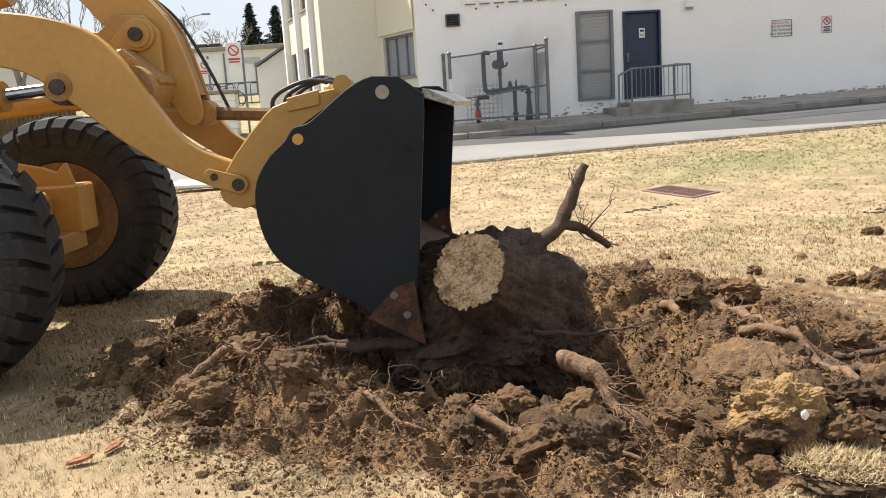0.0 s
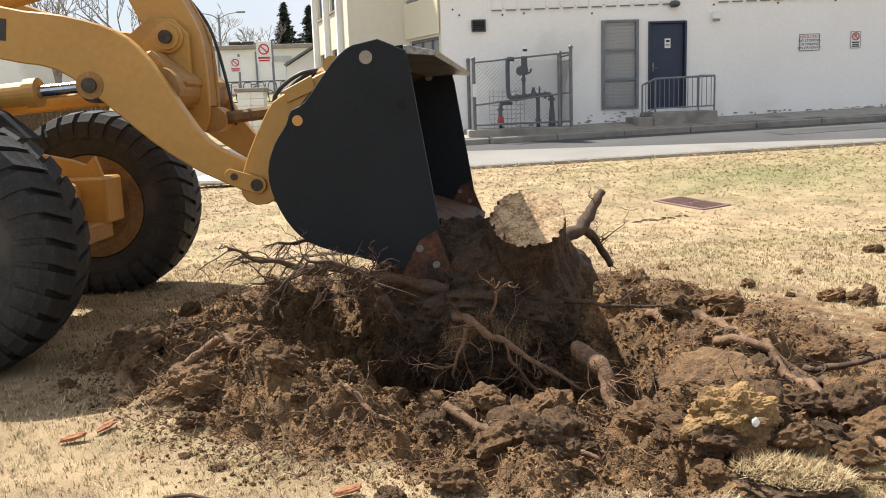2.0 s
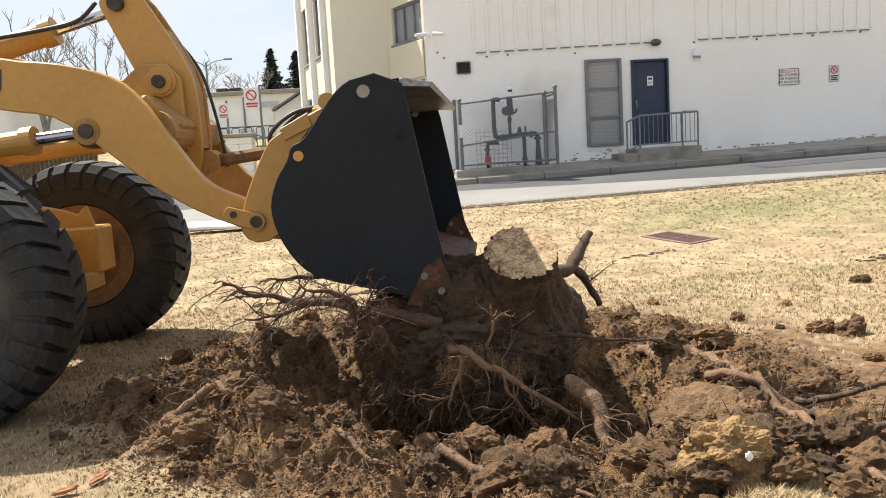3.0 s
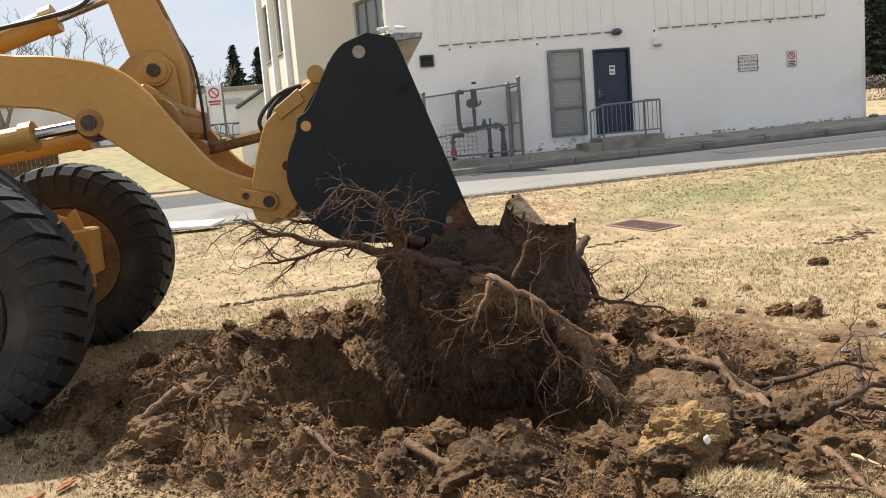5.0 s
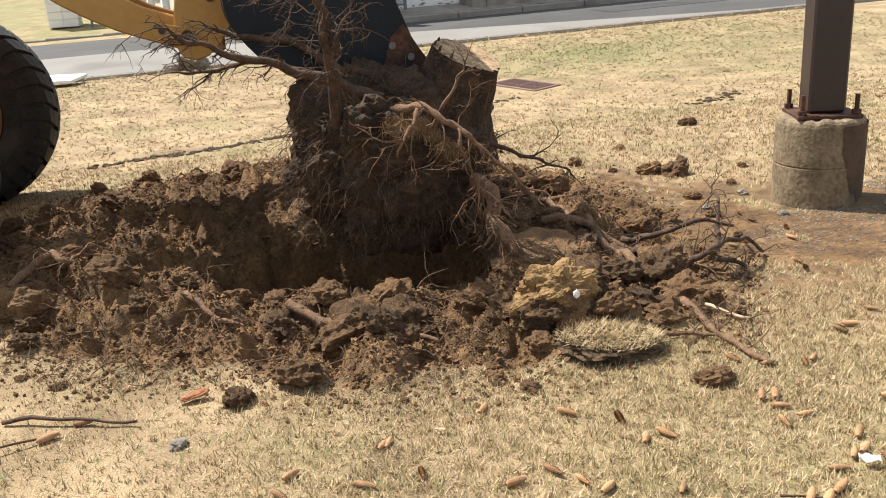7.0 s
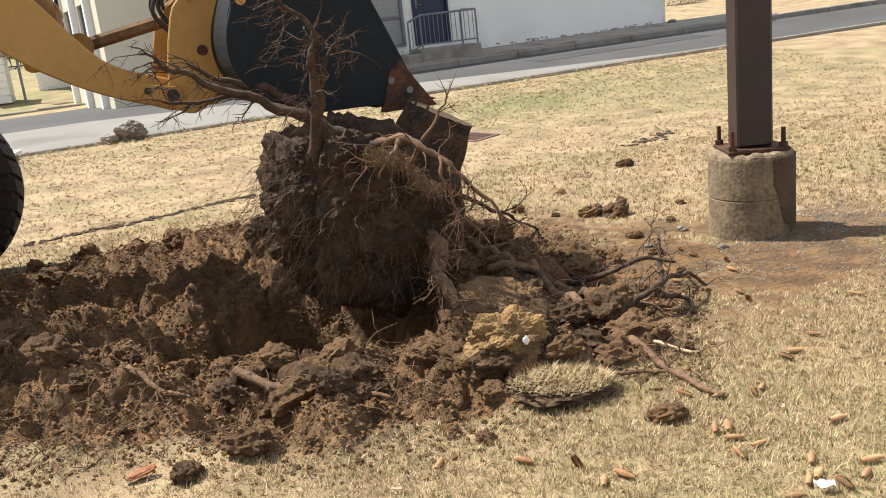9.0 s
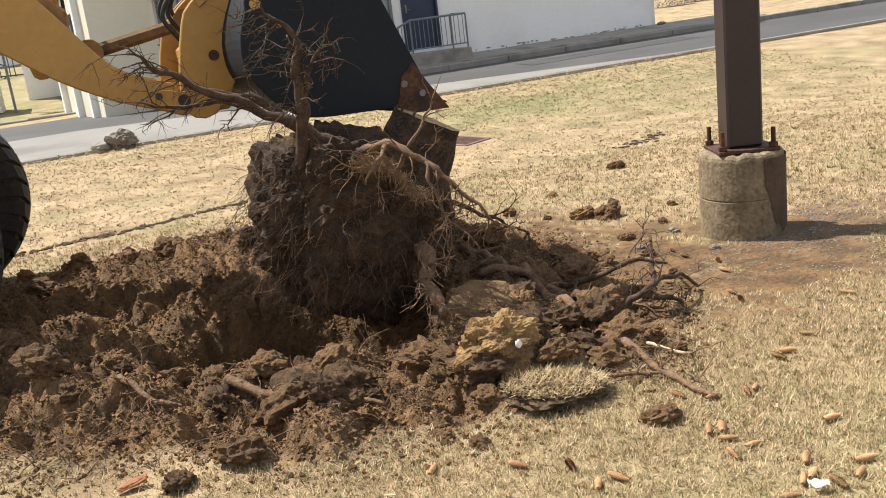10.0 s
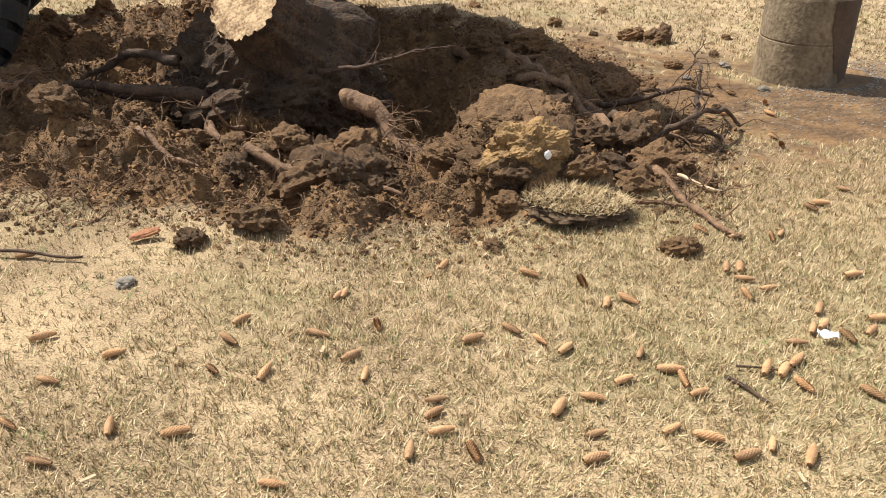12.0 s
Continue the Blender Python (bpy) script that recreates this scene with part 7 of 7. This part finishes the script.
def lay_grass():
    """Matted tufts: blades that lean together out of shared roots."""
    rng = np.random.default_rng(6)
    verts, count = [], 0
    for x0, x1, y0, y1, n, ln, wd in ((-2.2, 4.8, 0.6, 4.6, 125000, 0.025, 0.0014), (-3.6, 8.6, 4.6, 8.5, 34000, 0.030, 0.0026), (-5.5, 11.5, 8.5, 15.25, 30000, 0.032, 0.0045)):
        xs, ys, keep = rng.uniform(x0, x1, n), rng.uniform(y0, y1, n), rng.random(n)
        turn, bow = rng.uniform(0, 6.283, n), rng.uniform(0.15, 0.95, n)
        for i in range(n):
            x, y = float(xs[i]), float(ys[i])
            if keep[i] > min(1.0, 0.15 + min(x - x0, x1 - x, 15.3 - y if y > 8.5 else 9.0, y - y0 if y < 4 else 9.0) / 0.9):
                continue
            d = heap_ring(x, y)[0]
            s = 1 - smooth01(0.93, 1.06, d)
            if s > 0.12 + 0.5 * keep[i]:
                continue
            if bare_at(x, y) > 0.25 + 0.6 * keep[i]:
                continue
            # trodden thin before the heap's west end
            if y < 4.6 and keep[i] > 1.0 - 0.72 * smooth01(1.0, -0.2, x) * smooth01(2.6, 3.2, y):
                continue
            if (x - 3.61) ** 2 + (y - 4.95) ** 2 < 0.08 or (abs(x - 3.98) < 0.42 and abs(y - 11.0) < 0.46):
                continue
            z = land(x, y) + (dug(x, y)[0] if d < 1.2 else 0.0)
            for ox, oy, oa, ol, os, ow in rng.normal(0, 1, (6, 6)):
                a = turn[i] + 0.7 * oa
                lean = min(1.3, max(0.05, bow[i] * (1 if y < 8.5 else 0.5) + 0.25 * ol))
                size, w = ln * max(0.4, 0.85 + 0.25 * os), wd * max(0.5, 1 + 0.3 * ow)
                c, sn = math.cos(a), math.sin(a)
                px, py = x + ox * ln * 0.35, y + oy * ln * 0.35
                h, run = size * math.sin(lean), size * math.cos(lean)
                verts.extend(((px - sn * w, py + c * w, z - 0.001), (px + sn * w, py - c * w, z - 0.001), (px + c * run, py + sn * run, z + h + 0.004)))
                count += 1
    me = bpy.data.meshes.new("grass")
    me.from_pydata(verts, [], [(3 * i, 3 * i + 1, 3 * i + 2) for i in range(count)])
    me.materials.append(blade_material())
    tagged(new("grass", me), "short matted straw-dry grass with a few green blades", "grass", kind="stuff")
    # fresh green shoots
    rn = random.Random(44)
    bm = bmesh.new()
    for k in range(330):
        if k < 130:
            x, y, size = rn.uniform(-0.9, 3.4), rn.uniform(1.8, 4.4), 0.03
        else:
            x, y, size = rn.gauss(5.6, 1.6), rn.gauss(12.5, 0.8), 0.05
        if heap_ring(x, y)[0] < 1.08 or y > 15.2:
            continue
        for j in range(14):
            p = Vector((x + rn.gauss(0, size * 0.7), y + rn.gauss(0, size * 0.7), land(x, y)))
            e = Vector((rn.uniform(-1, 1), rn.uniform(-1, 1), rn.uniform(0.3, 0.8))) * size * rn.uniform(0.6, 1.1)
            s = Vector((e.y, -e.x, 0)).normalized() * size * 0.055
            bm.faces.new([bm.verts.new(p + s), bm.verts.new(p - s), bm.verts.new(p + e)])
    solid("green_shoots", bm, GREENBLADE, "fresh green grass shoots among the dry grass", "grass", kind="stuff")


lay_grass()


# ---- motion ----
def motions():
    axle = ((0, -2.16, 6.54, -4.6), (1, -2.08, 6.53, -4.6), (1.5, -2.06, 6.52, -4.5), (2.5, -2.07, 6.52, -4.0), (3.0, -2.05, 6.52, -3.4), (5.0, -1.84, 6.49, -0.8), (5.5, -1.80, 6.48, -0.4), (6.0, -1.77, 6.48, 0.1), (7.0, -1.61, 6.46, 1.1),
            (7.5, -1.56, 6.45, 1.5), (9.5, -1.29, 6.42, 3.0), (10.5, -1.21, 6.40, 2.5), (11.0, -1.20, 6.40, 2.0), (11.5, -1.19, 6.40, 1.5), (12.0, -1.19, 6.40, 1.5))
    walk(loader, [(t, pose(x, y, 0, 0, 0, h)) for t, x, y, h in axle])
    for w, s in zip(wheels, (-1, 1)):
        walk(w, [(t, pose(0, s * TRACK, TYRE_R - 0.035, 0, math.degrees((x + 2.16) / TYRE_R), 0)) for t, x, y, h in axle])
    lifted = ((0, 0.0), (1.0, -0.4), (1.5, -0.4), (2.5, 0.0), (3.0, 0.8), (5.0, 3.0), (5.5, 3.2), (6.0, 3.9), (7.0, 5.0), (7.5, 5.1), (9.5, 5.7), (10.0, 5.6), (10.3, 4.9), (10.5, 4.8), (11.0, 5.6), (11.5, 6.2), (12.0, 6.2))
    walk(lift, [(t, arm_pose(a)) for t, a in lifted])
    turn = math.radians
    dx, dz = CRANK[0] - ARM_PIVOT[0], CRANK[1] - ARM_PIVOT[1]
    hub = [(t, ARM_PIVOT[0] + dx * math.cos(turn(a)) - dz * math.sin(turn(a)), ARM_PIVOT[1] + dx * math.sin(turn(a)) + dz * math.cos(turn(a)), a) for t, a in lifted]
    swing = {0: 14, 1.0: 13, 1.5: 2, 2.5: 0, 3.0: 0, 5.0: -9, 5.5: -10, 6.0: -10, 7.0: -11, 7.5: -11, 9.5: -13, 10.0: -13, 10.3: -7, 10.5: -7, 11.0: -7, 11.5: -7, 12.0: -7}
    walk(crank, [(t, pose(x, 0, z, 0, -swing[t])) for t, x, z, a in hub])
    dump = ((0, 2.07, 1.19, -60.2), (0.5, 2.06, 1.19, -60.2), (1.0, 2.03, 1.18, -58.8), (1.2, 2.01, 1.21, -55.0), (1.5, 1.99, 1.28, -46.3), (2.0, 1.99, 1.29, -45.7), (2.5, 2.02, 1.31, -45.0), (3.0, 2.01, 1.34, -44.4), (5.0, 1.98, 1.47, -35.8), (5.5, 2.0, 1.49, -35.0),
            (6.0, 2.0, 1.52, -34.4), (7.0, 2.03, 1.57, -33.2), (7.5, 2.04, 1.58, -32.9), (9.5, 2.09, 1.63, -30.9), (10.0, 2.09, 1.62, -31.4), (10.3, 2.12, 1.53, -36.5), (10.5, 2.13, 1.50, -37.6), (11.0, 2.14, 1.54, -37.1), (11.5, 2.14, 1.58, -37.0), (12.0, 2.14, 1.58, -37.0))
    skew = ((0, -5.0), (3.0, -4.6), (5.0, -1.0), (7.0, 0.0), (12.0, 0.0))

    def held(t, x, z, a):
        yaw = float(np.interp(t, [r[0] for r in skew], [r[1] for r in skew]))
        return Matrix.Translation((2.5, -HALF, 0)) @ pose(0, 0, 0, 0, 0, yaw) @ Matrix.Translation((-2.5, HALF, 0)) @ pose(x, 0, z, 0, -(a + 45))

    walk(bucket, [(t, held(t, x, z, a)) for t, x, z, a in dump])
    walk(coupler, [(t, pose(x, 0, z, 0, -(a + 45))) for t, x, z, a in dump])

    def at(rows, t, k):
        return float(np.interp(t, [r[0] for r in rows], [r[k] for r in rows]))

    linked, rammed, lifting = [], [], []
    for t, x, z, a in hub:
        s = turn(swing[t])
        low = (x + 0.13 * math.cos(s) + 0.52 * math.sin(s), z + 0.13 * math.sin(s) - 0.52 * math.cos(s))
        top = (x - 0.25 * math.cos(s) - 0.50 * math.sin(s), z - 0.25 * math.sin(s) + 0.50 * math.cos(s))
        b = turn(at(dump, t, 3) + 45)
        eye = (at(dump, t, 1) - 0.18 * math.cos(b) - 0.06 * math.sin(b), at(dump, t, 2) - 0.18 * math.sin(b) + 0.06 * math.cos(b))
        linked.append((t, pose(eye[0], 0, eye[1], 0, 180 - math.degrees(math.atan2(low[1] - eye[1], low[0] - eye[0])) - 180)))
        d = Vector((top[0] + 0.55, top[1] - 1.98))
        d = d.normalized()
        rammed.append((t, pose(top[0] - d.x * 1.42, 0, top[1] - d.y * 1.42, 0, -math.degrees(math.atan2(d.y, d.x)))))
        ca, sa = math.cos(turn(a)), math.sin(turn(a))
        boss = (ARM_PIVOT[0] + 1.45 * ca + 0.57 * sa, ARM_PIVOT[1] + 1.45 * sa - 0.57 * ca)
        e = Vector((boss[0] + 0.75, boss[1] - 1.42)).normalized()
        lifting.append((t, boss, e))
    walk(link, [(t, m) for t, m in linked])
    walk(tilt, rammed)
    for ram, s in zip(lift_rams, (-1, 1)):
        walk(ram, [(t, pose(b[0] - e.x * 1.46, s * 0.52, b[1] - e.y * 1.46, 0, -math.degrees(math.atan2(e.y, e.x)))) for t, b, e in lifting])

    def leaning(x, y, z, axis, spin=0):
        up = Vector(axis).normalized()
        right = (Vector((1, 0, 0)) - up * up.x).normalized()
        m = Matrix((right, up.cross(right), up)).transposed().to_4x4()
        return Matrix.Translation((x, y, z)) @ m @ pose(0, 0, 0, 0, 0, spin)

    rolled = ((0, 0.70, 4.97, 0.40, (-0.52, -0.70, 0.45)), (0.5, 0.73, 4.97, 0.38, (-0.52, -0.70, 0.45)), (1.0, 0.78, 4.96, 0.35, (-0.50, -0.70, 0.48)), (1.2, 0.84, 4.98, 0.41, (-0.34, -0.70, 0.58)), (1.5, 0.91, 5.01, 0.51, (-0.14, -0.66, 0.72)),
              (2.5, 0.93, 5.02, 0.53, (-0.08, -0.62, 0.78)), (3.0, 0.94, 5.03, 0.54, (-0.05, -0.60, 0.80)), (5.0, 1.20, 5.03, 0.65, (0.14, -0.38, 0.91)), (5.5, 1.26, 5.03, 0.66, (0.15, -0.39, 0.91)), (6.0, 1.32, 5.02, 0.67, (0.16, -0.40, 0.90)), (6.5, 1.35, 5.01, 0.68, (0.22, -0.35, 0.90)),
              (7.0, 1.38, 5.01, 0.70, (0.30, -0.30, 0.90)), (7.5, 1.41, 5.01, 0.71, (0.36, -0.25, 0.89)), (9.5, 1.56, 5.00, 0.65, (0.45, -0.12, 0.88)), (10.0, 1.53, 5.00, 0.65, (0.44, -0.12, 0.89)), (10.2, 1.27, 5.01, 0.65, (0.38, -0.15, 0.91)), (10.3, 1.20, 5.01, 0.62, (0.25, -0.22, 0.94)),
              (10.5, 1.05, 5.02, 0.57, (-0.05, -0.35, 0.93)), (10.6, 0.83, 4.97, 0.47, (-0.36, -0.46, 0.80)), (10.7, 0.73, 4.95, 0.40, (-0.52, -0.52, 0.67)), (10.8, 0.70, 4.94, 0.37, (-0.56, -0.54, 0.61)), (11.0, 0.69, 4.94, 0.36, (-0.57, -0.54, 0.60)), (11.5, 0.70, 4.94, 0.36, (-0.57, -0.54, 0.60)), (12.0, 0.70, 4.94, 0.36, (-0.57, -0.54, 0.60)))
    walk(stump, [(t, leaning(x, y, z, axis)) for t, x, y, z, axis in rolled])

    # the two long side roots spring down as the ball comes free
    for root, foot in springy:
        walk(root, [(t, Matrix.Translation(foot) @ pose(0, 0, 0, 0, a, 0) @ Matrix.Translation(-foot)) for t, a in ((0, 9), (1.0, 9), (1.5, 10), (3.0, 9), (5.0, 0), (6.0, -2), (7.5, -5), (9.5, -6), (10.3, -1), (10.5, 6), (10.6, 22), (10.7, 31), (11.0, 33), (12.0, 33))])

    def hung(top, foot):
        up = (Vector(top) - Vector(foot)).normalized()
        right = (Vector((1, 0, 0)) - up * up.x).normalized()
        return Matrix.Translation(top) @ Matrix((right, up.cross(right), up)).transposed().to_4x4()

    torn = ((0, (0.88, 4.25, 0.24), (1.02, 4.0, 0.07)), (1.0, (0.976, 4.279, 0.19), (1.125, 4.018, 0.043)), (1.5, (1.069, 4.338, 0.222), (1.174, 4.053, 0.039)), (3.0, (1.086, 4.367, 0.254), (1.179, 4.07, -0.009)), (5.0, (1.266, 4.543, 0.395), (1.302, 4.176, 0.211)),
            (6.0, (1.374, 4.543, 0.417), (1.334, 4.176, 0.274)), (7.5, (1.439, 4.543, 0.439), (1.408, 4.176, 0.242)), (9.5, (1.461, 4.543, 0.417), (1.355, 4.176, 0.242)), (10.0, (1.439, 4.543, 0.406), (1.344, 4.176, 0.232)), (10.3, (1.283, 4.485, 0.346), (1.25, 4.141, 0.17)),
            (10.5, (1.151, 4.426, 0.31), (1.178, 4.106, 0.121)), (10.6, (1.012, 4.356, 0.263), (1.131, 4.063, 0.082)), (10.7, (0.932, 4.315, 0.235), (1.103, 4.039, 0.059)), (11.0, (0.92, 4.309, 0.231), (1.099, 4.035, 0.056)), (12.0, (0.92, 4.309, 0.231), (1.109, 4.035, 0.036)))
    walk(thick_root, [(t, hung(a, b)) for t, a, b in torn])


motions()
